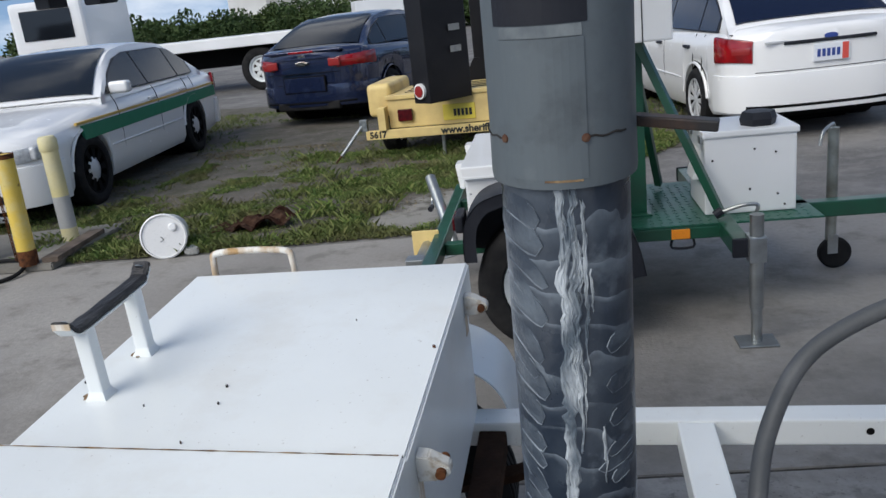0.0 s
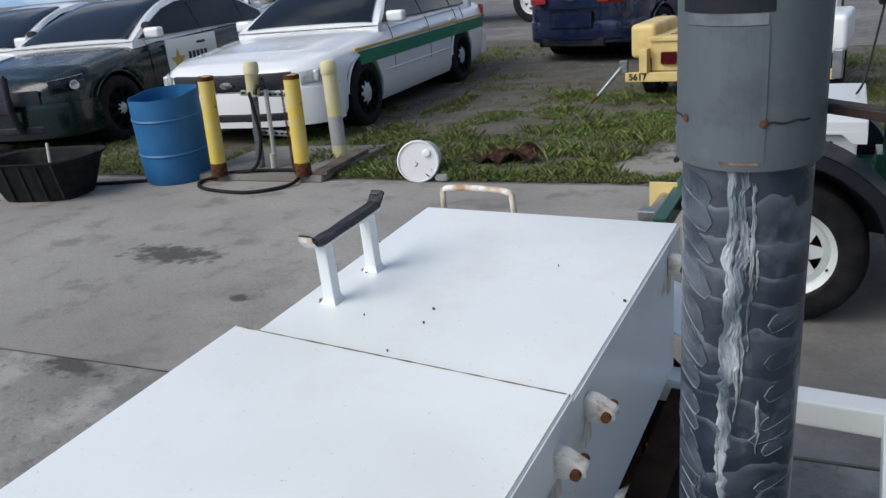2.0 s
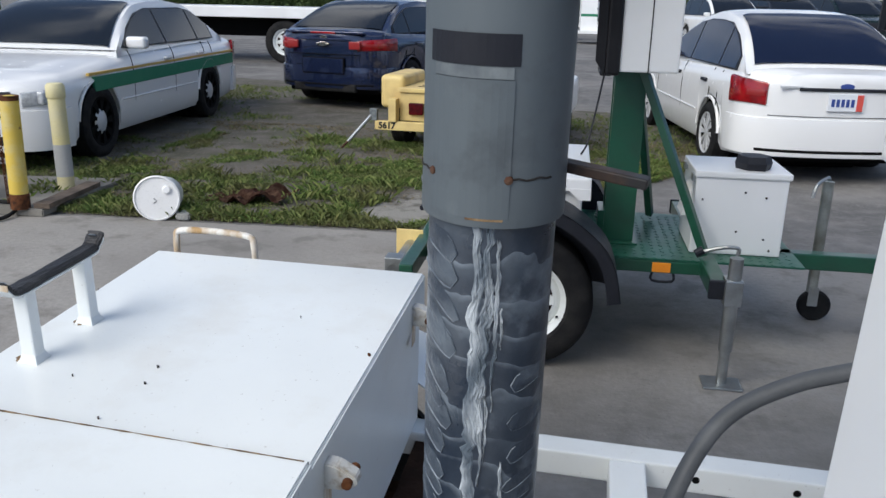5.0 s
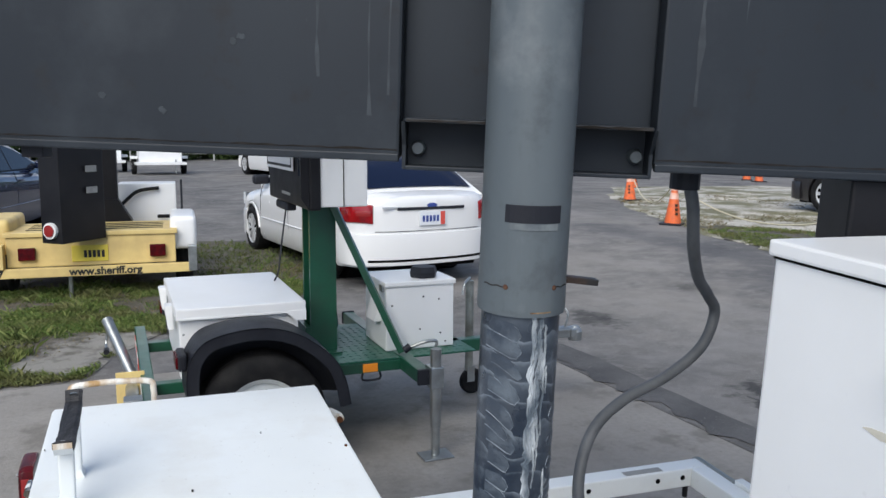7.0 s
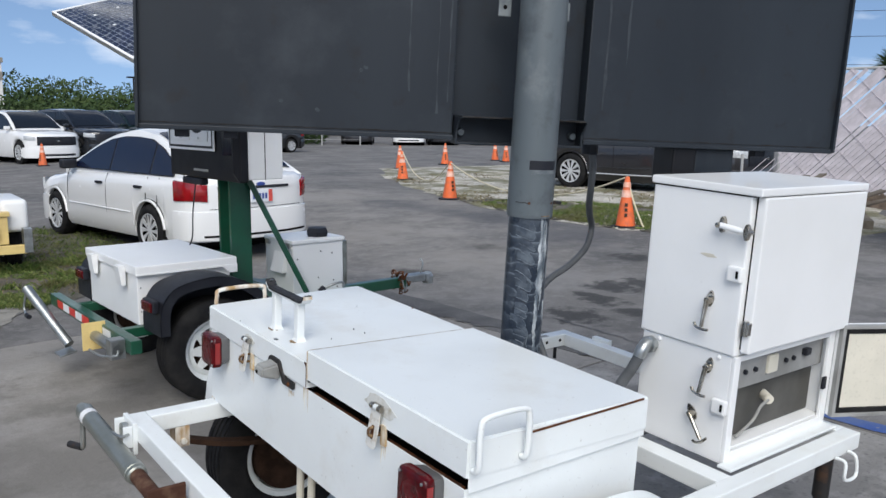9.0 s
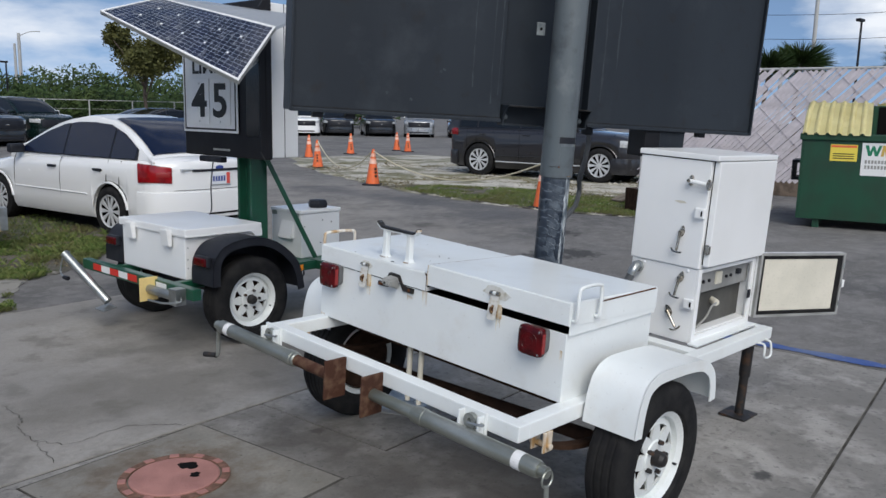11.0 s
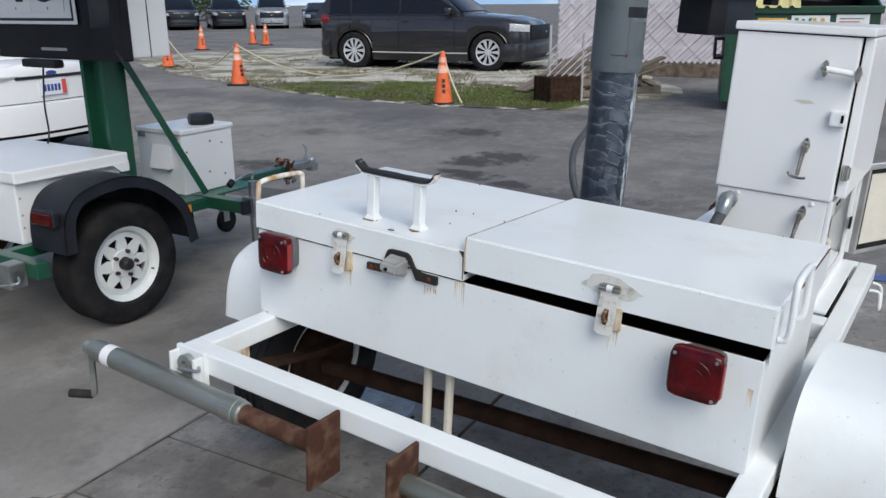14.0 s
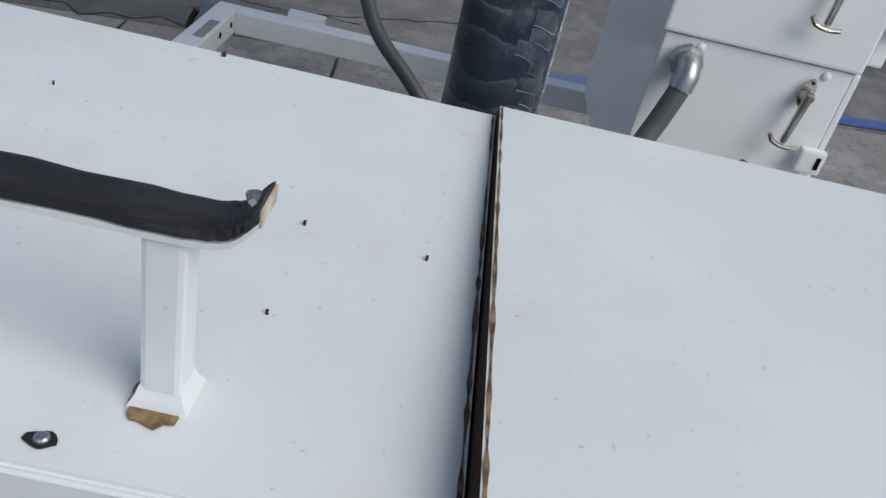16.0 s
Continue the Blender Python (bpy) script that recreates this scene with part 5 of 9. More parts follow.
def build_mast():
    m = new("mast")
    m.parent = trailer
    part("inner_tube", rod((MAST.x, MAST.y, 0.2), (MAST.x, MAST.y, 1.75), 0.070, 40), "grease", m, "dark greased inner tube", True)
    # ridges and drips of old grease on the inner tube
    rnd = random.Random(4)
    white = bmesh.new()

    def on_tube(a, z, lift=0.0001):
        return Vector((MAST.x + (0.07 + lift) * math.cos(a), MAST.y + (0.07 + lift) * math.sin(a), z))

    def crust(mid, z0, z1, wide, n):
        """A ragged run of dried grease down the tube."""
        grid, drift = [], 0.0
        for k in range(n + 1):
            f = k / n
            drift = 0.8 * drift + rnd.uniform(-0.025, 0.025)
            w = wide * (0.25 + 0.75 * math.sin(math.pi * min(1.0, 0.12 + f)) ** 0.6)
            wl_, wr = w * rnd.uniform(0.35, 1.1), w * rnd.uniform(0.35, 1.1)
            grid.append([white.verts.new(on_tube(mid + drift - wl_ + (wl_ + wr) * q / 7, z0 + (z1 - z0) * f + rnd.uniform(-0.003, 0.003), -0.0002 if q in (0, 7) else rnd.uniform(0.0003, 0.0026))) for q in range(8)])
        for u, v in zip(grid, grid[1:]):
            for q in range(7):
                white.faces.new((u[q], u[q + 1], v[q + 1], v[q]))
    crust(-1.66, 1.243, 0.60, 0.13, 70)
    crust(-1.50, 1.235, 0.92, 0.10, 36)
    crust(-1.33, 1.22, 1.02, 0.05, 26)
    for k in range(11):
        z = rnd.uniform(0.75, 1.22)
        crust(-1.58 + rnd.gauss(0, 0.22), z, z - rnd.uniform(0.03, 0.10), rnd.uniform(0.015, 0.05), 14)
    tagged(part("grease_crust", white, "grease_white", m, "white crusted grease drips"), kind="stuff")
    # pushed-up tongues of grease, lapping over one another: thin film with a thicker rim
    film, rims = bmesh.new(), bmesh.new()

    def tongue(a0, a1, z, fall, half, lift):
        pts = []
        for q in range(9):
            f = q / 8
            w = half * (0.75 + 0.35 * f) * math.sqrt(max(0.0, 1 - max(0.0, (f - 0.7) / 0.3) ** 2))
            pts.append((a0 + (a1 - a0) * f, z - fall * f ** 1.8, w))
        rows = [[film.verts.new(on_tube(a, zc + w * e, lift * (0.2 + 0.8 * (1 - abs(e))))) for e in (-1, -0.5, 0, 0.5, 1)] for a, zc, w in pts]
        for u, v in zip(rows, rows[1:]):
            for q in range(4):
                film.faces.new((u[q], u[q + 1], v[q + 1], v[q]))
        rim = [on_tube(a, zc - w, lift * 0.4) for a, zc, w in pts] + [on_tube(a, zc + w * 0.8, lift * 0.4) for a, zc, w in pts[7:5:-1]]
        tube(rim, rnd.uniform(0.0007, 0.0013), 5, 2, False, rims, flat=0.5)
    z = 1.215
    while z > 0.48:
        s0 = rnd.uniform(0.011, 0.019)
        tongue(-3.0 + rnd.uniform(0, 0.4), rnd.uniform(-2.2, -1.86), z, rnd.uniform(0.012, 0.034), s0, rnd.uniform(0.0008, 0.0016))
        if rnd.random() < 0.75:
            tongue(-0.25 - rnd.uniform(0, 0.4), rnd.uniform(-1.25, -1.0), z - 0.012, rnd.uniform(0.002, 0.012), s0 * 0.7, rnd.uniform(0.0006, 0.0011))
        z -= s0 * rnd.uniform(1.5, 2.3)
    tagged(part("grease_film", film, "grease_film", m, "translucent grey film of grease", True), kind="stuff")
    tagged(part("grease_tongue", rims, "grease_ridge", m, "pale lapping tongues of grease"), kind="stuff")
    b = spin([(0.071, 1.24), (0.0775, 1.236), (0.0785, 1.245), (0.0775, 1.30), (0.0775, 3.2), (0.0005, 3.2)], "Z", 44, None, (MAST.x, MAST.y, 0))
    sleeve = part("sleeve", b, "mast_grey", m, "grey painted outer sleeve with a welded patch", True)

    def on_mast(a, z, r=0.0775):
        return Matrix.Translation((MAST.x + r * math.cos(a), MAST.y + r * math.sin(a), z)) @ pose(0, 0, 0, 0, 0, math.degrees(a) + 90)

    def patch(a0, a1, z0, z1, r):
        bm = bmesh.new()
        n = 12
        rows = []
        for k in range(n + 1):
            a = a0 + (a1 - a0) * k / n
            rows.append([bm.verts.new((MAST.x + q * math.cos(a), MAST.y + q * math.sin(a), z)) for q, z in ((0.0765, z0), (r, z0), (r, z1), (0.0765, z1))])
        for u, v in zip(rows, rows[1:]):
            for k in range(4):
                bm.faces.new((u[k], u[(k + 1) % 4], v[(k + 1) % 4], v[k]))
        bm.faces.new(rows[0])
        bm.faces.new(rows[-1])
        return bm
    a = math.atan2(-0.51, -0.1)
    part("welded_patch", patch(a - 0.62, a + 0.52, 1.246, 1.385, 0.0789), "mast_grey", sleeve, smooth=False)
    part("slot", patch(a - 0.72, a + 0.58, 1.398, 1.428, 0.0781), "black_plastic", sleeve, "dark slot sealed with tape")
    part("weld_line", patch(a - 0.60, a + 0.50, 1.386, 1.397, 0.0786), "mast_pale", sleeve, "pale weld line")
    for s0, s1 in ((0.53, 1.15), (-1.25, -0.63)):
        part("weld_line", tube([(MAST.x + 0.0778 * math.cos(a + s0 + (s1 - s0) * k / 6), MAST.y + 0.0778 * math.sin(a + s0 + (s1 - s0) * k / 6), 1.287 + 0.0012 * math.sin(2 * k)) for k in range(7)], 0.0012, 6, 2), "sign_dirt", sleeve, "dark weld bead")
    for s0 in (0.50, -0.62):
        part("weld_rust", spin([(0.0005, -0.0025), (0.004, -0.0018), (0.0055, 0.002), (0.0005, 0.002)], "Y", 12), "rust_plate", sleeve, "rusty weld spot", matrix=on_mast(a + s0, 1.287, 0.0785))
    part("lip_rust", patch(a - 0.05, a + 0.45, 1.2435, 1.2475, 0.0787), "rust_weld", sleeve, "rusty lower lip")
    # crank handle stub that sticks out beyond the mast
    part("crank_bar", beam((MAST.x + 0.02, MAST.y + 0.05, 1.285), (MAST.x + 0.165, MAST.y + 0.02, 1.27), 0.022, 0.012, 0.002), "dark_bracket", m, "dark flat bar with a chipped end")
    part("base_plate", box(MAST.x - 0.11, MAST.y - 0.11, 0.2, MAST.x + 0.11, MAST.y + 0.11, 0.215, 0.003), "rust_plate", m)
    for sx in (-1, 1):
        part("gusset", prism([(MAST.x + sx * 0.068, 0.215), (MAST.x + sx * 0.16, 0.215), (MAST.x + sx * 0.068, 0.43)], "Y", MAST.y - 0.005, MAST.y + 0.005), "mast_grey", m)
    part("collar", spin([(0.0705, 0.40), (0.088, 0.40), (0.088, 0.44), (0.0705, 0.45)], "Z", 36, None, (MAST.x, MAST.y, 0), closed=True), "mast_grey", m)


build_mast()


def build_sign():
    s = new("sign_board")
    s.parent, s.matrix_basis = trailer, SIGN
    L, R, ZB, ZT, D = -1.06, 1.53, 1.478, 3.05, 0.11
    # two hollow halves with a sunk strip behind the mast
    for x0, x1 in ((L, -0.035), (0.455, R)):
        h = part("sign_half", box(x0, 0.0, ZB, x1, D, ZT, 0.006), "sign_grey", s, "dark grey painted sheet metal half")
        # folded edge, dirt line along its foot
        part("bottom_flange", box(x0, -0.012, ZB - 0.004, x1, 0.006, ZB + 0.012, 0.003), "sign_grey", h)
        b = bmesh.new()
        n = 40
        rows = []
        for k in range(n + 1):
            x = x0 + 0.004 + (x1 - x0 - 0.008) * k / n
            rows.append((b.verts.new((x, -0.0008, ZB + 0.0165 + random.uniform(0, 0.0015))), b.verts.new((x, -0.0008, ZB + 0.0185 + random.uniform(0, 0.004) * random.random()))))
        for p, q in zip(rows, rows[1:]):
            b.faces.new((p[0], q[0], q[1], p[1]))
        part("dirt_line", b, "sign_dirt", h, "line of dirt and peeling sealant")
    part("end_flange", box(L - 0.004, -0.02, ZB, L + 0.006, D, ZT, 0.003), "sign_grey", s)
    part("end_flange", box(R - 0.006, -0.02, ZB, R + 0.004, D, ZT, 0.003), "sign_grey", s)
    part("sunk_strip", box(-0.035, 0.055, ZB, 0.455, D, ZT, 0.004), "sign_grey", s, "dark sunk strip behind the mast")
    # streaks of weathered paint
    for x, z0, z1, w in ((-0.20, 1.63, 2.2, 0.008), (-0.10, 1.56, 2.6, 0.010), (-0.06, 1.6, 2.5, 0.006), (0.52, 1.6, 2.4, 0.014), (0.60, 1.75, 2.6, 0.01)):
        b = bmesh.new()
        n = 14
        rows = [(b.verts.new((x + random.uniform(-0.003, 0.003), -0.0006, z0 + (z1 - z0) * k / n)), b.verts.new((x + w * random.uniform(0.3, 1.0), -0.0006, z0 + (z1 - z0) * k / n))) for k in range(n + 1)]
        for p, q in zip(rows, rows[1:]):
            b.faces.new((p[0], q[0], q[1], p[1]))
        part("paint_streak", b, "sign_streak", s, "pale streak in the paint")
    for x, z in ((-0.36, 1.69), (-0.345, 1.70), (-0.62, 1.58), (-0.5, 1.555)):
        part("scrape", prism(blob(x, z, 0.007, 9, 0.4), "Y", -0.0009, -0.0002), "sign_streak", s)
    # bracket clamped round the mast, with bolts and a rusty top edge
    k = new("bracket")
    k.parent = s
    b = prism([(-0.022, ZB - 0.014), (0.442, ZB - 0.014), (0.446, ZB + 0.06), (0.434, ZB + 0.078), (-0.014, ZB + 0.078), (-0.026, ZB + 0.06)], "Y", 0.034, 0.046, bevel=0.002)
    part("bracket_plate", b, "sign_grey", k, "dark recessed bracket web")
    part("top_lip", box(-0.020, -0.055, ZB + 0.074, 0.440, 0.050, ZB + 0.081, 0.002), "sign_grey", k)
    part("bottom_lip", box(-0.022, -0.014, ZB - 0.018, 0.442, 0.046, ZB - 0.010, 0.002), "sign_grey", k)
    for x in (-0.028, 0.442):
        part("cheek", prism([(-0.014, ZB - 0.018), (-0.014, ZB + 0.03), (-0.052, ZB + 0.075), (0.046, ZB + 0.081), (0.046, ZB - 0.018)], "X", x, x + 0.007, bevel=0.0015), "sign_grey", k)
    wear2 = random.Random(3)
    rows = [[(-0.018 + 0.456 * q / 30, wear2.uniform(0.0008, 0.0035)) for q in range(31)]]
    b = bmesh.new()
    edge_v = [(b.verts.new((x, -0.0556, ZB + 0.0775 - w)), b.verts.new((x, -0.0556, ZB + 0.0785 + w * 0.6))) for x, w in rows[0]]
    for p, q in zip(edge_v, edge_v[1:]):
        b.faces.new((p[0], q[0], q[1], p[1]))
    part("rusty_edge", b, "sign_dirt", k, "dirty worn front edge of the lip")
    for x in (0.0, 0.423):
        w = part("bolt", spin([(0.0005, 0.012), (0.011, 0.0125), (0.0135, 0.018), (0.0145, 0.026), (0.016, 0.0335), (0.0005, 0.0335)], "Y", 14, None, (x, 0, ZB + 0.022)), "mast_grey", k)
    for x in (0.10, 0.31):
        t = part("tab", box(x - 0.022, -0.085, 1.89, x + 0.022, -0.078, 1.95, 0.003), "mast_pale", k, "small grey steel tab with a hole")
        part("hole", spin([(0.0005, -0.0865), (0.007, -0.0865), (0.007, -0.085), (0.0005, -0.085)], "Y", 12, None, (x, 0, 1.92)), "dark_gap", t)
    for x in (-0.8, -0.95, 0.9, 1.2):
        part("clip", box(x, 0.02, ZB - 0.028, x + 0.045, 0.06, ZB, 0.003), "black_plastic", s)


build_sign()


def build_signal_hose():
    h = new("signal_hose")
    h.parent = trailer
    pts = [(0.472, 0.988, 1.47), (0.497, 0.988, 1.40), (0.538, 1.025, 1.30), (0.61, 1.09, 1.215), (0.692, 1.152, 1.155), (0.74, 1.18, 1.10), (0.70, 1.168, 1.02), (0.60, 1.16, 0.955), (0.47, 1.145, 0.91), (0.375, 1.115, 0.855), (0.318, 1.066, 0.765), (0.288, 0.985, 0.69), (0.262, 0.87, 0.57)]
    part("hose", tube(pts, 0.0135, 14, 8), "hose_grey", h, "grey corrugated signal hose", True)
    part("fitting", spin([(0.0205, 1.43), (0.031, 1.432), (0.031, 1.468), (0.024, 1.478), (0.0205, 1.478)], "Z", 16, None, (0.472, 0.988, 0), closed=True), "black_plastic", h)


build_signal_hose()


def crank_jack(name, parent, y_foot, y_mid, y_end, x=-1.155, z=0.43, bent=True, label="stowed swivel jack with a rusty foot plate"):
    j = new(name)
    j.parent = parent
    j["label"] = label
    s = 1 if y_end > y_mid else -1
    part("outer_tube", spin([(0.026, y_mid), (0.031, y_mid + s * 0.004), (0.031, y_end - s * 0.012), (0.027, y_end), (0.0005, y_end)], "Y", 24, None, (x, 0, z)), "jack_steel", j, "galvanised outer tube", True)
    part("clamp_band", spin([(0.0312, y_mid + s * 0.02), (0.034, y_mid + s * 0.022), (0.034, y_mid + s * 0.06), (0.0312, y_mid + s * 0.062)], "Y", 24, None, (x, 0, z), closed=True), "jack_steel", j)
    part("paper_label", spin([(0.0312, y_end - s * 0.10), (0.0316, y_end - s * 0.10), (0.0316, y_end - s * 0.065), (0.0312, y_end - s * 0.065)], "Y", 24, None, (x, 0, z), closed=True), "reflect_white", j, "torn pale label")
    part("inner_tube", rod((x, y_foot, z), (x, y_mid + s * 0.01, z), 0.024, 20), "rust_plate" if bent else "jack_steel", j, "rusty inner tube", True)
    part("foot_plate", box(x - 0.058, y_foot - 0.006, z - 0.085, x + 0.052, y_foot + 0.006, z + 0.08, 0.005, 3), "rust_plate", j, "rusty foot plate")
    b = rod((x, y_end, z), (x, y_end + s * 0.03, z), 0.02, 16)
    if bent:
        tube([(x, y_end + s * 0.015, z), (x, y_end + s * 0.02, z - 0.05), (x, y_end + s * 0.02, z - 0.13), (x, y_end + s * 0.026, z - 0.152), (x - 0.005, y_end + s * 0.05, z - 0.156)], 0.010, 8, 4, bm=b)
        part("crank_grip", rod((x - 0.002, y_end + s * 0.03, z - 0.154), (x - 0.03, y_end + s * 0.095, z - 0.160), 0.013, 12), "dark_bracket", j, "dark crank grip")
    else:
        tube([(x + 0.028 * math.cos(t), y_end + s * 0.03, z - 0.02 + 0.028 * math.sin(t)) for t in [k * 0.7854 for k in range(8)]], 0.004, 6, 2, bm=b, closed=True)
        tube([(x, y_end + s * 0.03, z - 0.045), (x + 0.01, y_end + s * 0.03, z - 0.13), (x + 0.012, y_end + s * 0.035, z - 0.155), (x + 0.018, y_end + s * 0.05, z - 0.168)], 0.008, 8, 4, bm=b)
        part("crank_grip", rod((x + 0.016, y_end + s * 0.045, z - 0.165), (x + 0.04, y_end + s * 0.125, z - 0.195), 0.012, 12), "dark_bracket", j, "dark crank grip")
    part("crank", b, "jack_steel", j, smooth=True)
    m = y_mid + 0.42 * (y_end - y_mid)
    b = box(-1.105, m - 0.055, z - 0.025, -1.09, m + 0.055, z + 0.085, 0.003)
    box(-1.135, m - 0.05, z + 0.0, -1.105, m - 0.04, z + 0.075, 0.003, bm=b)
    box(-1.135, m + 0.04, z + 0.0, -1.105, m + 0.05, z + 0.075, 0.003, bm=b)
    part("mount", b, "white_paint", j, "white mounting bracket")
    part("pivot", spin([(0.012, -0.014), (0.028, -0.014), (0.028, 0.004), (0.012, 0.004)], "X", 18, None, (-1.112, m, z + 0.045), closed=True), "jack_steel", j)
    part("pull_pin", tube([(-1.12, m - 0.05, z + 0.05), (-1.15, m - 0.08, z + 0.06), (-1.16, m - 0.02, z + 0.055)], 0.005, 8, 4), "steel", j)


crank_jack("rear_jack", trailer, 0.99, 1.25, 1.86, label="stowed swivel jack with a rust-brown foot plate and bent crank")
crank_jack("rear_jack", trailer, 0.765, 0.53, -0.05, bent=False, label="stowed galvanised swivel jack with a loose crank")


def build_front_jacks():
    for x, y in ((1.06, 0.275),):
        j = new("front_jack")
        j.parent = trailer
        g = -0.026
        part("outer_tube", rod((x, y - 0.06, 0.20), (x, y - 0.06, 0.49), 0.03, 20), "dark_bracket", j, smooth=True)
        part("inner_tube", rod((x, y - 0.06, g + 0.01), (x, y - 0.06, 0.21), 0.024, 20), "dark_bracket", j, smooth=True)
        part("foot_plate", box(x - 0.085, y - 0.13, g, x + 0.085, y + 0.02, g + 0.012, 0.004), "dark_bracket", j)
    j = new("front_jack")
    j.parent = trailer
    part("outer_tube", rod((1.09, 1.02, 0.45), (1.09, 1.62, 0.45), 0.03, 20), "jack_steel", j, "stowed jack tube", True)
    part("crank", tube([(1.09, 1.64, 0.45), (1.09, 1.66, 0.40), (1.09, 1.66, 0.32)], 0.009, 8, 4), "dark_bracket", j)
    part("mount", box(1.04, 1.28, 0.44, 1.07, 1.38, 0.52, 0.003), "white_paint", j)


build_front_jacks()

# what has pieces of its own hangs directly on the trailer
for group in list(trailer.children):
    for piece in list(group.children):
        if piece.children:
            m = group.matrix_basis @ piece.matrix_basis
            piece.parent = trailer
            piece.matrix_basis = m


def build_radar_unit():
    r = part("radar_unit", box(0.838, 0.01, 1.335, 0.935, 0.16, 1.478, 0.008), "black_sign", trailer, "black radar unit hung under the sign", matrix=SIGN)
    part("radar_cover", box(0.935, 0.014, 1.338, 1.10, 0.15, 1.474, 0.006), "sign_grey", r, "dark grey cover")


build_radar_unit()


# ---- cars ----
def interp(pts, x):
    for (x0, z0), (x1, z1) in zip(pts, pts[1:]):
        if x <= x1:
            t = (x - x0) / (x1 - x0)
            t = t * t * (3 - 2 * t) * 0.5 + t * 0.5
            return z0 + (z1 - z0) * t
    return pts[-1][1]


def car_wheel(parent, m, r, width, spokes, rim="alloy", near=True):
    w = new("wheel")
    w.parent, w.matrix_basis = parent, m
    h = width / 2
    part("tyre", spin([(r * 0.64, -h * 0.8), (r * 0.74, -h), (r * 0.9, -h * 0.97), (r * 0.985, -h * 0.75), (r, -h * 0.4), (r, h * 0.4), (r * 0.985, h * 0.75), (r * 0.9, h), (r * 0.64, h * 0.8)], "Y", 36, closed=True), "rubber", w, smooth=True)
    rr = r * 0.67
    part("rim", spin([(0.0005, h * 0.2), (rr * 0.88, h * 0.2), (rr * 0.92, -h * 0.8), (rr, -h * 0.86), (rr, h * 0.3), (0.0005, h * 0.3)], "Y", 36), "dark_gap", w)
    b = bmesh.new()
    spin([(rr * 1.0, -h * 0.84), (rr * 0.98, -h * 0.93), (rr * 0.90, -h * 0.86), (rr * 0.90, -h * 0.75)], "Y", 36, b, closed=True)
    spin([(0.0005, -h * 0.86), (rr * 0.18, -h * 0.84), (rr * 0.24, -h * 0.74), (0.0005, -h * 0.7)], "Y", 18, b)
    g = math.pi / spokes
    out = [(rr * 0.14, g * 0.8), (rr * 0.5, g * 0.52), (rr * 0.95, g * 0.50), (rr * 0.95, -g * 0.50), (rr * 0.5, -g * 0.52), (rr * 0.14, -g * 0.8)]
    one = [(q * math.cos(t), q * math.sin(t)) for q, t in out]
    if near:
        part("wheel_disc", b, rim, w)
        s = part("spoke", prism(one, "Y", -h * 0.83, -h * 0.70), rim, w)
        for k in range(1, spokes):
            again(s, pose(0, 0, 0, 0, 360 * k / spokes, 0), w)
        return w
    for k in range(spokes):
        merge(b, moved(prism(one, "Y", -h * 0.83, -h * 0.70), pose(0, 0, 0, 0, 360 * k / spokes, 0)))
    tagged(part("wheel_disc", b, rim, w), kind="stuff")
    return w


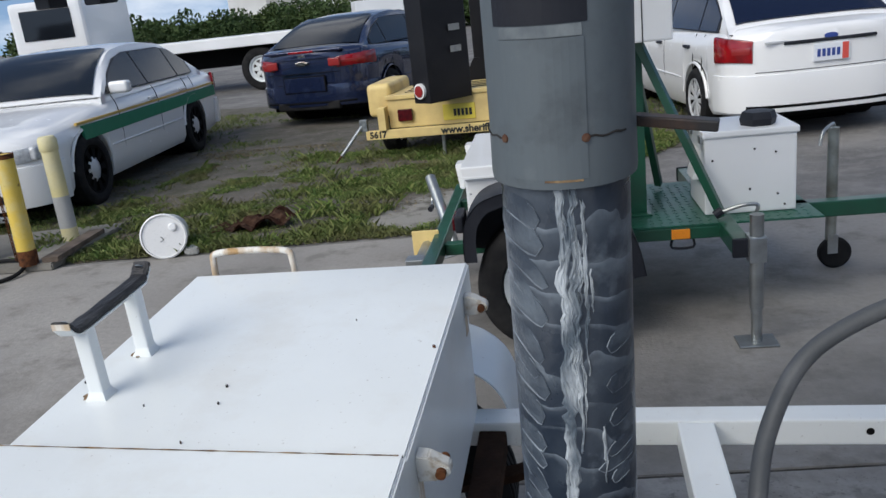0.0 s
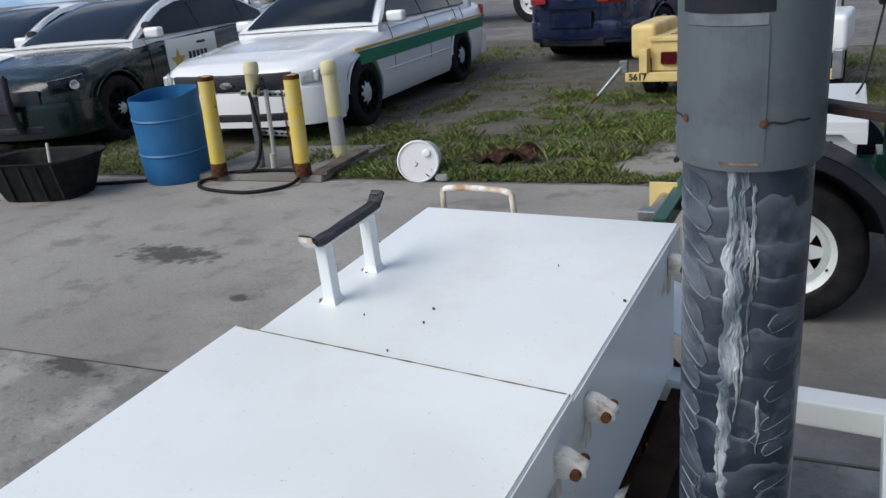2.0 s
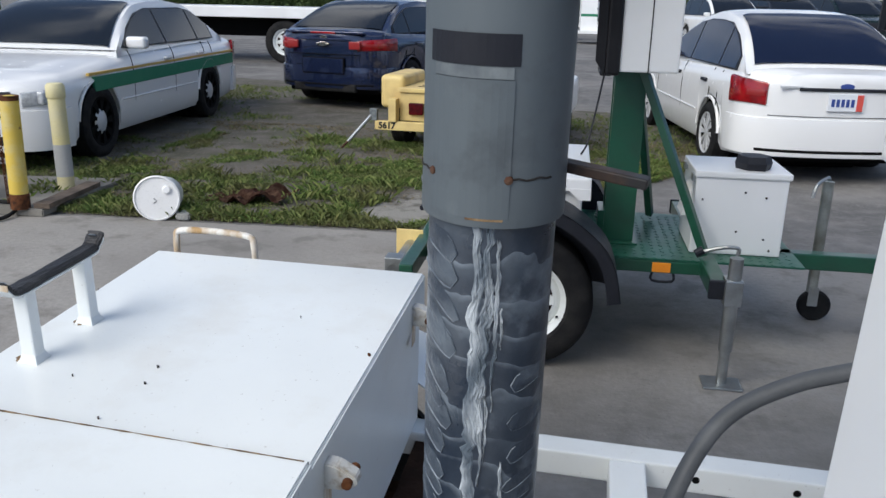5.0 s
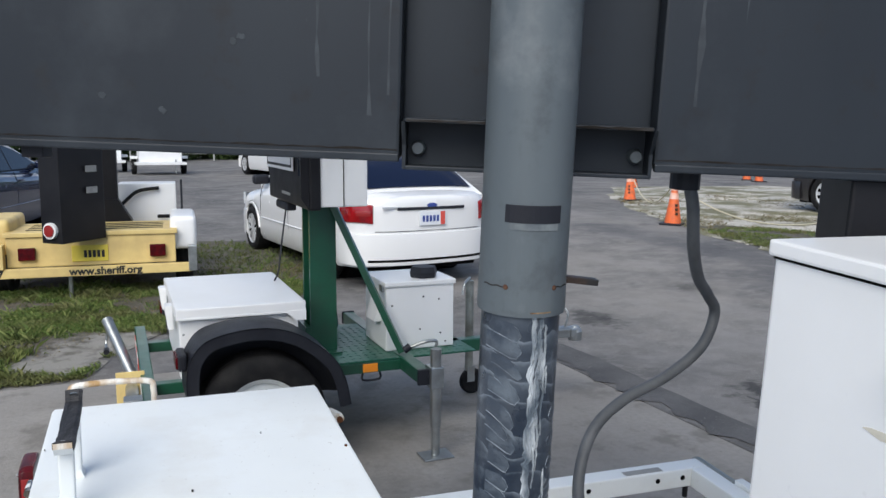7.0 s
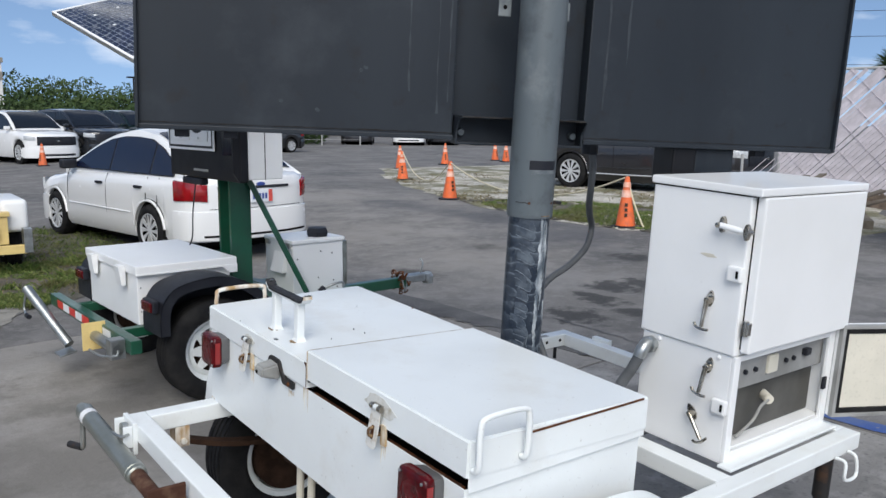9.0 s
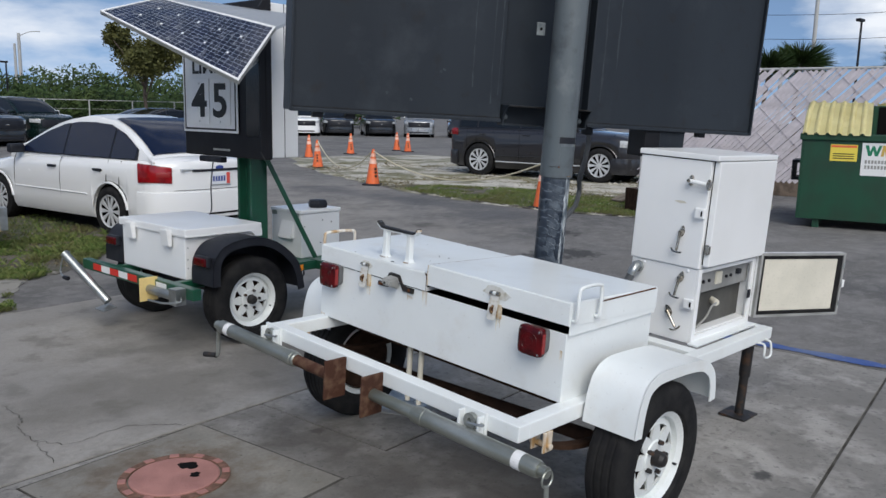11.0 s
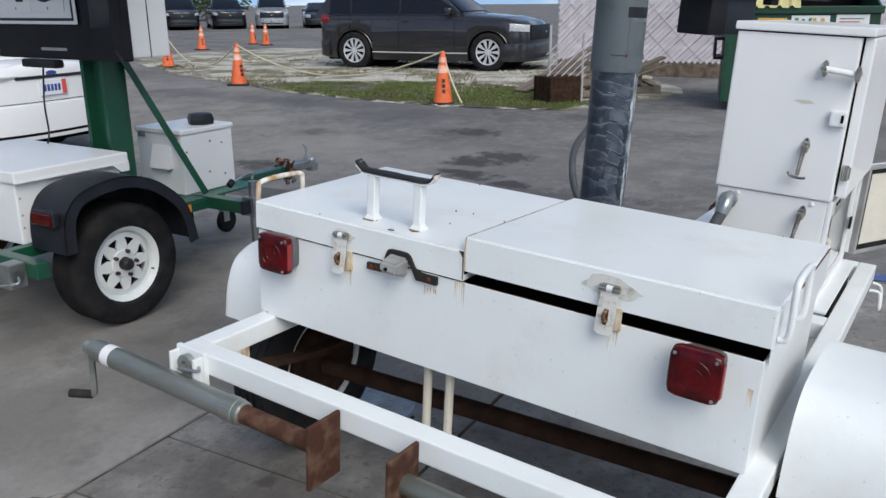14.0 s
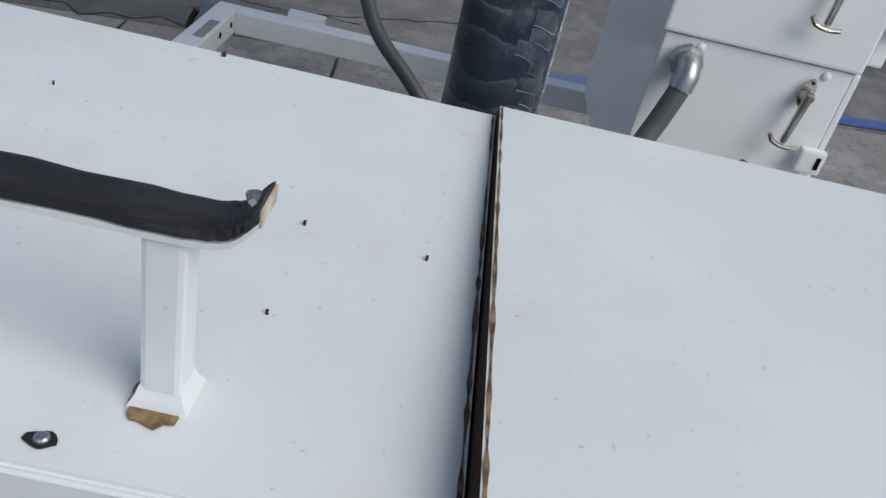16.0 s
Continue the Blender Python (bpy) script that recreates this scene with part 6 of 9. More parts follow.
def car(name, m, label, paint, wb, fo, ro, w, deck, belt, roof, cab, wheel_r=0.31, spokes=9, sill=0.2, glass="dark_glass", lights="sedan", group="", rim="alloy", hr=0.70, seams=True, plate=None, roof_paint=None, windows=3, round_r=0.42, round_f=0.62, tail=(46, 90, 0.72, 0.95), head=(38, 80, 0.60, 0.76), grille=(30, 0.48, 0.72), lens="car_lens"):
    """A parked car; x runs to its front, the rear axle is at x 0. cab: rear foot, rear roof edge, front roof edge, front foot."""
    c = thing(name, m, label, "car", group)
    xr, xf = -ro, wb + fo
    hw0, ra = w / 2, wheel_r + 0.05
    n, pw = 64, 2.7

    def hw(x):
        e = max((xr + round_r - x) / round_r, (x - (xf - round_f)) / round_f, 0)
        d = max((xr + 1.3 - x) / 1.3, (x - (xf - 1.5)) / 1.5, 0)
        return hw0 * (1 - 0.05 * d * d) * (1 - min(e, 0.9995) ** pw) ** (1 / pw)

    def low(x):
        b_ = sill + 0.06 * max((xr + 0.7 - x) / 0.7, (x - (xf - 0.6)) / 0.6, 0)
        for xw in (0, wb):
            if abs(x - xw) < ra:
                b_ = max(b_, wheel_r + math.sqrt(ra * ra - (x - xw) ** 2))
        return b_

    def top(x):
        return interp(deck, x)

    def ring_at(x):
        h, t = hw(x), top(x)
        s = t - 0.15
        b_ = min(low(x), s - 0.03)
        half = [(h * 0.93, b_), (h * 0.975, b_ + 0.12 * (s - b_)), (h * 0.99, b_ + 0.36 * (s - b_)), (h, b_ + 0.66 * (s - b_)), (h * 0.992, s - 0.01), (h * 0.972, s + 0.055), (h * 0.925, t - 0.05), (h * 0.84, t - 0.016), (h * 0.5, t + 0.006)]
        return half + [(0.0, t + 0.012)] + [(-y, z) for y, z in reversed(half)]
    bm = bmesh.new()
    ends = [xr + round_r * (1 - math.cos(k * math.pi / 2 / 9)) for k in range(10)] + [xf - round_f * (1 - math.cos(k * math.pi / 2 / 9)) for k in range(10)]
    xs = sorted(set([round(v, 4) for v in ends + [xr + (xf - xr) * k / n for k in range(n + 1)] + [xw + s * ra * q for xw in (0, wb) for s in (-1, 1) for q in (1.002, 0.985, 0.94, 0.86, 0.7, 0.5, 0.25)]]))
    rings = [[bm.verts.new((x, y, z)) for y, z in ring_at(x)] for x in xs]
    for u, v in zip(rings, rings[1:]):
        for k in range(18):
            bm.faces.new((u[k], u[k + 1], v[k + 1], v[k]))
    bm.faces.new(rings[0])
    bm.faces.new(rings[-1])
    part("body", bm, paint, c, smooth=True)
    part("underbody", box(xr + 0.25, -hw0 * 0.80, sill - 0.02, xf - 0.3, hw0 * 0.80, belt - 0.28, 0.02), "dark_gap", c)

    def around(rear, deg):
        """A place on the outline seen from above, and the way out of it; 0 is the middle of the end, 90 its side."""
        t = radians(min(abs(deg), 89.5))
        d, s = (round_r, -1) if rear else (round_f, 1)
        xm = xr + d if rear else xf - d
        x = xm + s * d * math.cos(t) ** (2 / pw)
        if abs(deg) > 89.5:
            x = xm - s * (abs(deg) - 89.5) * 0.01
        y = hw(x)
        nx, ny = s * math.cos(t) ** 1.1, math.sin(t) ** 1.1
        g = math.hypot(nx, ny)
        return x, math.copysign(y, deg), nx / g, math.copysign(ny / g, deg)

    def wrap(rear, d0, d1, low_z, high_z, out, thick=0.03, steps=14, roundness=0.25):
        """A panel that follows the outline of the car's end: low_z and high_z give its edges along the way."""
        g = bmesh.new()
        rows = []
        for k in range(steps + 1):
            f = k / steps
            x, y, nx, ny = around(rear, d0 + (d1 - d0) * f)
            z0 = low_z(f) if callable(low_z) else low_z
            z1 = high_z(f) if callable(high_z) else high_z
            rows.append([g.verts.new((x + nx * o, y + ny * o, z0 + (z1 - z0) * q)) for q, o in ((0, out - thick), (0.02, out - 0.006), (roundness, out), (1 - roundness, out), (0.98, out - 0.006), (1, out - thick))])
        for u, v in zip(rows, rows[1:]):
            for k in range(5):
                g.faces.new((u[k], u[k + 1], v[k + 1], v[k]))
        g.faces.new(rows[0])
        g.faces.new(rows[-1])
        return g
    # cabin
    x0, x1, x2, x3 = cab
    hb, hrf = hw0 * 0.915, hw0 * hr

    def ztop(x):
        if x <= x1:
            t = max((x - x0) / (x1 - x0), 0)
            return belt + (roof - belt) * (1 - (1 - t) ** 1.55) if x1 - x0 > 0.3 else belt + (roof - belt) * t ** 0.6
        if x >= x2:
            t = max((x3 - x) / (x3 - x2), 0)
            return belt + (roof - belt) * (1 - (1 - t) ** 1.45)
        t = (x - x1) / (x2 - x1)
        return roof + 0.04 * math.sin(math.pi * t)

    def edge(z):
        return hb + (hrf - hb) * min(max((z - belt) / (roof - belt), 0), 1.1)
    bm = bmesh.new()
    rings = []
    for k in range(49):
        x = x0 + (x3 - x0) * k / 48
        z = ztop(x)
        e = edge(z)
        half = [(hb, belt - 0.08), (edge(belt + 0.6 * (z - belt)), belt + 0.6 * (z - belt)), (e + 0.006, z - 0.055 * min(1, (z - belt) * 3)), (e * 0.965, z - 0.016), (e * 0.85, z - 0.002), (e * 0.45, z + 0.014)]
        rings.append([bm.verts.new((x, y, q)) for y, q in half + [(-y, q) for y, q in reversed(half)]])
    for u, v in zip(rings, rings[1:]):
        for k in range(11):
            bm.faces.new((u[k], u[k + 1], v[k + 1], v[k]))
    bm.faces.new(rings[0])
    bm.faces.new(rings[-1])
    part("roof", bm, roof_paint or paint, c, smooth=True)

    def slope_glass(xa, xb):
        g = bmesh.new()
        rows = []
        for k in range(11):
            x = xa + (xb - xa) * k / 10
            z = ztop(x)
            e = edge(z) * 0.955
            rows.append([g.verts.new((x + (-0.006 if xa < 1 else 0.006), e * q, z + 0.010 + 0.012 * (1 - q * q) - (0.014 if abs(q) > 0.9 else 0.0))) for q in (-0.95, -0.85, -0.6, -0.3, 0, 0.3, 0.6, 0.85, 0.95)])
        for u, v in zip(rows, rows[1:]):
            for k in range(8):
                g.faces.new((u[k], u[k + 1], v[k + 1], v[k]))
        for v in g.verts:
            v.co.z += 0.008
        return g
    part("rear_window", slope_glass(x0 + 0.10 * (x1 - x0), x1 - 0.08 * (x1 - x0)), glass, c, smooth=True)
    part("windshield", slope_glass(x2 + 0.05 * (x3 - x2), x3 - 0.04 * (x3 - x2)), "dark_glass", c, smooth=True)
    # side windows with a dark surround, between the pillars
    steep = x1 - x0 < 0.4
    zl = belt + 0.025

    def zh(x):
        return min(roof - 0.065, ztop(x) - 0.075)
    a0, a3 = x0 + (0.30 if steep else 0.42), x3 - 0.34
    inner = [x1 + (x2 - x1) * 0.36] if windows == 2 else [a0 + (0.78 if steep else 0.42), (a0 + (0.78 if steep else 0.42) + a3) / 2 + 0.03]
    posts = [a0] + inner + [a3]

    def panel(xa, xb, z_low, lift, off, thick):
        """A flat pane of the side between two upright cuts, under the roof's line."""
        pts = [(xa, z_low), (xb, z_low)]
        for k in range(9):
            x = xb + (xa - xb) * k / 8
            if zh(x) + lift > z_low + 0.02:
                pts.append((x, zh(x) + lift))
        g = bmesh.new()
        for s in (1,):
            loop = [g.verts.new((x, edge(z) + off, z)) for x, z in pts]
            g.faces.new(loop)
            ex = bmesh.ops.extrude_face_region(g, geom=g.faces[:])
            for v in ex["geom"]:
                if isinstance(v, bmesh.types.BMVert):
                    v.co.y -= thick
        return g
    flip = Matrix.Diagonal((1, -1, 1, 1))
    for s in (1, -1):
        sides = [("window_surround", panel(posts[0] - 0.12, posts[-1] + 0.20, zl - 0.012, 0.012, 0.004, 0.012), "black_plastic")]
        for k, (a, b_) in enumerate(zip(posts, posts[1:])):
            sides.append(("side_window", panel(a - (0.08 if k == 0 else -0.022), b_ + (0.14 if b_ == posts[-1] else -0.022), zl, 0.0, 0.008, 0.008), glass))
        for nm, g, mt in sides:
            if s < 0:
                moved(g, flip)
            part(nm, g, mt, c)
        mx, my = x3 - 0.36, hw0 * 0.90
        part("mirror", box(mx, s * my if s > 0 else -(my + 0.21), belt + 0.0, mx + 0.12, s * (my + 0.21) if s > 0 else -my, belt + 0.125, 0.04, 4), (roof_paint or paint) if lights != "rear" else "black_plastic", c, smooth=True)
        hx = [p_ + 0.17 for p_ in posts[1:-1]] if windows == 2 or not steep else [posts[1] + 0.16, posts[2] + 0.16]
        for x in hx:
            y = hw(x) * 0.992
            zc = belt - 0.135
            part("door_handle", box(x - 0.09, s * (y - 0.02) if s > 0 else -(y + 0.026), zc - 0.016, x + 0.09, s * (y + 0.026) if s > 0 else -(y - 0.02), zc + 0.016, 0.012, 3), "black_plastic" if lights == "rear" else paint, c, smooth=True)
        if seams:
            for x in [posts[0] + 0.16] + [p_ + 0.0 for p_ in posts[1:-1]] + [posts[-1] + 0.16]:
                part("door_seam", tube([(x, s * (hw(x) * 0.972 - 0.001), sill + 0.09), (x, s * (hw(x) * 0.993 - 0.001), sill + 0.3), (x, s * (hw(x) - 0.001), belt - 0.30), (x, s * (hw(x) * 0.985 - 0.001), belt - 0.11), (x, s * (hw(x) * 0.94), belt - 0.01)], 0.0045, 5, 3), "dark_gap", c)
            for xw in (0, wb):
                arc = [(xw + ra * math.cos(t_), s * (hw(xw + ra * math.cos(t_)) * 0.985 + 0.004), wheel_r + ra * math.sin(t_)) for t_ in [math.pi * (0.04 + 0.92 * k / 14) for k in range(15)]]
                part("arch_lip", tube(arc, 0.016, 6, 1, False), paint, c, smooth=True)
            zs = sill + 0.30
            part("side_moulding", tube([(0.46, s * (hw0 * 0.995 + 0.001), zs), (wb / 2, s * (hw0 * 0.998 + 0.002), zs + 0.004), (wb - 0.46, s * (hw0 * 0.995 + 0.001), zs + 0.008)], 0.009, 6, 4), paint, c, smooth=True)
    wy = hw0 - 0.10
    for x in (0, wb):
        car_wheel(c, pose(x, -wy, wheel_r), wheel_r, 0.21, spokes, rim, seams)
        car_wheel(c, pose(x, wy, wheel_r, 0, 0, 180), wheel_r, 0.21, spokes, rim, seams)
        part("wheel_well", spin([(0.0005, -wy + 0.16), (ra * 0.98, -wy + 0.16), (ra * 0.98, wy - 0.16), (0.0005, wy - 0.16)], "Y", 20, None, (x, 0, wheel_r + 0.03)), "dark_gap", c)
    # bumpers, lamps, plate, all bent round the ends
    zt_r, zt_f = top(xr + 0.12), top(xf - 0.10)
    part("rear_bumper", wrap(True, -96, 96, sill + 0.06, 0.60, 0.022, 0.05, 40, 0.2), paint, c, smooth=True)
    part("front_bumper", wrap(False, -94, 94, sill + 0.0, 0.56, 0.022, 0.05, 40, 0.2), paint, c, smooth=True)
    part("bumper_slot", wrap(True, -50, 50, sill + 0.10, sill + 0.13, 0.026, 0.03, 20), "dark_gap", c)
    part("lower_grille", wrap(False, -34, 34, sill + 0.06, sill + 0.15, 0.026, 0.03, 20), "black_plastic", c)
    g0, g1, g2, g3 = tail
    h0, h1, h2, h3 = head
    for s in (1, -1):
        l = part("tail_lamp", wrap(True, s * g0, s * g1, lambda f: g2 + 0.05 * (1 - f) * f, lambda f: g2 + (g3 - g2) * (0.80 + 0.20 * f ** 0.6), 0.018, 0.03, 16, 0.12), lens, c, smooth=True)
        if seams:
            part("reverse_lens", wrap(True, s * (g0 + 2), s * (g0 + 0.42 * (g1 - g0)), g2 + 0.30 * (g3 - g2), g2 + 0.62 * (g3 - g2), 0.021, 0.01, 6), "red_lens_clear", l, "paler lens", True)
        part("headlamp", wrap(False, s * h0, s * h1, lambda f: h2 + 0.02 * f, lambda f: h3 + 0.03 * f, 0.014, 0.03, 14, 0.15), "headlight", c, smooth=True)
    part("grille", wrap(False, -grille[0], grille[0], grille[1], grille[2], 0.014, 0.03, 16, 0.08), "black_plastic", c, smooth=True)
    part("badge", spin([(0.0005, 0.0), (0.07, 0.0), (0.07, 0.012), (0.0005, 0.014)], "X", 20), "chrome", c, matrix=Matrix.Translation((xf + 0.010, 0, (grille[1] + grille[2]) / 2)) @ Matrix.Diagonal((1, 1, 0.42, 1)))
    part("rear_badge", spin([(0.0005, -0.012), (0.06, -0.01), (0.06, 0.0), (0.0005, 0.0)], "X", 20), "ink_blue" if lights == "rear" else "chrome", c, matrix=Matrix.Translation((xr + 0.004, 0, zt_r - 0.10)) @ Matrix.Diagonal((1, 1, 0.42, 1)))
    if seams:
        part("plate_trim", wrap(True, -22, 22, zt_r - 0.145, zt_r - 0.115, 0.016, 0.03, 10), "black_plastic" if lights == "rear" else paint, c, smooth=True)
        part("boot_seam", wrap(True, -g0 + 2, g0 - 2, 0.615, 0.622, 0.004, 0.02, 16), "dark_gap", c)
    if plate:
        p = part("number_plate", box(xr - 0.024, -0.155, zt_r - 0.31, xr - 0.002, 0.155, zt_r - 0.16, 0.006), plate, c, "number plate with blurred marks")
        part("plate_edge", box(xr - 0.0255, -0.145, zt_r - 0.305, xr - 0.023, -0.09, zt_r - 0.165, 0.001), "plate_red", p)
        for k in range(5):
            part("plate_mark", box(xr - 0.0265, -0.07 + 0.042 * k, zt_r - 0.27, xr - 0.023, -0.042 + 0.042 * k, zt_r - 0.205, 0), "ink_blue", p)
    return c


def car_pose(x, y, heading, z=None):
    """Rear axle at x, y; heading counted from +x towards +y."""
    return Matrix.Translation((x, y, rise(x) if z is None else z)) @ pose(0, 0, 0, 0, 0, heading)


SEDAN = dict(deck=[(-1.12, 0.90), (-1.02, 0.975), (-0.75, 1.01), (0.0, 1.0), (1.9, 0.965), (2.2, 0.93), (2.9, 0.84), (3.25, 0.76), (3.42, 0.66), (3.5, 0.56)], belt=0.955, roof=1.40, cab=(-0.80, 0.28, 1.02, 2.36))
focus = car("white_sedan", car_pose(2.09, 8.57, 99.5), "white four-door sedan parked half on grass", "white_car", 2.615, 0.86, 1.06, 1.72, **SEDAN | dict(roof=1.455), glass="blue_glass", lights="rear", plate="plate_white", spokes=10, tail=(45, 93, 0.70, 0.94), hr=0.72)
part("model_badge", box(-1.045, 0.36, 0.86, -1.02, 0.56, 0.88, 0.004), "alloy", focus)
part("high_stop_lamp", box(-0.64, -0.17, 1.005, -0.57, 0.17, 1.025, 0.005), "red_lens", focus)

malibu = car("blue_sedan", car_pose(-3.47, 12.15, 78), "dark blue sedan parked on grass", "blue_car", 2.74, 0.95, 1.05, 1.80, deck=[(-1.1, 0.98), (-1.0, 1.10), (-0.7, 1.12), (0, 1.09), (2.0, 1.02), (2.4, 0.98), (3.3, 0.82), (3.7, 0.64)], belt=1.04, roof=1.48, cab=(-0.78, 0.30, 1.30, 2.50), wheel_r=0.34, glass="dark_glass", tail=(30, 92, 0.82, 1.0), round_r=0.5, sill=0.24)
part("plate_recess", box(-1.078, -0.34, 0.50, -1.05, 0.34, 0.73, 0.01), "dark_gap", malibu, "dark plate recess")
part("plate_plain", box(-1.085, -0.325, 0.515, -1.07, 0.325, 0.715, 0.012, 3), "blue_car", malibu, "blank blue plate panel")
part("emblem", box(-1.085, -0.10, 0.895, -1.04, 0.10, 0.925, 0.006, bm=box(-1.085, -0.055, 0.88, -1.04, 0.055, 0.94, 0.006)), "chrome", malibu, "plain bright emblem")
part("rear_lip", box(-1.06, -0.62, 1.05, -0.96, 0.62, 1.085, 0.012, 3), "blue_car", malibu, smooth=True)
part("high_stop_lamp", box(-1.067, -0.2, 1.052, -1.05, 0.2, 1.078, 0.004), "car_lens", malibu)
part("bumper_skirt", box(-1.055, -0.50, 0.25, -0.95, 0.50, 0.37, 0.03, 3), "rubber", malibu, "black lower bumper", True)
part("boot_seam", box(-1.068, -0.58, 0.765, -1.05, 0.58, 0.775, 0), "dark_gap", malibu)
for u in (-0.5, 0.5):
    part("reverse_lamp", box(-1.066, u - 0.09, 0.845, -1.03, u + 0.09, 0.955, 0.02, 3), "red_lens_clear", malibu, "pale inner lamp", True)

charger = car("patrol_sedan", car_pose(-8.62, 8.98, -80), "dark green and white patrol sedan with a push bumper", "green_car", 3.05, 0.90, 1.1, 1.88, roof_paint="white_car", deck=[(-1.2, 0.85), (-1.0, 1.05), (0, 1.06), (2.2, 1.02), (2.55, 0.99), (3.4, 0.90), (3.75, 0.80), (3.95, 0.66)], belt=1.03, roof=1.46, cab=(-0.7, 0.35, 1.45, 2.60), wheel_r=0.36, glass="dark_glass", head=(46, 84, 0.64, 0.78), grille=(36, 0.40, 0.70), round_f=0.5, rim="dark_gap")
for lamp in [o for o in charger.children if o.name.startswith("headlamp")]:
    lamp.data.materials[0] = MATS["dark_glass"]
    c3 = sum((v.co for v in lamp.data.vertices), Vector()) / len(lamp.data.vertices)
    s = 1 if c3.y > 0 else -1
    for k, u in enumerate((-0.085, 0.075)):
        part("projector", spin([(0.0005, -0.03), (0.034, -0.02), (0.043, 0.02), (0.047, 0.028), (0.040, 0.030), (0.030, 0.012), (0.0005, 0.006)], "X", 20), "headlight", lamp, "bright round projector", True, matrix=Matrix.Translation((c3.x + 0.012 - 0.62 * u, c3.y + s * u * 0.9, c3.z - 0.005)) @ pose(0, 0, 0, 0, 0, s * 38))
for s in (1, -1):
    for x in (0, 3.05):
        part("hub_cap", spin([(0.0005, -0.02), (0.05, -0.015), (0.075, 0.0), (0.0005, 0.01)], "Y", 20, None, (x, 0, 0)), "alloy", charger, "small steel hub cap", True, matrix=Matrix.Translation((0, s * 0.915, 0.36)) @ (Matrix() if s < 0 else pose(0, 0, 0, 180, 0, 0)))
for s in (1, -1):
    part("door_panel", box(1.05, s * 0.938 - 0.006, 0.34, 2.12, s * 0.945 + 0.004, 0.985, 0.01), "white_car", charger, "white front door with a gold star")
    star = [((0.155 if k % 2 == 0 else 0.07) * math.sin(k * math.pi / 5), (0.155 if k % 2 == 0 else 0.07) * math.cos(k * math.pi / 5)) for k in range(10)]
    part("star_badge", prism([(1.92 + u, 0.72 + v) for u, v in star], "Y", s * 0.951, s * 0.953), "ink_gold", charger, "gold star")
    for k in range(5):
        part("lettering_bar", box(1.30 + 0.085 * k, s * 0.952 - 0.001, 0.70, 1.36 + 0.085 * k, s * 0.952 + 0.001, 0.80, 0), "ink_black", charger)
    part("side_marker", box(3.50, s * 0.80 - 0.05, 0.665, 3.60, s * 0.80 + 0.05, 0.745, 0.02, 3), "amber", charger, "amber corner lamp", True)
    part("spot_lamp", spin([(0.0005, -0.06), (0.05, -0.05), (0.06, 0.0), (0.055, 0.04), (0.0005, 0.05)], "X", 18, None, (2.25, s * 0.84, 1.16)), "black_plastic", charger, "black pillar spot lamp", True)
part("push_bumper", tube([(3.98, -0.38, 0.3), (4.06, -0.38, 0.55), (4.04, -0.38, 0.86)], 0.035, 10, 5, bm=tube([(3.98, 0.38, 0.3), (4.06, 0.38, 0.55), (4.04, 0.38, 0.86)], 0.035, 10, 5, bm=tube([(4.04, -0.38, 0.86), (4.05, 0.0, 0.86), (4.04, 0.38, 0.86)], 0.025, 8, 3, bm=box(4.0, -0.38, 0.5, 4.06, 0.38, 0.62, 0.01)))), "black_plastic", charger, "black push bumper")

crown = car("white_patrol_sedan", car_pose(-5.77, 9.75, -83.8), "white patrol sedan with a green and gold stripe on grass", "white_car", 2.91, 1.02, 1.35, 1.96, deck=[(-1.35, 0.85), (-1.2, 0.98), (0, 0.99), (2.0, 0.97), (2.35, 0.95), (3.4, 0.86), (3.75, 0.80), (3.93, 0.70)], belt=0.98, roof=1.43, cab=(-0.7, 0.1, 1.35, 2.35), wheel_r=0.35, glass="dark_glass", rim="dark_gap", head=(47, 84, 0.585, 0.705), grille=(40, 0.525, 0.715), round_f=0.45)
for s in (1, -1):
    part("green_stripe", box(-0.9, s * 0.968 - 0.016, 0.64, 3.0, s * 0.968 + 0.016, 0.775, 0.004), "ink_green", crown, "dark green stripe")
    part("gold_stripe", box(-0.9, s * 0.966 - 0.014, 0.79, 3.1, s * 0.966 + 0.014, 0.815, 0.004), "ink_gold", crown, "gold stripe")
    part("turn_lamp", box(3.62, s * 0.865 - 0.045, 0.60, 3.76, s * 0.865 + 0.045, 0.715, 0.025, 3), "headlight", crown, "clear corner lamp", True)
    for x in (0, 2.91):
        part("hub_cap", spin([(0.0005, -0.02), (0.09, -0.015), (0.12, 0.0), (0.0005, 0.01)], "Y", 20, None, (x, 0, 0)), "alloy", crown, "small steel hub cap", True, matrix=Matrix.Translation((0, s * 0.955, 0.35)) @ (Matrix() if s < 0 else pose(0, 0, 0, 180, 0, 0)))
for k in range(5):
    part("grille_bar", box(3.93, -0.40, 0.545 + 0.034 * k, 3.948, 0.40, 0.551 + 0.034 * k, 0), "gray_car", crown)
part("oval_badge", spin([(0.0005, 0.0), (0.075, 0.0), (0.075, 0.012), (0.0005, 0.014)], "X", 20), "chrome", crown, matrix=Matrix.Translation((3.95, 0, 0.62)) @ Matrix.Diagonal((1, 1, 0.42, 1)))

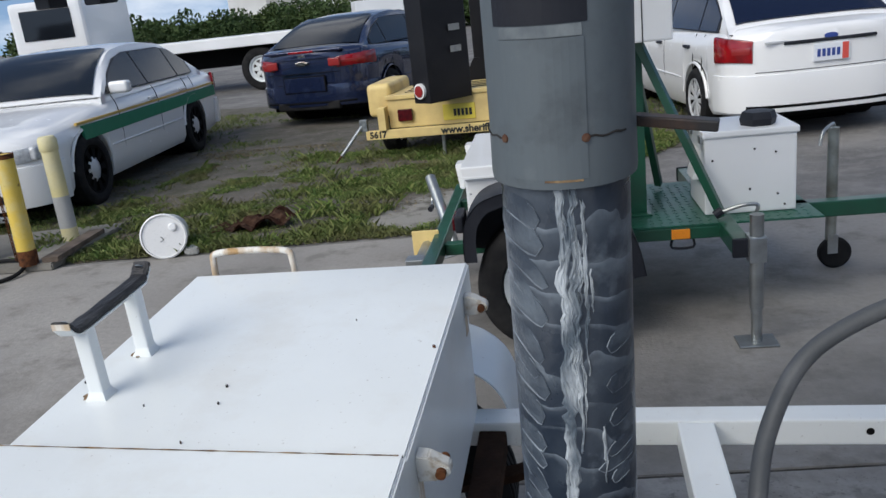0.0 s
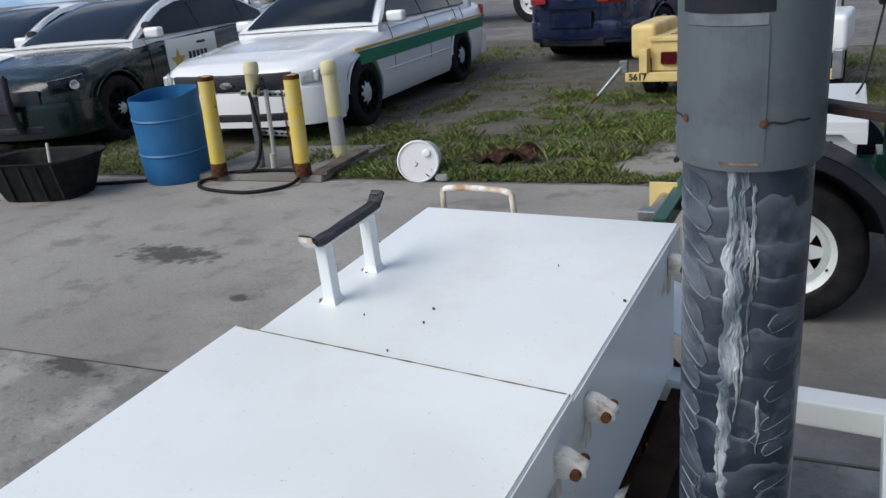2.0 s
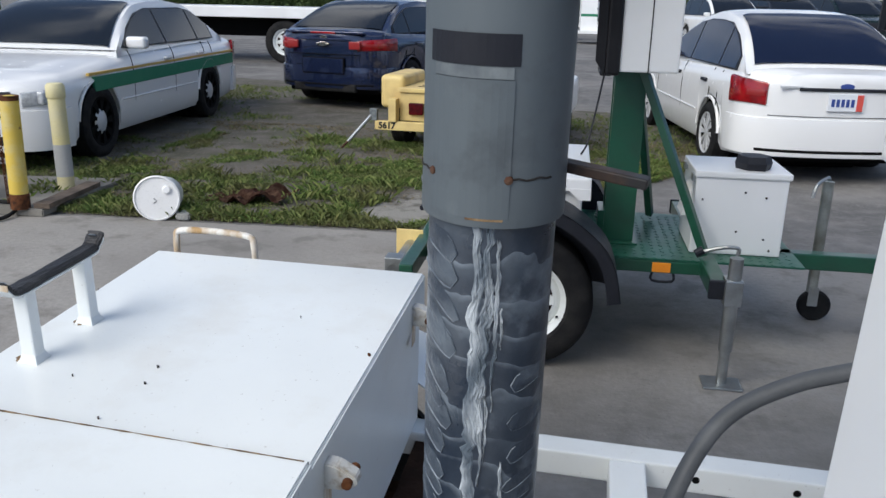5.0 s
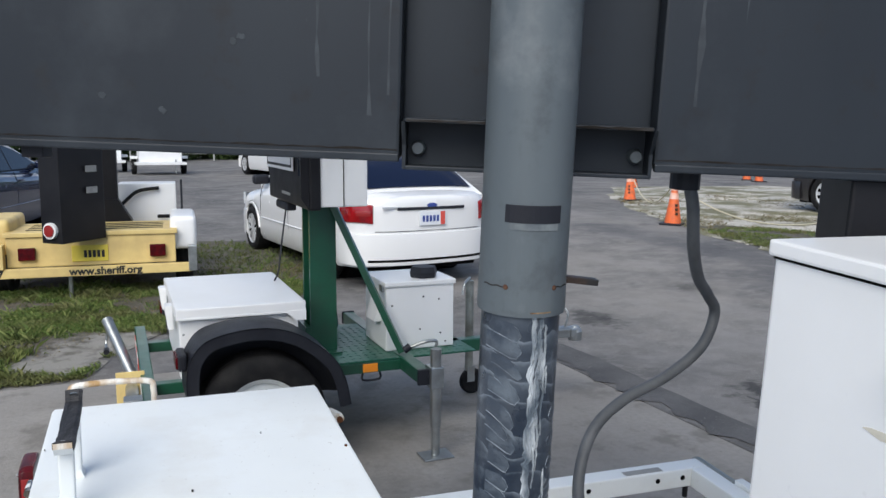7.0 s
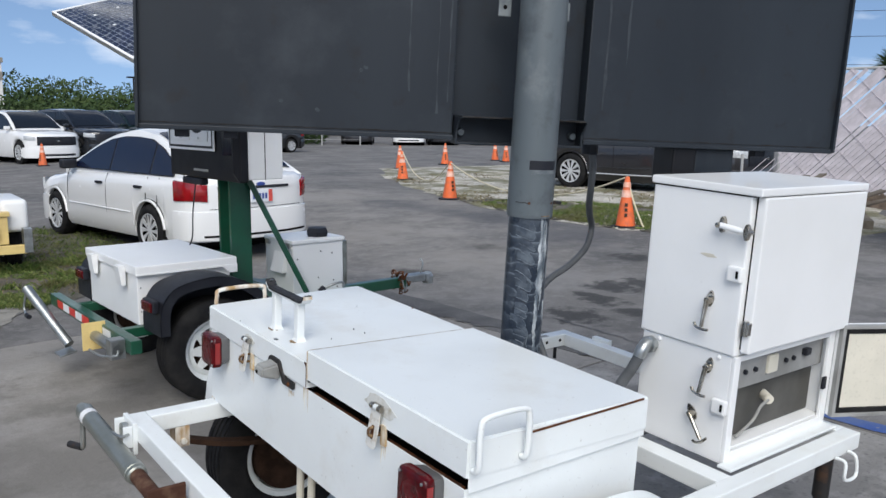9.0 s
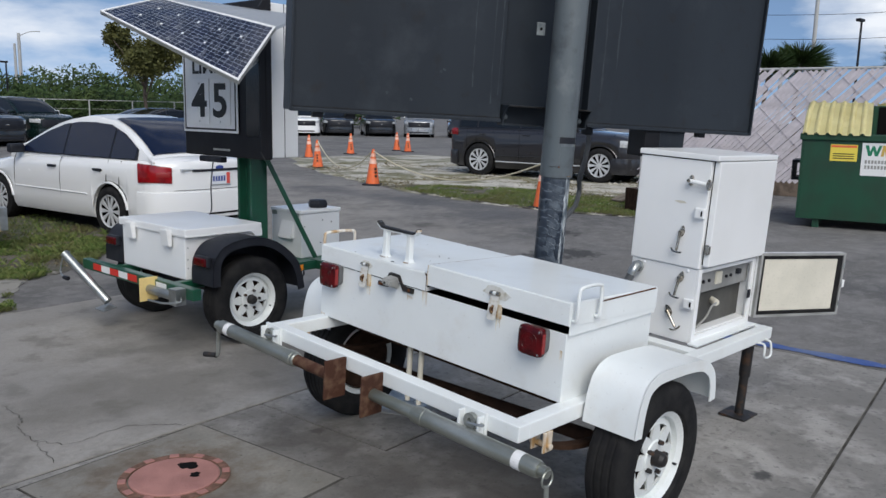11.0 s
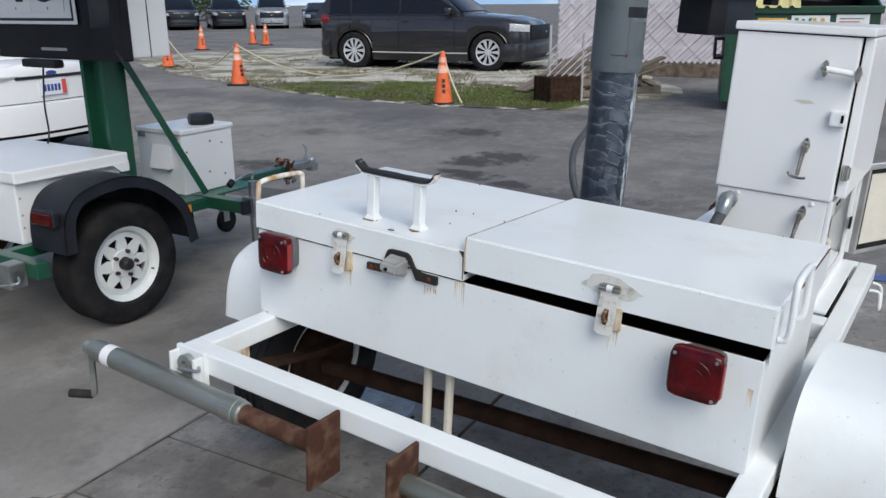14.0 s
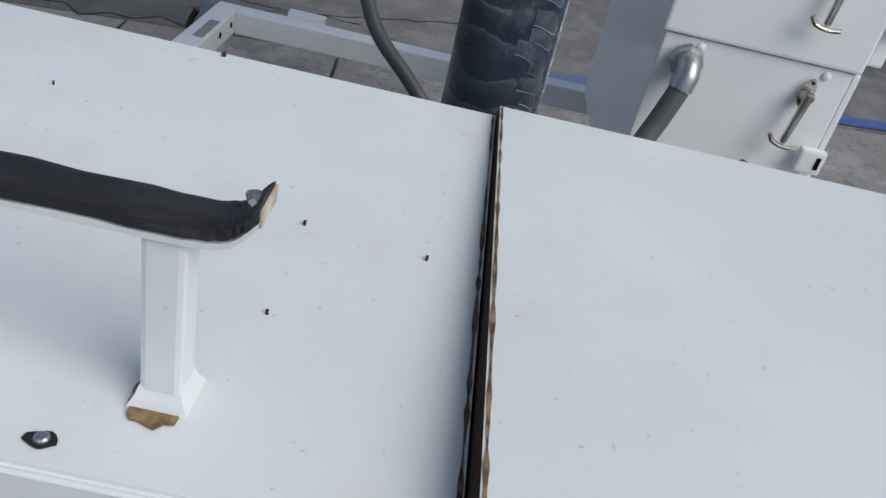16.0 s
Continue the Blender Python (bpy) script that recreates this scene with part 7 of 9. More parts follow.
white2 = car("white_sedan", car_pose(-11.4, 9.3, -80), "white sedan parked beside the patrol cars", "white_car", 2.9, 0.95, 1.2, 1.9, **SEDAN | dict(roof=1.45))
van = car("white_van", car_pose(-13.0, 14.8, -60), "white van with a green stripe parked behind the sedans", "white_car", 3.4, 0.85, 1.2, 2.0, deck=[(-1.25, 0.9), (-1.1, 1.05), (2.6, 1.05), (3.3, 1.05), (4.0, 0.9), (4.2, 0.75)], belt=1.05, roof=2.1, cab=(-1.15, -1.0, 2.3, 3.2), wheel_r=0.36, hr=0.82, windows=2)
part("green_stripe", box(-1.0, -1.004, 0.86, 3.2, -0.985, 0.96, 0.002), "ink_green", van)

SUV = dict(deck=[(-1.0, 1.02), (-0.92, 1.16), (2.1, 1.15), (2.5, 1.13), (3.3, 1.08), (3.7, 1.0), (3.92, 0.86)], belt=1.13, roof=1.74, cab=(-0.93, -0.45, 1.35, 2.50), wheel_r=0.385, hr=0.76, spokes=10, tail=(52, 95, 0.95, 1.12), head=(44, 82, 0.78, 0.92), grille=(40, 0.62, 0.92), round_r=0.32)
suv = car("gray_suv", car_pose(12.46, 11.52, -78.5), "dark grey sport utility vehicle parked on gravel", "gray_car", 3.04, 0.93, 0.98, 1.93, **SUV)
for s in (1, -1):
    part("sill_trim", tube([(0.45, s * 0.955, 0.36), (1.5, s * 0.965, 0.355), (2.6, s * 0.955, 0.36)], 0.014, 6, 3), "alloy", suv, "bright sill trim", True)
    part("roof_rail", tube([(-0.2, s * 0.66, 1.775), (0.6, s * 0.66, 1.815), (1.3, s * 0.66, 1.78)], 0.018, 8, 4), "black_plastic", suv, smooth=True)
for i, (x, y, h, paint, kind, lab) in enumerate((
        (28.3, 41.0, -125, "white_car", "suv", "white van in the parking row"), (30.6, 40.6, -125, "black_car", "suv", "black pickup in the parking row"), (33.0, 39.4, -125, "black_car", "suv", "black sport utility vehicle in the parking row"),
        (35.0, 37.2, -135, "silver_car", "suv", "champagne minivan in the parking row"), (37.2, 35.4, -135, "black_car", "sedan", "black sedan in the parking row"), (39.2, 33.2, -135, "black_car", "suv", "dark vehicle in the parking row"), (41.5, 31.2, -135, "gray_car", "sedan", "dark sedan in the parking row"),
        (26.3, 43.6, -125, "gray_car", "suv", "dark van in the parking row"),
        (8.75, 35.2, -77, "green_car", "suv", "dark green patrol vehicle by the hedge"), (10.4, 39.4, -77, "white_car", "suv", "white sport utility vehicle by the hedge"),
        (15.1, 32.7, 192, "black_car", "sedan", "black pickup parked by the hedge"), (16.5, 36.6, 192, "black_car", "sedan", "second dark pickup by the hedge"), (4.03, 32.3, -77, "white_car", "suv", "white pickup parked beside a black one"), (6.0, 32.6, -77, "black_car", "suv", "black pickup parked beside a white one"))):
    car("parked_suv" if kind == "suv" else "parked_sedan", car_pose(x, y, h, rise(x)), lab, paint, 2.9, 0.9, 1.0, 1.9, **(SUV if kind == "suv" else SEDAN), seams=False)


# ---- the green speed trailer ----
GREEN = Matrix.Translation((-0.13, 3.83, 0.0)) @ pose(0, 0, 0, 0, 0, 2)


def build_green_trailer():
    g = thing("speed_trailer", GREEN, "dark green speed limit trailer with white boxes and solar panel", "trailer")
    FENDER = [(-0.320, 0.44), (-0.318, 0.54), (-0.295, 0.63), (-0.21, 0.71), (0.0, 0.742), (0.18, 0.70), (0.335, 0.585), (0.40, 0.475), (0.43, 0.335)]
    for y, rot in ((-0.56, 0), (0.66, 180)):
        spoke_wheel(g, pose(0.02, y, 0.30, 0, 0, rot), r=0.30, width=0.20)
        s = -1 if y < 0 else 1
        b = curved_sheet(FENDER, y - 0.13, y + 0.13, 0.006)
        curved_sheet(FENDER, y + s * 0.122, y + s * 0.13, 0.055, b)
        f = part("fender", b, "black_plastic", g, "black plastic fender", True)
        wall = smoothed([(x, 0, z) for x, z in FENDER], 4)
        part("inner_wall", prism([(p.x * 0.985, p.z - 0.008) for p in wall], "Y", y - s * 0.128, y - s * 0.122), "black_plastic", f)
        l = part("tail_lamp", box(-0.350, y - 0.105, 0.565, -0.31, y + 0.055, 0.640, 0.014, 3), "black_plastic", g)
        part("lens", box(-0.360, y - 0.095, 0.575, -0.345, y + 0.045, 0.630, 0.010, 3), "red_lens", l, "oval red lens", True)
    part("axle", rod((0.02, -0.5, 0.30), (0.02, 0.6, 0.30), 0.028, 12), "black_plastic", g)
    for y in (-0.36, 0.46):
        part("side_rail", box(-0.44, y - 0.03, 0.385, 0.80, y + 0.03, 0.44, 0.005), "green_frame", g)
    part("rear_beam", box(-0.50, -0.74, 0.385, -0.44, 0.80, 0.46, 0.006), "green_frame", g)
    part("cross_beam", box(0.78, -0.66, 0.385, 0.85, 0.76, 0.455, 0.006), "green_frame", g)
    for y in (-0.665, 0.765):
        part("end_cap", box(0.775, y - 0.012, 0.38, 0.855, y + 0.012, 0.46, 0.006), "black_plastic", g)
    deck = part("deck_plate", box(0.26, -0.385, 0.441, 1.22, 0.45, 0.450, 0.002), "green_plate", g, "green diamond tread deck plate")
    treads = bmesh.new()
    for i in range(44):
        for j in range(16):
            x, y = 0.29 + 0.021 * i, -0.38 + 0.05 * j + (0.025 if i % 2 else 0)
            d = 0.008 if (i + j) % 2 else -0.008
            beam((x - 0.008, y - d, 0.4505), (x + 0.008, y + d, 0.4505), 0.004, 0.003, 0, bm=treads) if i % 2 == 0 else None
    tagged(part("tread_pattern", treads, "green_plate", g), kind="stuff")
    part("tongue", box(0.85, -0.165, 0.375, 1.80, -0.095, 0.45, 0.006), "green_frame", g)
    TONGUE = Matrix.Translation((0.0, -0.13, 0.0))
    b = box(1.76, -0.04, 0.40, 1.95, 0.04, 0.462, 0.012)
    spin([(0.0005, 0.375), (0.042, 0.375), (0.045, 0.43), (0.025, 0.46), (0.0005, 0.465)], "Z", 18, b, (2.0, 0, 0))
    box(1.95, -0.04, 0.40, 2.0, 0.04, 0.455, 0.01, bm=b)
    tube([(1.93, 0, 0.46), (1.95, 0.0, 0.53), (1.94, 0.02, 0.57)], 0.007, 8, 3, bm=b)
    part("coupler", moved(b, TONGUE), "steel", g, "zinc coupler")
    ch = bmesh.new()
    rnd = random.Random(8)
    for k in range(34):
        a, q = rnd.uniform(0, 6.28), rnd.uniform(0.045, 0.075)
        c = Vector((1.72 + rnd.uniform(-0.05, 0.05), q * math.cos(a), 0.41 + q * math.sin(a) * 1.2))
        d1 = Vector((rnd.uniform(-1, 1), rnd.uniform(-1, 1), rnd.uniform(-1, 1))).normalized()
        d2 = d1.orthogonal().normalized()
        tube([c + d1 * 0.019 * math.cos(t) + d2 * 0.011 * math.sin(t) for t in [q2 * 0.7854 for q2 in range(8)]], 0.0045, 5, 1, False, ch, True)
    tagged(part("safety_chain", moved(ch, TONGUE), "rust", g, "rusty safety chain wound round the tongue"), kind="stuff")
    part("snap_hook", moved(tube([(1.70, -0.07, 0.44), (1.71, -0.08, 0.38), (1.73, -0.075, 0.36), (1.74, -0.07, 0.41)], 0.006, 8, 4), TONGUE), "steel", g)
    j = part("caster_jack", rod((1.42, 0.10, 0.15), (1.42, 0.10, 0.72), 0.026, 16), "jack_steel", g, "zinc tongue jack with a small caster", True, matrix=Matrix.Translation((0.02, 0.10, 0)))
    part("crank", tube([(1.42, 0.10, 0.73), (1.40, 0.06, 0.745), (1.34, 0.0, 0.72), (1.32, -0.02, 0.66)], 0.008, 8, 4), "steel", j)
    part("caster_wheel", spin([(0.0005, -0.02), (0.07, -0.02), (0.08, -0.012), (0.08, 0.012), (0.07, 0.02), (0.0005, 0.02)], "Y", 24, None, (1.44, 0.10, 0.08)), "rubber", j)
    part("fork", box(1.40, 0.075, 0.08, 1.45, 0.08, 0.18, 0.003, bm=box(1.40, 0.12, 0.08, 1.45, 0.125, 0.18, 0.003)), "steel", j)
    # boxes
    b = box(-0.32, -0.355, 0.44, 0.25, 0.51, 0.74, 0.008)
    bb = part("equipment_box", b, "white_box", g, "white steel box with a lid")
    b = box(-0.335, -0.385, 0.735, 0.285, 0.54, 0.79, 0.008)
    prism([(-0.335, 0.745), (0.285, 0.745), (0.285, 0.695), (0.235, 0.695), (0.19, 0.735), (-0.335, 0.735)], "Y", -0.387, -0.379, b)
    part("lid", b, "white_box", bb)
    for y in (-0.17, 0.33):
        part("latch_lug", prism([(-0.375, 0.775), (-0.335, 0.775), (-0.335, 0.655), (-0.36, 0.655)], "Y", y - 0.05, y + 0.05, bevel=0.005), "white_box", bb)
    part("lock", spin([(0.0005, -0.003), (0.010, -0.002), (0.011, 0), (0.0005, 0)], "Y", 12, None, (0.15, -0.355, 0.69)), "chrome", bb)
    for z in (0.52, 0.58, 0.66):
        part("rivet", spin([(0.0005, -0.003), (0.006, 0), (0.0005, 0)], "Y", 10, None, (-0.30, -0.355, z)), "steel", bb)
    c = part("control_box", box(0.745, -0.255, 0.451, 1.14, 0.12, 0.81, 0.008), "white_box", g, "pale grey control box with a black vent cap")
    part("lid", box(0.737, -0.263, 0.80, 1.15, 0.128, 0.83, 0.008), "white_box", c)
    part("vent_cap", spin([(0.0005, 0.83), (0.075, 0.83), (0.082, 0.86), (0.07, 0.89), (0.0005, 0.893)], "Z", 6, None, (1.0, -0.15, 0)), "black_plastic", c)
    part("hood", prism([(0.745, 0.74), (0.745, 0.60), (0.705, 0.60)], "Y", -0.17, -0.01, bevel=0.003), "white_box", c)
    for y in (-0.21, 0.07):
        part("hinge", box(0.730, y - 0.025, 0.775, 0.745, y + 0.025, 0.81, 0.003), "steel", c)
    for x, z in ((0.78, 0.70), (0.96, 0.74), (1.05, 0.72), (0.94, 0.56), (1.06, 0.53), (1.09, 0.48)):
        part("screw", spin([(0.0005, -0.259), (0.005, -0.258), (0.005, -0.255), (0.0005, -0.255)], "Y", 8, None, (x, 0, z)), "dark_bracket", c)
    # post, braces, head
    part("post", prism([(0.36, -0.16), (0.50, -0.16), (0.50, -0.135), (0.47, -0.135), (0.47, -0.005), (0.50, -0.005), (0.50, 0.02), (0.36, 0.02), (0.36, -0.005), (0.42, -0.005), (0.42, -0.135), (0.36, -0.135)], "Z", 0.45, 1.34), "green_frame", g, "green channel post")
    b = box(0.33, -0.20, 0.45, 0.52, 0.06, 0.46, 0.003)
    box(0.33, -0.165, 0.46, 0.36, 0.025, 0.60, 0.003, bm=b)
    part("post_foot", b, "green_frame", g)
    for y, z in ((-0.13, 0.50), (-0.08, 0.50), (-0.13, 0.56), (-0.08, 0.56), (0.0, 0.53)):
        part("bolt", spin([(0.0005, 0.322), (0.008, 0.322), (0.008, 0.33), (0.0005, 0.33)], "X", 6, None, (0, y, z)), "green_frame", g)
    part("brace", beam((0.46, -0.16, 1.30), (0.80, -0.36, 0.47), 0.035, 0.035, 0.004), "green_frame", g)
    part("brace", beam((0.46, 0.02, 1.30), (0.62, 0.34, 0.47), 0.035, 0.035, 0.004), "green_frame", g)
    h = part("sign_head", box(0.30, -0.43, 1.24, 0.36, 0.64, 2.36, 0.012), "black_sign", g, "black sign head with a speed limit plate")
    part("head_back", box(0.36, -0.415, 1.255, 0.60, 0.62, 2.34, 0.008), "white_box", h, "white housing behind the sign head")
    part("back_seam", box(0.475, -0.418, 1.255, 0.479, -0.414, 2.34, 0), "dark_gap", h)
    part("wing", prism([(0.30, 1.24), (0.26, 1.30), (0.26, 2.3), (0.30, 2.36)], "Y", -0.43, -0.41), "black_sign", h)
    part("window", box(0.297, -0.36, 1.40, 0.301, -0.20, 2.05, 0.002), "dark_glass", h)
    part("label_strip", box(0.297, 0.02, 1.285, 0.301, 0.24, 1.30, 0), "grey_plastic", h)
    part("cap", box(0.30, 0.15, 1.19, 0.36, 0.45, 1.235, 0.012), "black_plastic", h)
    part("cable", tube([(0.33, 0.30, 1.19), (0.30, 0.29, 1.0), (0.27, 0.24, 0.85), (0.24, 0.22, 0.79)], 0.005, 8), "black_plastic", h)
    p = part("speed_plate", box(0.285, -0.11, 1.42, 0.293, 0.625, 2.24, 0.003), "reflect_white", g, "white speed limit plate reading 45")
    for y0, z0, y1, z1 in ((-0.09, 1.437, 0.605, 1.451), (-0.09, 2.211, 0.605, 2.223), (-0.09, 1.451, -0.076, 2.211), (0.591, 1.451, 0.605, 2.211)):
        part("border", box(0.283, y0, z0, 0.2848, y1, z1, 0), "ink_black", p, "black border")
    face = pose(0, 0, 0, 90, 0, -90)
    for t, z, s in (("SPEED", 2.10, 0.175), ("LIMIT", 1.915, 0.175)):
        words(t, s, "ink_black", p, Matrix.Translation((0.2835, 0.258, z)) @ face @ Matrix.Diagonal((1.12, 1, 1, 1)), bold=0.003)
    for t, y in (("4", 0.385), ("5", 0.105)):
        part("digit_plate", box(0.278, y - 0.132, 1.48, 0.2835, y + 0.132, 1.82, 0.002), "reflect_white", p)
        words(t, 0.345, "ink_black", p, Matrix.Translation((0.2765, y, 1.645)) @ face @ Matrix.Diagonal((1.22, 1, 1, 1)), name="digit", bold=0.008)
        for z in (1.50, 1.785):
            part("screw", spin([(0.0005, 0.272), (0.006, 0.274), (0.007, 0.278), (0.0005, 0.278)], "X", 8, None, (0, y, z)), "steel", p)
    # tilted solar panel
    # a sagging sheet hung between its four corners
    inv = GREEN.inverted()
    A, B, C, D = inv @ Vector((-0.64, 4.15, 2.24)), inv @ Vector((-0.27, 3.03, 1.77)), inv @ Vector((-0.03, 2.965, 2.12)), inv @ Vector((-0.22, 4.12, 2.37))
    out = (B - A).cross(D - A).normalized()
    if (GREEN.to_3x3() @ out).dot(Vector((-1, -1, -0.3))) < 0:
        out = -out

    def on_sheet(a, b2, lift=0.0):
        return A.lerp(B, a).lerp(D.lerp(C, a), b2) + out * lift

    def sheet(a0, a1, b0, b1, n0, n1, lift, thick):
        bm2 = bmesh.new()
        sides = []
        for q in (lift, lift - thick):
            sides.append([[bm2.verts.new(on_sheet(a0 + (a1 - a0) * i / n0, b0 + (b1 - b0) * j2 / n1, q)) for j2 in range(n1 + 1)] for i in range(n0 + 1)])
        for w2 in sides:
            for i in range(n0):
                for j2 in range(n1):
                    bm2.faces.new((w2[i][j2], w2[i + 1][j2], w2[i + 1][j2 + 1], w2[i][j2 + 1]))
        f, k2 = sides
        for i in range(n0):
            for j2 in (0, n1):
                bm2.faces.new((f[i][j2], f[i + 1][j2], k2[i + 1][j2], k2[i][j2]))
        for j2 in range(n1):
            for i in (0, n0):
                bm2.faces.new((f[i][j2], f[i][j2 + 1], k2[i][j2 + 1], k2[i][j2]))
        return bm2
    s = part("solar_panel", sheet(0, 1, 0, 1, 10, 10, 0.0, 0.025), "aluminium", g, "tilted solar panel with a scratched cover", True)
    part("cell_sheet", sheet(0.015, 0.985, 0.03, 0.97, 10, 10, 0.0025, 0.002), "solar", s, "dark blue solar cells", True)
    for a0, a1, b0, b1 in ((0, 1, 0, 0.03), (0, 1, 0.97, 1), (0, 0.015, 0.03, 0.97), (0.985, 1, 0.03, 0.97)):
        part("panel_edge", sheet(a0, a1, b0, b1, 10 if a1 - a0 > 0.5 else 1, 10 if b1 - b0 > 0.5 else 1, 0.006, 0.01), "white_box", s, "pale edge strip")
    grid = bmesh.new()
    for k in range(1, 24):
        a0 = 0.015 + 0.97 * k / 24
        merge(grid, sheet(a0 - 0.0009, a0 + 0.0009, 0.03, 0.97, 1, 8, 0.0034, 0.0006))
    for k in range(1, 14):
        b0 = 0.03 + 0.94 * k / 14
        merge(grid, sheet(0.015, 0.985, b0 - 0.0022, b0 + 0.0022, 8, 1, 0.0034, 0.0006))
    tagged(part("cell_grid", grid, "solar_line", s), kind="stuff")
    for i in range(1, 6):
        for j2 in range(1, 3):
            part("busbar_dot", sheet(i / 6 - 0.007, i / 6 + 0.007, j2 / 3 - 0.018, j2 / 3 + 0.018, 1, 1, 0.0044, 0.0008), "reflect_white", s)
    E, F = inv @ Vector((0.22, 3.02, 2.22)), inv @ Vector((0.2, 4.2, 2.40))
    bm2 = bmesh.new()
    top = [bm2.verts.new(p3) for p3 in (D, C, E, F)]
    low2 = [bm2.verts.new(p3 - Vector((0, 0, 0.02))) for p3 in (D, C, E, F)]
    bm2.faces.new(top)
    bm2.faces.new(low2)
    for i in range(4):
        bm2.faces.new((top[i], top[(i + 1) % 4], low2[(i + 1) % 4], low2[i]))
    part("panel_back", bm2, "aluminium", s, "grey back sheet of the panel")
    for p0, a0 in (((0.30, 0.55, 2.2), 0.2), ((0.30, -0.36, 1.95), 0.97)):
        part("panel_arm", beam(p0, tuple(on_sheet(a0, 0.04, -0.03)), 0.02, 0.012, 0.002), "aluminium", g)
    # reflective strip along the rear beam
    for k in range(8):
        y = 0.56 - 0.13 * k
        if k in (5, 6):
            continue
        part("reflector", box(-0.5025, y - 0.065, 0.40, -0.50, y + 0.065, 0.447, 0), "reflect_red" if k % 2 == 0 else "reflect_white", g, "red reflective tape" if k % 2 == 0 else "white reflective tape")
    part("side_marker", box(0.575, -0.396, 0.39, 0.655, -0.39, 0.435, 0.004), "amber", g, "amber side marker")
    part("tie_loop", tube([(0.58, -0.375, 0.385), (0.58, -0.375, 0.345), (0.67, -0.375, 0.345), (0.67, -0.375, 0.385)], 0.006, 8, 3), "black_plastic", g)
    # jacks: one lowered, one stowed along the rear beam, one leaning at the corner
    j = part("side_jack", rod((0.80, -0.87, 0.16), (0.80, -0.87, 0.56), 0.028, 16), "steel", g, "lowered zinc jack", True, matrix=Matrix.Translation((0.07, 0.20, 0)))
    part("inner_tube", rod((0.80, -0.87, 0.01), (0.80, -0.87, 0.17), 0.022, 14), "steel", j)
    part("foot_plate", box(0.72, -0.93, 0.001, 0.88, -0.81, 0.012, 0.004), "steel", j)
    part("crank", tube([(0.80, -0.87, 0.57), (0.80, -0.87, 0.60), (0.74, -0.87, 0.60), (0.66, -0.85, 0.57)], 0.008, 8, 4), "steel", j)
    part("knob", rod((0.64, -0.85, 0.56), (0.67, -0.85, 0.58), 0.018, 12), "black_plastic", j)
    part("swivel", box(0.765, -0.90, 0.36, 0.835, -0.81, 0.47, 0.006), "steel", j)
    j = part("rear_jack", rod((-0.60, -0.60, 0.40), (-0.60, -0.20, 0.40), 0.03, 16), "steel", g, "stowed zinc jack with a gold foot plate", True, matrix=Matrix.Translation((0.06, -0.06, 0)))
    part("foot_plate", box(-0.67, -0.21, 0.32, -0.54, -0.20, 0.48, 0.004), "yellow_trailer", j, "gold-plated foot plate")
    part("swivel", box(-0.64, -0.60, 0.35, -0.56, -0.52, 0.46, 0.006), "steel", j)
    part("crank", tube([(-0.60, -0.60, 0.40), (-0.62, -0.62, 0.38), (-0.66, -0.50, 0.36), (-0.66, -0.30, 0.35)], 0.007, 8, 4), "steel", j)
    j = part("rear_jack", rod((-0.65, 0.765, 0.52), (-0.50, 0.42, 0.19), 0.031, 16), "steel", g, "swivel jack leaning at the corner", True)
    part("foot_plate", beam((-0.58, 0.40, 0.14), (-0.48, 0.40, 0.16), 0.14, 0.01, 0.003), "steel", j)
    part("crank", tube([(-0.62, 0.74, 0.53), (-0.64, 0.80, 0.50), (-0.66, 0.82, 0.38), (-0.66, 0.76, 0.34)], 0.007, 8, 4), "steel", j)
    part("knob", rod((-0.66, 0.76, 0.34), (-0.66, 0.70, 0.34), 0.016, 12), "black_plastic", j)


build_green_trailer()


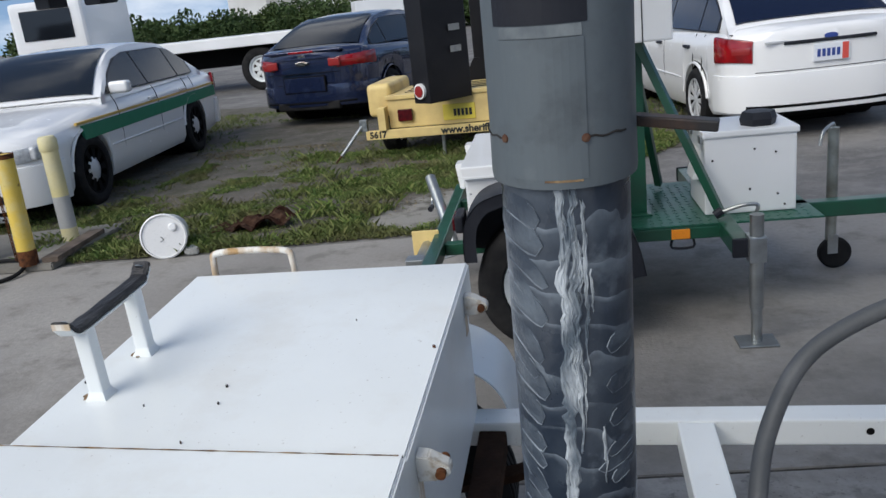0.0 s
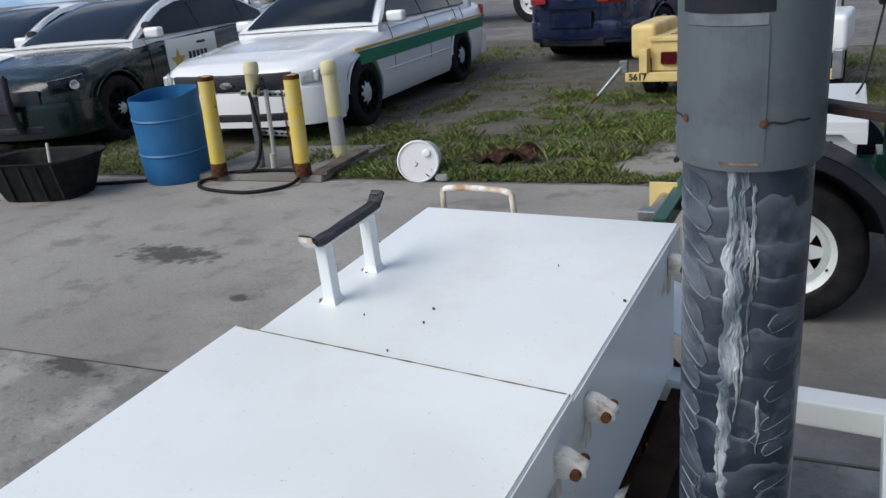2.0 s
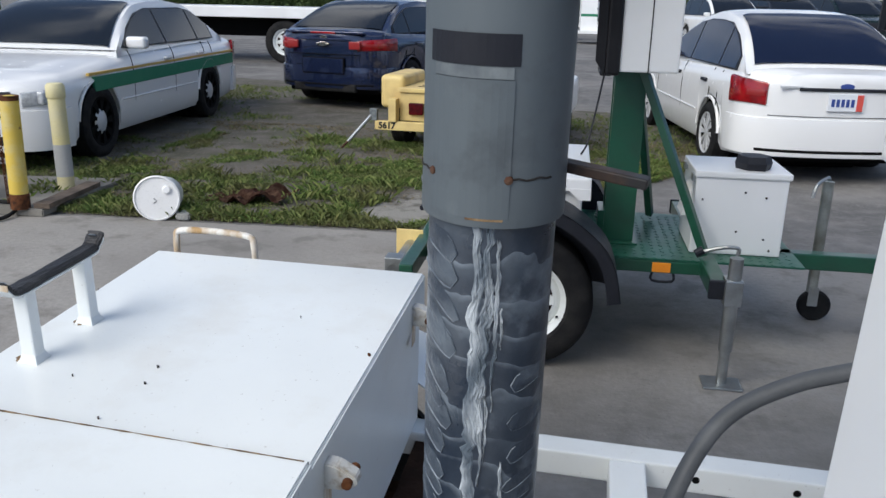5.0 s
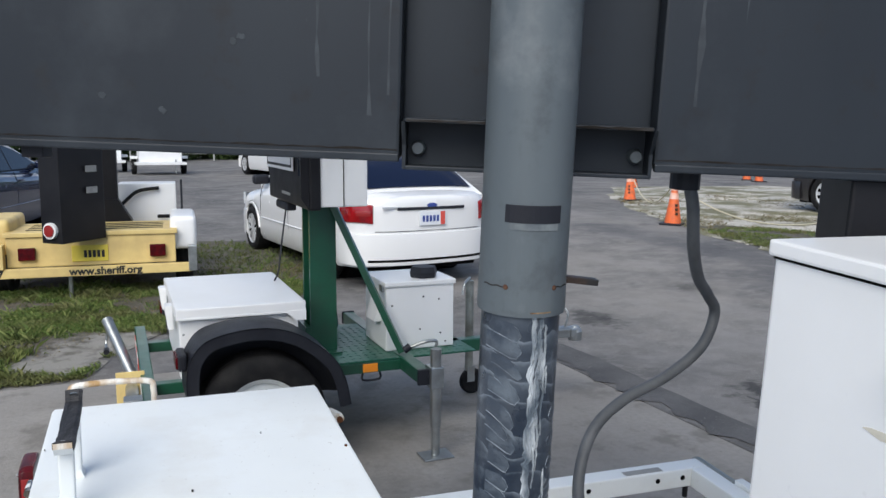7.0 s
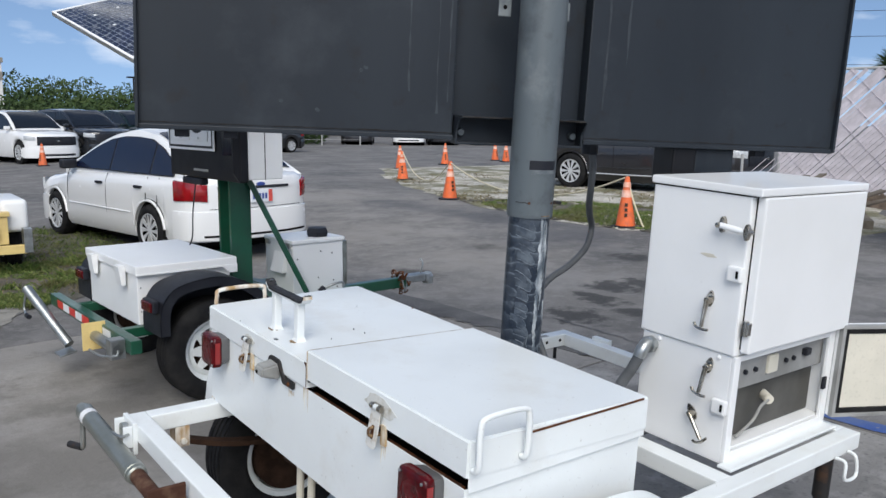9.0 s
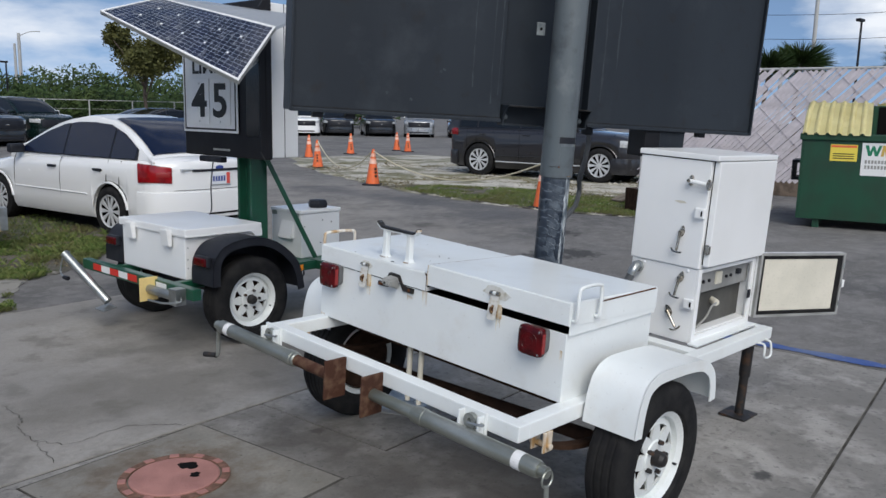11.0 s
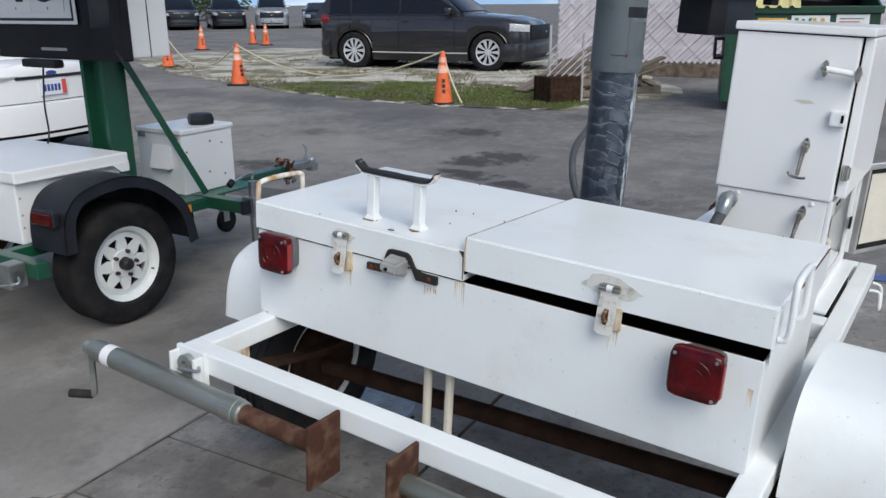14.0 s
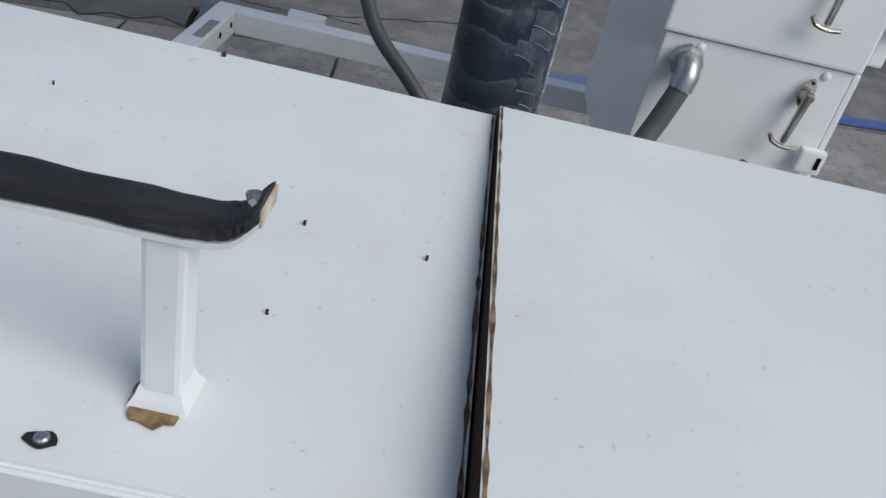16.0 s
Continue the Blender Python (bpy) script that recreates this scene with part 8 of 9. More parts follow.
# ---- the yellow message trailer ----
def build_yellow_trailer():
    y_ = thing("message_trailer", Matrix.Translation((-1.08, 8.05, 0.0)) @ pose(0, 0, 0, 0, 0, -2), "faded yellow message board trailer on grass", "trailer")
    part("bumper", box(-0.99, -0.10, 0.24, 0.93, -0.03, 0.33, 0.008), "yellow_trailer", y_)
    words("www.sheriff.org", 0.102, "ink_black", y_, Matrix.Translation((0.13, -0.1015, 0.285)) @ pose(0, 0, 0, 90, 0, 0), bold=0.0035)
    words("5617", 0.09, "ink_black", y_, Matrix.Translation((-0.86, -0.1015, 0.285)) @ pose(0, 0, 0, 90, 0, 0), bold=0.0035)
    b = part("battery_case", box(-0.75, 0.0, 0.33, 0.78, 0.85, 0.62, 0.01), "yellow_trailer", y_, "yellow battery case with slatted lids")
    part("lid", box(-0.77, -0.02, 0.62, 0.0, 0.87, 0.665, 0.008), "yellow_trailer", b)
    part("lid", box(0.01, -0.02, 0.62, 0.80, 0.87, 0.665, 0.008), "yellow_trailer", b)
    for k in range(4):
        part("slot", box(-0.6, 0.16 + 0.16 * k, 0.6655, 0.66, 0.20 + 0.16 * k, 0.669, 0), "dark_gap", b)
    for x in (-0.57, 0.61):
        l = part("tail_lamp", box(x - 0.075, -0.05, 0.40, x + 0.075, 0.0, 0.52, 0.012, 3), "red_lens", y_, "square red tail lamp")
    p = part("number_plate", box(-0.18, -0.015, 0.37, 0.15, -0.002, 0.53, 0.006), "plate_yellow", y_, "yellow number plate with blurred marks")
    for k in range(5):
        part("plate_mark", box(-0.07 + 0.04 * k, -0.018, 0.41, -0.043 + 0.04 * k, -0.014, 0.48, 0), "ink_black", p)
    for s in (-1, 1):
        x = s * 0.86
        f = box(x - 0.13, 0.10, 0.44, x + 0.13, 1.02, 0.78, 0.06, 4)
        part("fender", f, "yellow_trailer" if s < 0 else "white_box", y_, "square fender box", True)
        w = spoke_wheel(y_, pose(x, 0.58, 0.30, 0, 0, 90 if s > 0 else -90), r=0.30, width=0.18)
    jb = part("corner_jack", rod((-1.02, -0.06, 0.40), (-1.22, -0.28, 0.13), 0.018, 12), "steel", y_, "swung-up grey corner jack", True)
    part("jack_foot", rod((-1.21, -0.27, 0.15), (-1.27, -0.33, 0.07), 0.011, 10), "rust_plate", jb)
    part("jack_clamp", box(-1.05, -0.09, 0.33, -0.97, -0.03, 0.45, 0.006), "mast_pale", jb)
    part("corner_bracket", box(0.90, -0.12, 0.25, 0.98, 0.02, 0.50, 0.006), "steel", y_)
    part("corner_bracket", box(-0.84, -0.12, 0.33, -0.76, 0.02, 0.56, 0.006), "yellow_trailer", y_)
    # folded board seen nearly edge-on, its mast, and the control cabinet
    m = Matrix.Translation((-0.29, -0.40, 0)) @ pose(0, 0, 0, 0, 0, 52)
    s = part("message_board", box(0.0, -0.12, 0.60, 0.55, 0.12, 2.6, 0.01), "black_sign", y_, "black message board turned edge-on", matrix=m)
    part("board_lamp", spin([(0.0005, -0.03), (0.075, -0.03), (0.075, 0.0), (0.0005, 0.0)], "X", 22, None, (0.0, 0.0, 0.72)), "reflect_white", s)
    part("board_lens", spin([(0.0005, -0.045), (0.055, -0.04), (0.055, -0.03), (0.0005, -0.03)], "X", 22, None, (0.0, 0.0, 0.72)), "red_lens_clear", s, "round red lamp")
    for z in (1.05, 1.25):
        part("label_mark", box(0.30, -0.1425, z, 0.44, -0.14, z + 0.06, 0), "grey_plastic", s)
    part("mast", box(0.04, 0.92, 0.62, 0.20, 1.08, 2.7, 0.01), "black_sign", y_, "black mast")
    part("mast_foot", prism([(-0.1, 0.66), (0.34, 0.66), (0.20, 0.9), (0.04, 0.9)], "Y", 0.90, 1.10), "black_sign", y_)
    c = part("cabinet", box(0.18, 1.25, 0.62, 0.80, 1.70, 1.05, 0.012), "white_box", y_, "off-white cabinet with a black conduit")
    part("conduit", tube([(0.15, 1.1, 0.75), (0.25, 1.2, 0.85), (0.4, 1.2, 0.97), (0.62, 1.22, 1.0)], 0.02, 10), "rubber", c, smooth=True)
    part("conduit", tube([(0.6, 1.2, 0.68), (0.8, 1.1, 0.68), (0.95, 1.0, 0.60)], 0.02, 10), "rubber", c, smooth=True)
    part("deck", box(-0.75, 0.85, 0.36, 0.78, 2.2, 0.45, 0.01), "yellow_trailer", y_)
    part("tongue", box(-0.04, 2.2, 0.32, 0.04, 3.2, 0.40, 0.006), "yellow_trailer", y_)
    part("marker_rod", rod((0.86, 1.1, 0.75), (0.86, 1.1, 1.1), 0.012, 10), "black_plastic", y_)
    part("jack", rod((-0.2, -0.02, 0.0), (-0.2, -0.02, 0.3), 0.02, 12), "steel", y_)


build_yellow_trailer()


def build_far_trailer(x, y, turn, lab):
    f = thing("equipment_trailer", Matrix.Translation((x, y, rise(x))) @ pose(0, 0, 0, 0, 0, turn), lab, "trailer", "white trailers in a row")
    part("body", box(-0.8, -0.6, 0.5, 0.8, 0.8, 1.9, 0.02), "white_box", f)
    part("deck", box(-0.95, -0.9, 0.40, 0.95, 1.3, 0.5, 0.01), "white_box", f)
    part("green_stripe", box(-0.8, -0.603, 1.05, 0.1, -0.6, 1.15, 0), "ink_green", f)
    words("SHERIFF", 0.24, "ink_black", f, Matrix.Translation((0.25, -0.604, 1.10)) @ pose(0, 0, 0, 90, 0, 0))
    for s in (-1, 1):
        part("fender", box(s * 0.95 - 0.13, -0.1, 0.62, s * 0.95 + 0.13, 0.7, 0.72, 0.02), "white_box", f)
        spoke_wheel(f, pose(s * 0.95, 0.3, 0.33, 0, 0, 90 if s > 0 else -90), r=0.33, width=0.2)
    part("jack", rod((0.55, -0.7, 0.05), (0.55, -0.7, 0.6), 0.03, 10), "steel", f)


build_far_trailer(0.0, 34.0, 4, "white equipment trailer with green stripe")
build_far_trailer(-2.3, 36.5, 4, "white equipment trailer parked behind another")
build_far_trailer(-6.3, 27.5, 20, "white equipment trailer beside a ladder rack")


# ---- grass verge and loose things by the slab ----
def flat_sheet(name, outline, z, material, label, category, bump=0.02, seed=1):
    """An uneven sheet inside an outline, lying on the ground."""
    rnd = random.Random(seed)
    b = bmesh.new()
    vs = [b.verts.new((x, y, rise(x) + z)) for x, y in outline]
    b.faces.new(vs)
    bmesh.ops.triangulate(b, faces=b.faces[:])
    bmesh.ops.subdivide_edges(b, edges=b.edges[:], cuts=4, use_grid_fill=False)
    bmesh.ops.triangulate(b, faces=b.faces[:])
    for v in b.verts:
        if not v.is_boundary:
            v.co.z = rise(v.co.x) + z + rnd.uniform(0, bump)
        else:
            v.co.z = rise(v.co.x) + z
    return tagged(link(name, b, material, smooth=True), label, category, kind="structure")


def uneven(pts, n=7, amp=0.08, seed=3):
    rnd = random.Random(seed)
    out = []
    for a, b in zip(pts, pts[1:] + pts[:1]):
        for k in range(n):
            t = k / n
            out.append((a[0] + (b[0] - a[0]) * t + rnd.uniform(-amp, amp), a[1] + (b[1] - a[1]) * t + rnd.uniform(-amp, amp)))
    return out


VERGE = [(-14.0, 4.16), (-1.0, 5.16), (-0.75, 6.0), (-0.25, 6.45), (0.36, 6.85), (0.95, 7.6), (1.25, 8.5), (1.4, 9.6), (1.3, 11.0), (0.7, 11.9), (-1.5, 12.6), (-4.0, 14.2), (-8.0, 15.3), (-15.0, 14.5)]
edge = line(VERGE[0], VERGE[1], 14)
flat_sheet("verge", edge[:-1] + uneven(VERGE[1:] , 5, 0.09, 5), 0.006, "soil", "bare soil verge with patchy grass", "verge", seed=2)
ISLAND = [(7.35, 4.3), (7.15, 4.8), (6.86, 5.95), (6.86, 7.3), (7.15, 9.0), (7.62, 10.6), (8.3, 12.7), (9.9, 16.4), (12.0, 19.6), (17.0, 19.0), (19.0, 10.0), (14.0, 6.0), (10.0, 3.6)]
flat_sheet("gravel_island", uneven(ISLAND, 6, 0.12, 9), 0.006, "gravel", "pale gravel island with thin grass", "gravel", seed=4)


STRIP = [(7.3, 4.4), (7.17, 4.85), (6.9, 5.97), (6.9, 7.3), (7.2, 9.0), (7.65, 10.4), (8.3, 10.2), (9.2, 8.6), (9.8, 7.0), (9.9, 5.0), (9.0, 4.0)]
flat_sheet("verge", uneven(STRIP, 5, 0.1, 8), 0.012, "soil", "grassy soil strip along the asphalt", "verge", seed=6)


def inside(p, poly):
    x, y = p
    c = False
    for (x0, y0), (x1, y1) in zip(poly, poly[1:] + poly[:1]):
        if (y0 > y) != (y1 > y) and x < (x1 - x0) * (y - y0) / (y1 - y0) + x0:
            c = not c
    return c


BARE = ((-1.2, 5.58, 0.42, 0.28), (-0.72, 6.05, 0.6, 0.5), (-3.6, 7.9, 0.9, 0.9), (-2.9, 6.9, 0.5, 0.3), (-5.8, 8.2, 1.3, 2.0), (-3.6, 11.2, 1.3, 1.2))


def blades(name, count, region, poly, material, label, height, seed, patch=2.0, cut=0.0, broad=0.5, edge_gain=0.25):
    """Low weeds: narrow blades and small flat leaves in ragged patches, thickest along the concrete."""
    rnd = random.Random(seed)
    verts, faces = [], []
    x0, x1, y0, y1 = region
    tries = 0
    while len(faces) < count and tries < count * 6:
        tries += 1
        x, y = rnd.uniform(x0, x1), rnd.uniform(y0, y1)
        if not inside((x, y), poly):
            continue
        d = noise.noise(Vector((x * patch, y * patch, seed))) + 0.5 * noise.noise(Vector((x * patch * 3.7, y * patch * 3.7, seed + 5.0))) + 0.25 * noise.noise(Vector((x * patch * 11, y * patch * 11, seed)))
        d += edge_gain * max(0.0, 1.0 - abs(y - (5.24 + x / 13)) / 1.3)
        d -= 0.8 * max(0.0, max(1.2 - math.hypot((x - bx) / rx, (y - by) / ry) for bx, by, rx, ry in BARE))
        if d - cut < rnd.uniform(0.0, 0.3):
            continue
        for _ in range(5):
            a, h = rnd.uniform(0, 6.28), height * rnd.uniform(0.25, 1.2)
            px, py = x + rnd.uniform(-0.035, 0.035), y + rnd.uniform(-0.035, 0.035)
            z = rise(px) + 0.006
            dx, dy = math.cos(a), math.sin(a)
            i = len(verts)
            if rnd.random() < broad:
                q, w, z = rnd.uniform(0.008, 0.020), rnd.uniform(0.004, 0.009), z + h * rnd.uniform(0.2, 0.8)
                t = q * rnd.uniform(-0.4, 0.7)
                verts += [(px - dx * q, py - dy * q, z - t * 0.5), (px + dy * w, py - dx * w, z + 0.003), (px + dx * q, py + dy * q, z + t), (px - dy * w, py + dx * w, z + 0.003)]
                faces += [(i, i + 1, i + 2), (i, i + 2, i + 3)]
                continue
            lean, w = h * rnd.uniform(0.3, 1.3), rnd.uniform(0.0018, 0.0045)
            verts += [(px - dy * w, py + dx * w, z), (px + dy * w, py - dx * w, z), (px + dx * lean * 0.4 + dy * w * 0.7, py + dy * lean * 0.4 - dx * w * 0.7, z + h * 0.7), (px + dx * lean, py + dy * lean, z + h)]
            faces += [(i, i + 1, i + 2), (i, i + 2, i + 3)]
    me = bpy.data.meshes.new(name)
    me.from_pydata(verts, [], faces)
    me.materials.append(MATS[material])
    return tagged(new(name, me), label, "grass", kind="stuff")


blades("grass", 260000, (-4.2, 1.35, 5.0, 8.6), VERGE, "grass_blade", "low green weeds and grass in patches", 0.038, 11, 1.1, -0.20)
blades("weeds", 30000, (-4.2, 1.35, 5.0, 8.6), VERGE, "grass_blade", "taller leafy weeds in small clumps", 0.085, 18, 2.3, 0.18, 0.6)
blades("grass", 46000, (-9.0, 1.45, 8.0, 13.5), VERGE, "grass_blade", "thin green grass on the far verge", 0.05, 12, 0.8, -0.15, 0.3)
blades("grass", 60000, (-8.5, -4.0, 4.5, 8.0), VERGE, "grass_blade", "grass along the slab edge", 0.045, 13, 1.2, -0.2)
blades("dry_grass", 170000, (-8.5, 1.4, 4.5, 9.5), VERGE, "grass_dry", "dry yellow grass stalks and litter", 0.022, 14, 1.3, -0.35, 0.35, 0.1)
blades("grass", 90000, (6.8, 9.4, 4.2, 9.8), STRIP, "grass_blade", "green grass strip before the gravel", 0.045, 15, 0.9, -0.4, 0.3)
blades("dry_grass", 20000, (6.7, 14.0, 5.0, 16.0), ISLAND, "grass_dry", "dry grass on gravel", 0.05, 16, 0.7, 0.05, 0.2)


def pebbles(name, count, region, poly, material, label, size, seed, cut=-0.1):
    rnd = random.Random(seed)
    verts, faces = [], []
    x0, x1, y0, y1 = region
    n = 0
    while n < count:
        x, y = rnd.uniform(x0, x1), rnd.uniform(y0, y1)
        n += 1
        if not inside((x, y), poly) or noise.noise(Vector((x, y, seed))) < cut:
            continue
        s = size * rnd.uniform(0.4, 1.4)
        z = rise(x) + 0.008
        i = len(verts)
        a = rnd.uniform(0, 6.28)
        for k in range(4):
            q = a + k * 1.5708
            verts.append((x + s * math.cos(q) * rnd.uniform(0.7, 1.2), y + s * math.sin(q) * rnd.uniform(0.7, 1.2), z))
        verts.append((x + rnd.uniform(-s, s) * 0.2, y + rnd.uniform(-s, s) * 0.2, z + s * rnd.uniform(0.5, 0.9)))
        faces += [(i, i + 1, i + 4), (i + 1, i + 2, i + 4), (i + 2, i + 3, i + 4), (i + 3, i, i + 4)]
    me = bpy.data.meshes.new(name)
    me.from_pydata(verts, [], faces)
    me.materials.append(MATS[material])
    return tagged(new(name, me), label, "stones", kind="stuff")


pebbles("pebbles", 5000, (-6.0, 0.9, 5.2, 11.0), VERGE, "concrete_pad", "small pale stones in the soil", 0.012, 21)
pebbles("gravel_stones", 12000, (6.8, 14.0, 5.5, 16.5), ISLAND, "gravel", "pale gravel stones", 0.03, 22)


def build_standpipe():
    pad = link("concrete_plinth", prism([(-4.875, 4.740), (-3.625, 4.840), (-3.645, 5.920), (-4.945, 5.740)], "Z", 0.0, 0.055, bevel=0.008), "concrete_pad")
    tagged(pad, "low concrete plinth with chipped edges", "plinth")
    tagged(link("timber", beam((-3.645, 4.860, 0.074), (-3.725, 5.600, 0.074), 0.12, 0.036, 0.004), "bark"), "dark weathered timber on the plinth", "timber")
    for x, y, h, lean, paint, lab in ((-4.585, 4.740, 0.81, 2.5, "yellow_paint", "chipped yellow steel bollard with a rusty foot"), (-3.800, 4.845, 0.79, 1.5, "yellow_paint", "chipped yellow steel bollard with a rusty foot"),
                                      (-3.880, 5.480, 0.80, 0.0, "faded_yellow", "faded pale yellow bollard with a domed cap")):
        o = thing("bollard", Matrix.Translation((x, y, 0.054)) @ pose(0, 0, 0, 0, lean, 0), lab, "bollard", "bollards round the water pipe")
        part("post", rod((0, 0, 0), (0, 0, h), 0.062, 24), paint, o, smooth=True)
        if paint == "yellow_paint":
            part("rusty_foot", spin([(0.0625, 0.0), (0.066, 0.0), (0.066, 0.09), (0.0625, 0.11)], "Z", 24, closed=True), "rust", o, "rusty foot")
            part("rusty_rim", spin([(0.04, h - 0.02), (0.0635, h - 0.03), (0.0635, h + 0.002), (0.04, h + 0.002)], "Z", 24, closed=True), "rust", o, "rusty top rim")
        else:
            part("cap", spin([(0.0635, h - 0.10), (0.07, h - 0.09), (0.07, h - 0.01), (0.055, h + 0.012), (0.0005, h + 0.016)], "Z", 24), paint, o, smooth=True)
            part("bare_patch", spin([(0.0625, 0.1), (0.0632, 0.1), (0.0632, 0.35), (0.0625, 0.35)], "Z", 24, closed=True), "pole_grey", o, "patch of bare grey metal")
    w = thing("water_pipe", Matrix.Translation((-4.385, 5.030, 0.054)) @ pose(0, 0, 0, 0, 4, 8), "grey galvanised water standpipe with a hose tap", "pipe")
    part("riser", rod((0, 0, 0), (0, 0, 0.70), 0.034, 18), "mast_pale", w, smooth=True)
    part("sleeve", spin([(0.035, 0.60), (0.052, 0.60), (0.054, 0.78), (0.062, 0.79), (0.062, 0.855), (0.05, 0.88), (0.0005, 0.885)], "Z", 24), "faded_yellow", w, "faded yellow sleeve with a domed cap", True)
    part("pipe", rod((0.14, 0.0, 0), (0.12, 0.0, 0.66), 0.018, 14), "pole_grey", w, smooth=True)
    part("drain_pipe", rod((0.15, -0.05, 0), (0.15, -0.05, 0.14), 0.02, 12), "cream", w)
    for z, x0, x1 in ((0.29, -0.07, 0.36), (0.615, -0.15, 0.32)):
        strut = part("strut", box(x0, 0.036, z - 0.021, x1, 0.066, z + 0.021, 0.003), "steel", w, "slotted steel strut")
        for k in range(int((x1 - x0) / 0.05)):
            part("slot", box(x0 + 0.015 + 0.05 * k, 0.0345, z - 0.007, x0 + 0.045 + 0.05 * k, 0.0365, z + 0.007, 0), "dark_gap", strut)
    part("tap", tube([(0.12, 0.0, 0.66), (0.11, -0.02, 0.70), (0.08, -0.07, 0.69), (0.07, -0.09, 0.63)], 0.016, 10), "dark_bracket", w)
    part("tap_wheel", spin([(0.03, -0.006), (0.042, 0.0), (0.03, 0.006)], "Z", 16, None, (0.10, -0.01, 0.73), closed=True), "dark_bracket", w)
    hose = [(-4.295, 4.930, 0.70), (-4.245, 4.900, 0.55), (-4.225, 4.890, 0.3), (-4.285, 4.830, 0.10), (-4.545, 4.800, 0.05), (-4.725, 4.660, 0.016), (-4.525, 4.480, 0.016), (-4.075, 4.440, 0.016), (-3.855, 4.620, 0.016), (-3.825, 4.780, 0.03), (-3.895, 4.900, 0.07), (-4.225, 4.880, 0.07), (-4.875, 4.800, 0.03), (-5.525, 4.520, 0.016), (-6.525, 4.200, 0.016)]
    tagged(link("garden_hose", tube(hose, 0.014, 10, 10), "rubber", smooth=True), "black rubber hose coiled on the concrete", "hose")
    ch = bmesh.new()
    for k in range(26):
        z = 0.05 + 0.026 * k
        c = Vector((-3.880, 4.830, z + 0.054))
        d1 = Vector((0, 0, 1))
        d2 = Vector((1, 0, 0)) if k % 2 else Vector((0, 1, 0))
        tube([c + d1 * 0.018 * math.cos(t) + d2 * 0.009 * math.sin(t) for t in [q * 0.7854 for q in range(8)]], 0.0035, 5, 1, False, ch, True)
    tagged(link("chain", ch, "rust"), "rusty chain hung on a bollard", "chain", kind="stuff")


build_standpipe()


def build_barrel():
    b = thing("plastic_barrel", Matrix.Translation((-5.10, 4.80, 0.0)) @ pose(0, 0, 0, 3, 2, 0), "blue plastic barrel with its top cut off", "barrel")
    prof = [(0.0005, 0.0), (0.255, 0.0), (0.278, 0.03), (0.284, 0.2), (0.285, 0.265), (0.286, 0.555), (0.284, 0.74), (0.280, 0.74), (0.281, 0.57), (0.279, 0.2), (0.25, 0.03), (0.0005, 0.03)]
    d = spin(prof, "Z", 56)
    for v in d.verts:
        if v.co.z > 0.73:
            a = math.atan2(v.co.y, v.co.x)
            v.co.z += 0.018 * math.sin(a + 0.6) + 0.005 * math.sin(3 * a) + 0.003 * math.sin(7 * a + 1)
    part("drum", d, "blue_barrel", b, smooth=True)
    for z in (0.265, 0.555):
        part("hoop", spin([(0.283, z - 0.016), (0.291, z - 0.007), (0.2945, z), (0.291, z + 0.007), (0.283, z + 0.016)], "Z", 56, closed=True), "blue_barrel", b, smooth=True)


build_barrel()


def build_tub():
    t = thing("feed_tub", Matrix.Translation((-5.93, 4.13, 0.0)) @ pose(0, 0, 0, 0, 0, 14), "black ribbed plastic tub on the slab edge", "tub")
    b = bmesh.new()
    rings = []
    for z, s in ((0.0, 0.72), (0.03, 0.76), (0.30, 0.97), (0.33, 1.06), (0.345, 1.06), (0.33, 0.97), (0.05, 0.74)):
        ring = []
        for k in range(36):
            a = 2 * math.pi * k / 36
            q = 4.0
            c, d = math.cos(a), math.sin(a)
            r = (abs(c) ** q + abs(d) ** q) ** (-1 / q)
            ring.append(b.verts.new((0.47 * s * r * c, 0.30 * s * r * d, z)))
        rings.append(ring)
    for u, v in zip(rings, rings[1:]):
        for k in range(36):
            b.faces.new((u[k], u[(k + 1) % 36], v[(k + 1) % 36], v[k]))
    b.faces.new(rings[0])
    b.faces.new(rings[-1])
    part("shell", b, "rubber", t, smooth=True)
    for k in range(5):
        x = -0.32 + 0.16 * k
        part("rib", beam((x, -0.235, 0.02), (x, -0.302, 0.32), 0.025, 0.012, 0.003), "rubber", t)
    part("stick", rod((0.0, 0.05, 0.06), (-0.02, 0.12, 0.42), 0.012, 8), "cream", t)


build_tub()


def build_bucket():
    m = Matrix.Translation((-2.82, 4.985, 0.157)) @ pose(0, 0, 0, 82, 0, 20)
    b = thing("bucket", m, "white plastic bucket with a lid lying on its side", "bucket")
    part("pail", spin([(0.0005, -0.34), (0.125, -0.34), (0.13, -0.33), (0.148, -0.06), (0.153, -0.05), (0.148, -0.04), (0.15, 0.0), (0.0005, 0.0)], "Z", 36), "white_box", b, smooth=True)
    part("lid", spin([(0.15, -0.03), (0.158, -0.03), (0.16, 0.012), (0.15, 0.018), (0.145, 0.008), (0.0005, 0.008)], "Z", 36), "reflect_white", b, smooth=True)
    part("spout_cap", spin([(0.0005, 0.01), (0.028, 0.01), (0.028, 0.022), (0.02, 0.026), (0.0005, 0.026)], "Z", 18, None, (0.07, 0.06, 0)), "white_box", b)
    part("mark", tube([(-0.02, 0.0, 0.009), (0.0, -0.02, 0.009), (-0.025, -0.035, 0.009)], 0.003, 6, 1, False), "ink_black", b)


build_bucket()


